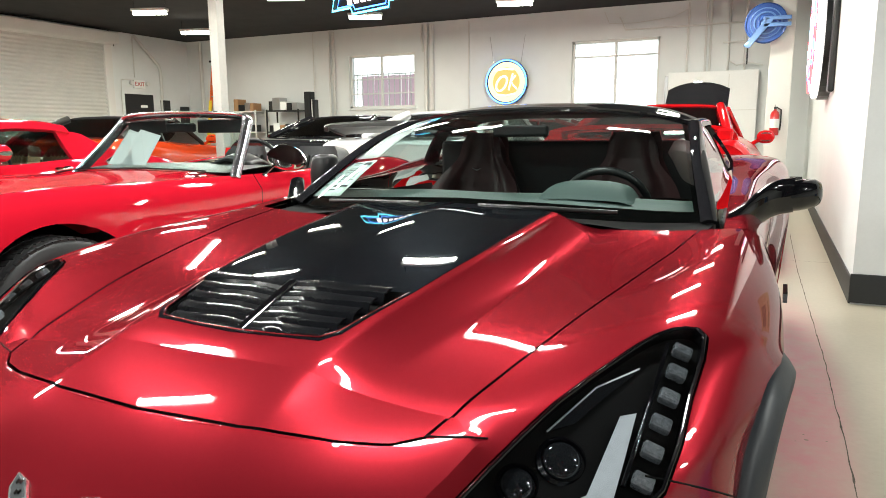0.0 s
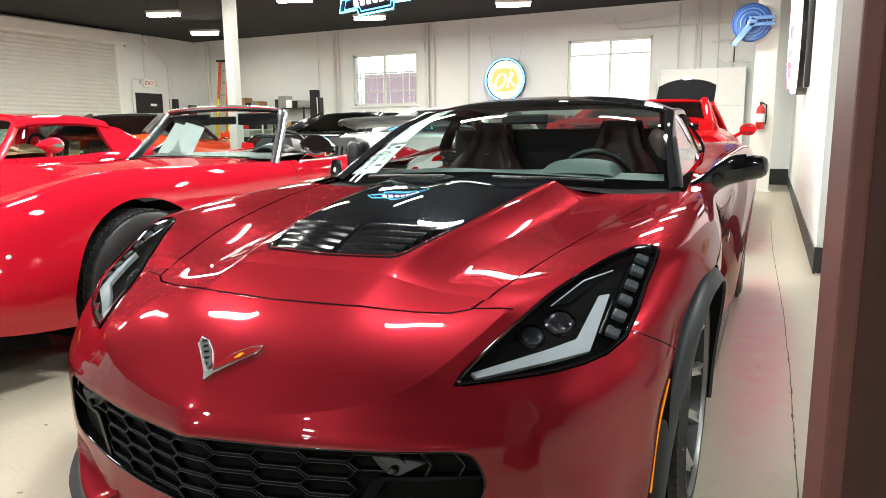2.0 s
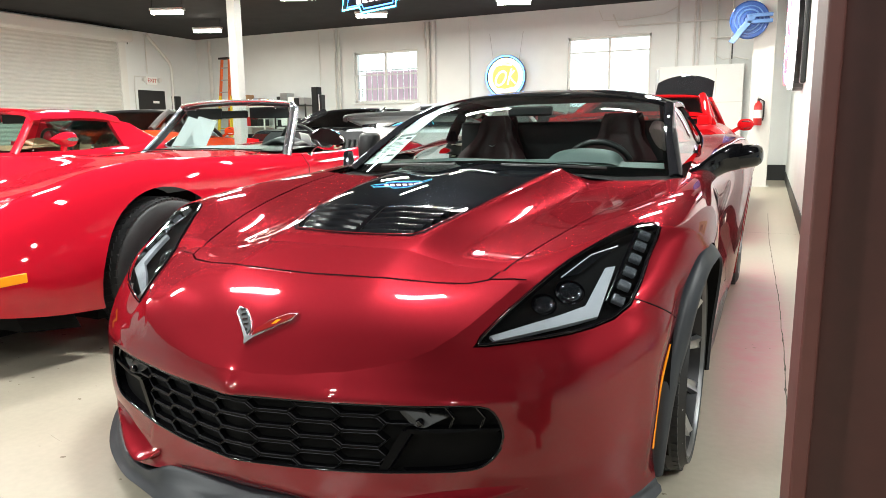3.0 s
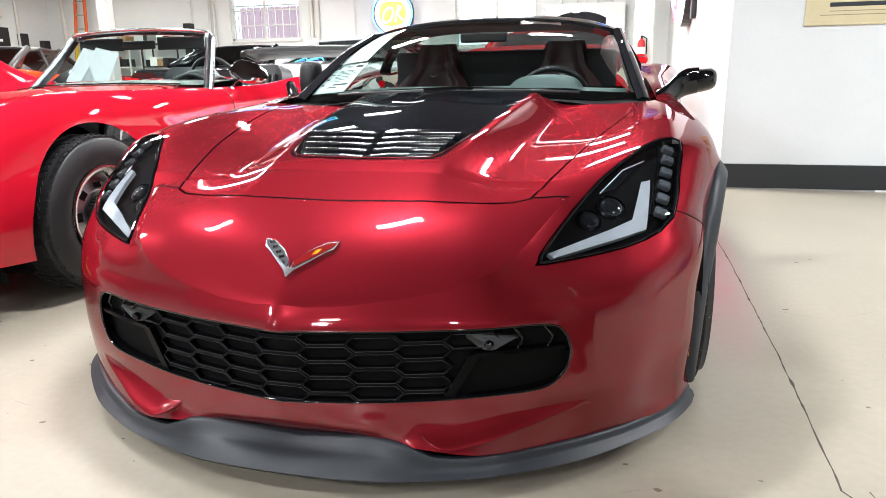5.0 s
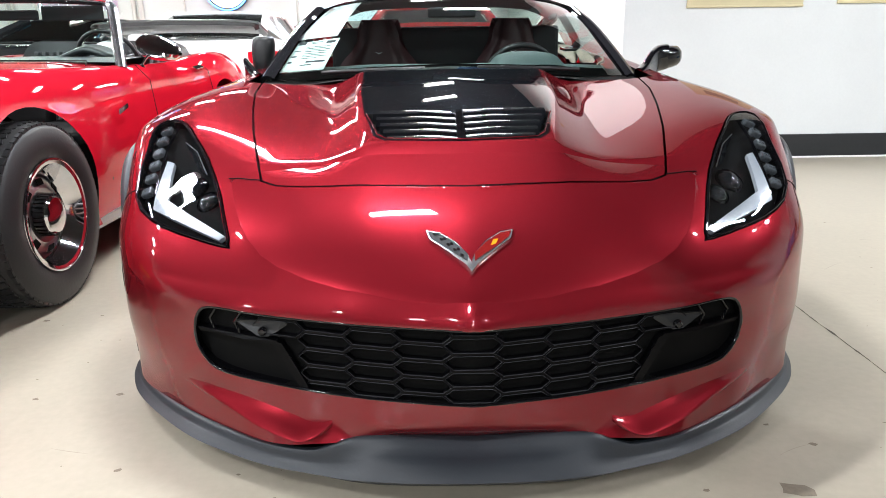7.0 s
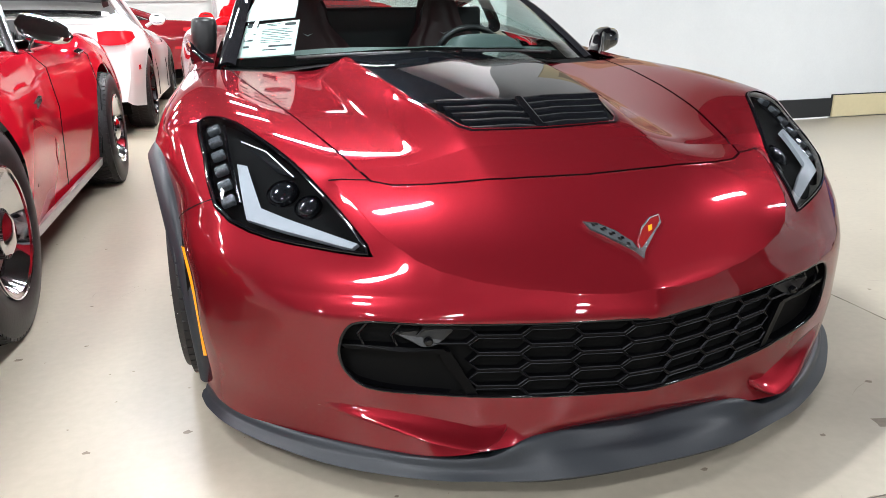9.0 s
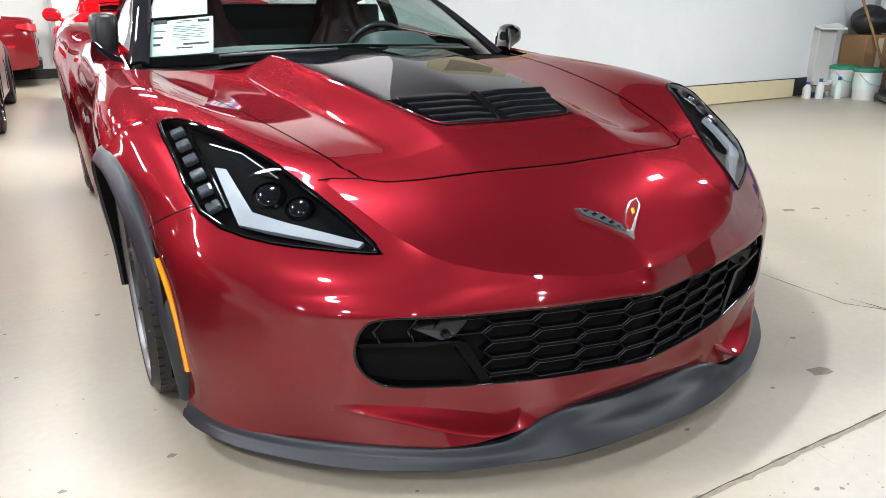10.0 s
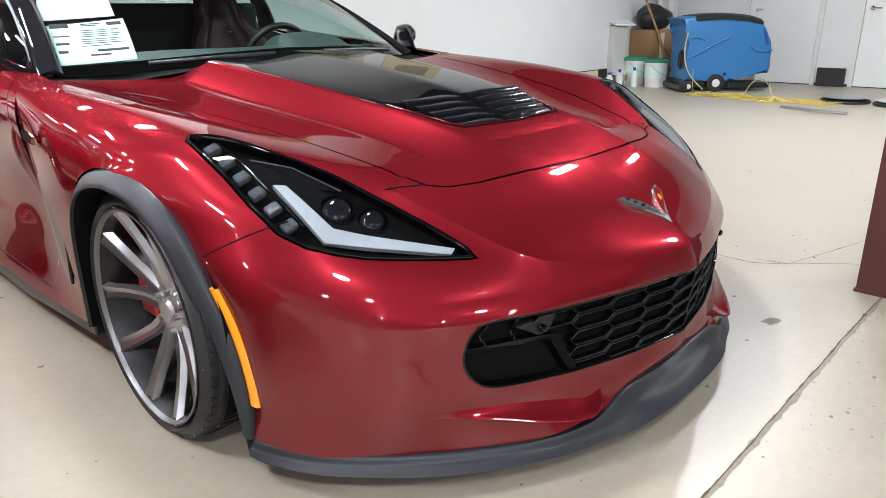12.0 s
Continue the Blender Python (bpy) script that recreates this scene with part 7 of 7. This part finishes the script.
# ---- cleaning corner ----
scrub = thing("floor_scrubber", "blue floor scrubbing machine with black lid and wheels", "machine", pose(7.29, 3.665, 0, 0, 0, -45))
side_line = [(-.13, .90), (-.02, .80), (0, .72), (-.03, .58), (-.01, .39), (0, .15), (.34, .13), (.57, .12), (.66, .19), (.72, .22), (1.07, .22), (1.09, .30), (1.08, .52), (1.05, .60), (.98, .77), (.91, .86), (.50, .90), (.08, .93)]
bm = bmesh.new()
add_prism(bm, [(x, -.29, z) for x, z in side_line], (0, .58, 0))
bmesh.ops.bevel(bm, geom=[e for e in bm.edges if abs(e.verts[0].co.y - e.verts[1].co.y) < .1], offset=.045, segments=4, affect="EDGES", profile=.5)
tank = part("tank", bm, BLUE_POLY, scrub, "blue moulded tank", smooth=True, sharp=28)
rows = [[(x, -w1, z), (x, -w1 * .94, z + .030), (x, 0, z + .040), (x, w1 * .94, z + .030), (x, w1, z)] for x, w1, z in ((.07, .22, .865), (.10, .27, .875), (.40, .287, .895), (.70, .285, .875), (.88, .27, .83), (.93, .20, .80))]
part("lid", thicken(sheet(rows, 3, 4), .03), BLACK_PLASTIC, scrub, "black hinged lid", smooth=True, sharp=50)
for pts in ([(.02, -.29, .665), (.10, -.297, .675), (.20, -.29, .640)], [(.02, -.29, .42), (.14, -.30, .48), (.36, -.302, .60), (.52, -.29, .665)], [(.80, -.29, .56), (.86, -.30, .51), (.95, -.302, .49), (1.07, -.29, .505)]):
    tube("moulded_rib", spline(pts, 6), .013, BLUE_POLY, tank, n=10)
prism("side_recess", [(.92, -.291, .78), (.98, -.291, .72), (1.02, -.291, .58), (.985, -.291, .57)], (0, -.003, 0), HOSE_BLUE, tank)
box("skirt", (.0, -.25, .05), (.66, .25, .15), SATIN_BLACK, scrub, bevel=.02)
box("deck", (.56, -.30, .04), (1.10, .30, .11), SATIN_BLACK, scrub, bevel=.02)
box("brush_motor", (.66, -.18, .10), (.96, .18, .22), STEEL, scrub, bevel=.03)
box("squeegee", (-.08, -.34, .02), (.02, .34, .09), SATIN_BLACK, scrub, bevel=.015)
for dx, r in ((.39, .11), (.04, .07)):
    for dy in (-.29, .29):
        w0 = lathe("wheel", [(0, -.025), (r * .5, -.03), (r, -.022), (r, .022), (r * .5, .03), (0, .025)], RUBBER, scrub, n=28, m=Matrix.Translation((dx, dy, r)) @ Matrix.Rotation(radians(90), 4, "Z"))
        lathe("wheel_hub", [(0, .034), (r * .42, .032), (r * .48, .028)], PIPE, w0, n=20, m=Matrix.Translation((dx, dy, r)) @ Matrix.Rotation(radians(-90), 4, "Z"))
tube("power_lead", spline([(-.02, -.30, .74), (-.050, -.32, .55), (-.03, -.33, .36), (.05, -.34, .20), (.20, -.38, .04)], 5), .008, CORD, scrub, "pale yellow power lead")
tube("drain_hose", [(-.05 + .015 * math.cos(a), -.20 + .08 * math.cos(a), .40 + .10 * math.sin(a)) for a in [2 * math.pi * k / 20 for k in range(20)]], .024, SATIN_BLACK, scrub, closed=True)
lathe("cap", [(0, .012), (.02, .01), (.022, -.01)], BLACK_PLASTIC, scrub, n=16, m=Matrix.Translation((.50, -.292, .22)) @ TURN)


def bucket(x, y, r, h, body_mat, lid_mat, label):
    b = thing("bucket", label, "bucket", pose(x, y, 0), "paint buckets")
    up = Matrix.Rotation(radians(-90), 4, "Y")
    lathe("pail", [(0, 0), (r * .88, 0), (r * .90, .01), (r, h - .03), (r, h)], body_mat, b, n=28, m=up)
    lathe("lid", [(r + .006, h - .035), (r + .010, h - .03), (r + .010, h + .006), (r - .01, h + .012), (r - .02, h + .004), (0, h + .004)], lid_mat, b, n=28, m=up)
    lathe("label_band", [(r * .955 + .002, h * .35), (r * .985 + .002, h * .75)], PAPER_MINT if lid_mat is GREEN_LID else SIGN_PRINT, b, n=28, m=up)
    tube("bail", [(-r - .01, 0, h - .06), (-r * .8, -r * .7, h - .16), (0, -r - .01, h - .20), (r * .8, -r * .7, h - .16), (r + .01, 0, h - .06)], .004, STEEL, b)
    return b


bucket(7.56, 4.44, .15, .37, METAL_WHITE, GREEN_LID, "white plastic bucket with a green lid")
bucket(7.47, 4.07, .15, .36, METAL_WHITE, GREEN_LID, "white plastic bucket with a green lid")
bucket(7.40, 4.56, .085, .19, METAL_WHITE, METAL_WHITE, "small white paint tin")
bucket(7.22, 4.50, .085, .19, HOSE_BLUE, METAL_WHITE, "small blue paint tin")
stack = thing("cardboard_box", "worn brown cardboard carton with a black bag on top", "box", pose(7.95, 4.42, 0, 0, 0, -15))
box("carton", (-.22, -.2, 0), (.22, .2, .74), CARD, stack, bevel=.01)
prism("tape", [(-.05, -.203, .2), (.03, -.203, .2), (.03, -.203, .7), (-.05, -.203, .7)], (0, -.003, 0), CREAM, stack)
bm = bmesh.new()
bmesh.ops.create_icosphere(bm, subdivisions=3, radius=.24, matrix=Matrix.Translation((7.95, 4.42, .90)) @ Matrix.Diagonal((1.1, 1, .72, 1)))
for v in bm.verts:
    v.co += .05 * noise.noise_vector(v.co * 6)
tagged(part("rubbish_bag", bm, BLACK_PLASTIC, smooth=True), "crumpled black rubbish bag on a carton", "bag")
wb = thing("waste_box", "tall pale grey metal box with papers on top", "box", pose(7.36, 4.62, 0, 0, 0, -8))
box("body", (-.15, -.05, 0), (.15, .06, .80), SHUTTER, wb, bevel=.01)
prism("paper_top", [(-.2, -.1, .81), (.22, -.12, .80), (.26, .06, .86), (-.12, .06, .84)], (0, 0, .02), PAPER, wb)
tagged(tube("broom_handle", [(7.92, 3.98, .02), (7.50, 4.62, 1.75)], .016, CARD), "wooden broom handle leaning on the wall", "broom")
tagged(box("white_board", (8.26, 4.46, 0), (8.40, 4.53, 1.9), METAL_WHITE, bevel=.006), "tall white plank leaning upright by the wall", "plank")

# yellow extension cord in loose loops
rng = random.Random(11)
ctrl = [(7.02, 3.34, .30), (6.98, 3.28, .02)]
for k in range(60):
    f = k / 59
    cx, cy = 6.90 - .10 * f + .10 * math.sin(9 * f), 3.15 - 1.45 * f
    way = 2.4 * k + rng.uniform(-.5, .5)
    r = rng.uniform(.14, .34)
    ctrl.append((cx + 1.1 * r * math.cos(way), cy + r * math.sin(way), .008 + .016 * rng.random()))
pts = [tuple(p) for p in spline(ctrl, 5)]
tagged(tube("extension_cord", pts, .0048, YELLOW, n=6), "yellow extension cord lying in loops on the floor", "cable")
tagged(box("cord_plug", (6.70, 2.22, .0), (6.80, 2.28, .045), YELLOW, bevel=.01), "yellow moulded cord socket on the floor", "plug")
for x, y, z in ((7.22, 1.62, 0), (7.18, 1.08, 0)):
    d = thing("pad_driver", "round black floor pad driver lying flat", "disc", pose(x, y, z), "floor pads")
    up = Matrix.Rotation(radians(-90), 4, "Y")
    lathe("pad", [(0, 0), (.25, 0), (.255, .015), (.25, .03), (0, .03)], BLACK_PLASTIC, d, n=40, m=up)
    lathe("plate", [(0, .032), (.10, .032), (.22, .045), (.235, .055), (.215, .06), (.10, .05), (0, .05)], STEEL if y > 1.3 else SHUTTER, d, n=40, m=up)
tagged(tube("wand", [(6.15, 1.95, .03), (6.0, 1.55, .03), (5.98, 1.28, .035)], .016, STEEL), "thin grey metal wand lying on the floor", "wand")

tagged(tube("cord_loop", spline([(6.86, 2.62, .01), (6.84, 2.55, .16), (6.84, 2.44, .24), (6.85, 2.34, .17), (6.86, 2.28, .05), (6.88, 2.12, .01), (6.92, 1.9, .01)], 6), .0055, CORD, n=6), "stiff pale cord standing up in a loop", "cable")
for x, y, r, h, m, lab in ((7.12, 4.42, .045, .24, METAL_WHITE, "white spray bottle on the floor"), (7.02, 4.52, .05, .20, METAL_WHITE, "white bottle with a blue cap on the floor"), (7.30, 4.30, .04, .26, PAPER_MINT, "pale plastic bottle beside the buckets")):
    b = thing("bottle", lab, "bottle", pose(x, y, 0), "cleaning bottles")
    up = Matrix.Rotation(radians(-90), 4, "Y")
    lathe("body", [(0, 0), (r, 0), (r, h * .62), (r * .45, h * .80), (r * .40, h * .86)], m, b, n=20, m=up)
    lathe("cap", [(r * .48, h * .84), (r * .5, h), (0, h)], HOSE_BLUE, b, n=16, m=up)
tagged(box("white_board", (8.44, 4.38, 0), (8.60, 4.46, 1.7), DOOR_PAINT, bevel=.006), "white board leaning upright by the wall", "plank")

# ---- floor joints, cracks and marks ----
def crack(name, pts, width, seed, label="dark crack in the epoxy floor", rough=1.0, material=None, z=.0012):
    """A ragged ribbon on the floor, with chips along it."""
    r = random.Random(seed)
    bm = bmesh.new()
    fine = []
    for (x0, y0), (x1, y1) in zip(pts, pts[1:]):
        n = max(2, int(math.hypot(x1 - x0, y1 - y0) / .025))
        for k in range(n):
            f = k / n
            fine.append((x0 + (x1 - x0) * f, y0 + (y1 - y0) * f))
    fine.append(pts[-1])
    left, right = [], []
    for i, (x, y) in enumerate(fine):
        a, b = fine[max(0, i - 1)], fine[min(len(fine) - 1, i + 1)]
        d = Vector((b[0] - a[0], b[1] - a[1], 0)).normalized()
        n = Vector((-d.y, d.x, 0))
        o = n * (.004 * rough * noise.noise((x * 9, y * 9, seed)))
        w1 = width * (.35 + .65 * abs(noise.noise((x * 14, y * 14, seed + 3)))) * (1 + (1.1 * rough if r.random() < .10 else 0))
        left.append(bm.verts.new(Vector((x, y, z)) + o + n * w1))
        right.append(bm.verts.new(Vector((x, y, z)) + o - n * w1))
    for i in range(len(fine) - 1):
        bm.faces.new((left[i], left[i + 1], right[i + 1], right[i]))
    ob = part(name, bm, material or CRACK)
    return tagged(ob, label, "crack", kind="structure")


crack("floor_crack", [(1.19, 8.0), (1.205, 5.8), (1.26, 3.4), (1.27, 2.3), (1.265, 1.0), (1.25, .40), (1.325, .285)], .0038, 1)
crack("floor_crack", [(1.31, .41), (1.33, .29), (1.50, .10), (1.8, -.6), (2.6, -1.8)], .0028, 2)
crack("floor_crack", [(1.325, .285), (2.4, -.02), (3.8, -.4)], .0025, 4, "thin crack in the epoxy floor", .5)
JOINT = [(-2.6, -.09), (-.29, -.083), (.28, -.083), (.776, -.084), (2.2, -.09)]
crack("floor_joint", [(x, y - .006) for x, y in JOINT], .0135, 13, "worn filler in a chipped saw-cut joint", .6, mat("joint_filler", (0.27, 0.235, 0.18), 0.75, grain=0.3, scale=70, bump=0.2), .0007)
crack("floor_joint", JOINT, .0036, 3, "chipped saw-cut joint in the epoxy floor")
crack("floor_joint", [(-13, 6.2), (1.45, 6.25)], .004, 5, "saw-cut joint in the epoxy floor", .3)
bm = bmesh.new()
rng = random.Random(3)
spots = [(.709, .131, .030), (2.2, 1.3, .03), (2.35, 1.25, .02), (.9, -.45, .03), (.62, -.55, .02)]
for k in range(330):
    spots.append((rng.uniform(-2.4, 3.5), rng.uniform(-1.2, 2.6), rng.choice((.0015, .002, .003, .003, .004, .006, .009))))
for k in range(420):
    x = rng.uniform(-.2, 2.4)
    spots.append((x, rng.uniform(-.75, -.10), rng.choice((.0012, .0015, .002, .002, .003, .004, .006))))
for x, y, r in spots:
    vs = []
    for k in range(9):
        a = 2 * math.pi * k / 9
        rr = r * rng.uniform(.5, 1.2)
        vs.append(bm.verts.new((x + rr * 1.4 * math.cos(a), y + rr * math.sin(a), .0010)))
    bm.faces.new(vs)
tagged(part("floor_marks", bm, SCUFF), "small dark chips and scuffs on the epoxy floor", "marks", kind="stuff")

# faint scuffs and drag marks of tyres and shoes
SCUFF_FAINT = mat("faint_scuff", (0.33, 0.29, 0.235), 0.45, grain=0.3, scale=60)
bm = bmesh.new()
rng = random.Random(21)
for k in range(110):
    x, y, a, ln = rng.uniform(-2.6, 3.4), rng.uniform(-1.3, 3.0), rng.uniform(0, math.pi), rng.uniform(.03, .20)
    bend, wd = rng.uniform(-.5, .5), rng.uniform(.0006, .0018)
    left, right = [], []
    for i in range(7):
        f = i / 6
        aa = a + bend * f
        px, py = x + ln * f * math.cos(aa), y + ln * f * math.sin(aa)
        w1 = wd * math.sin(math.pi * (.08 + .84 * f))
        left.append(bm.verts.new((px - w1 * math.sin(aa), py + w1 * math.cos(aa), .0008)))
        right.append(bm.verts.new((px + w1 * math.sin(aa), py - w1 * math.cos(aa), .0008)))
    for i in range(6):
        bm.faces.new((left[i], left[i + 1], right[i + 1], right[i]))
tagged(part("floor_scuffs", bm, SCUFF_FAINT), "faint scuffs on the beige floor", "scuff", kind="stuff")
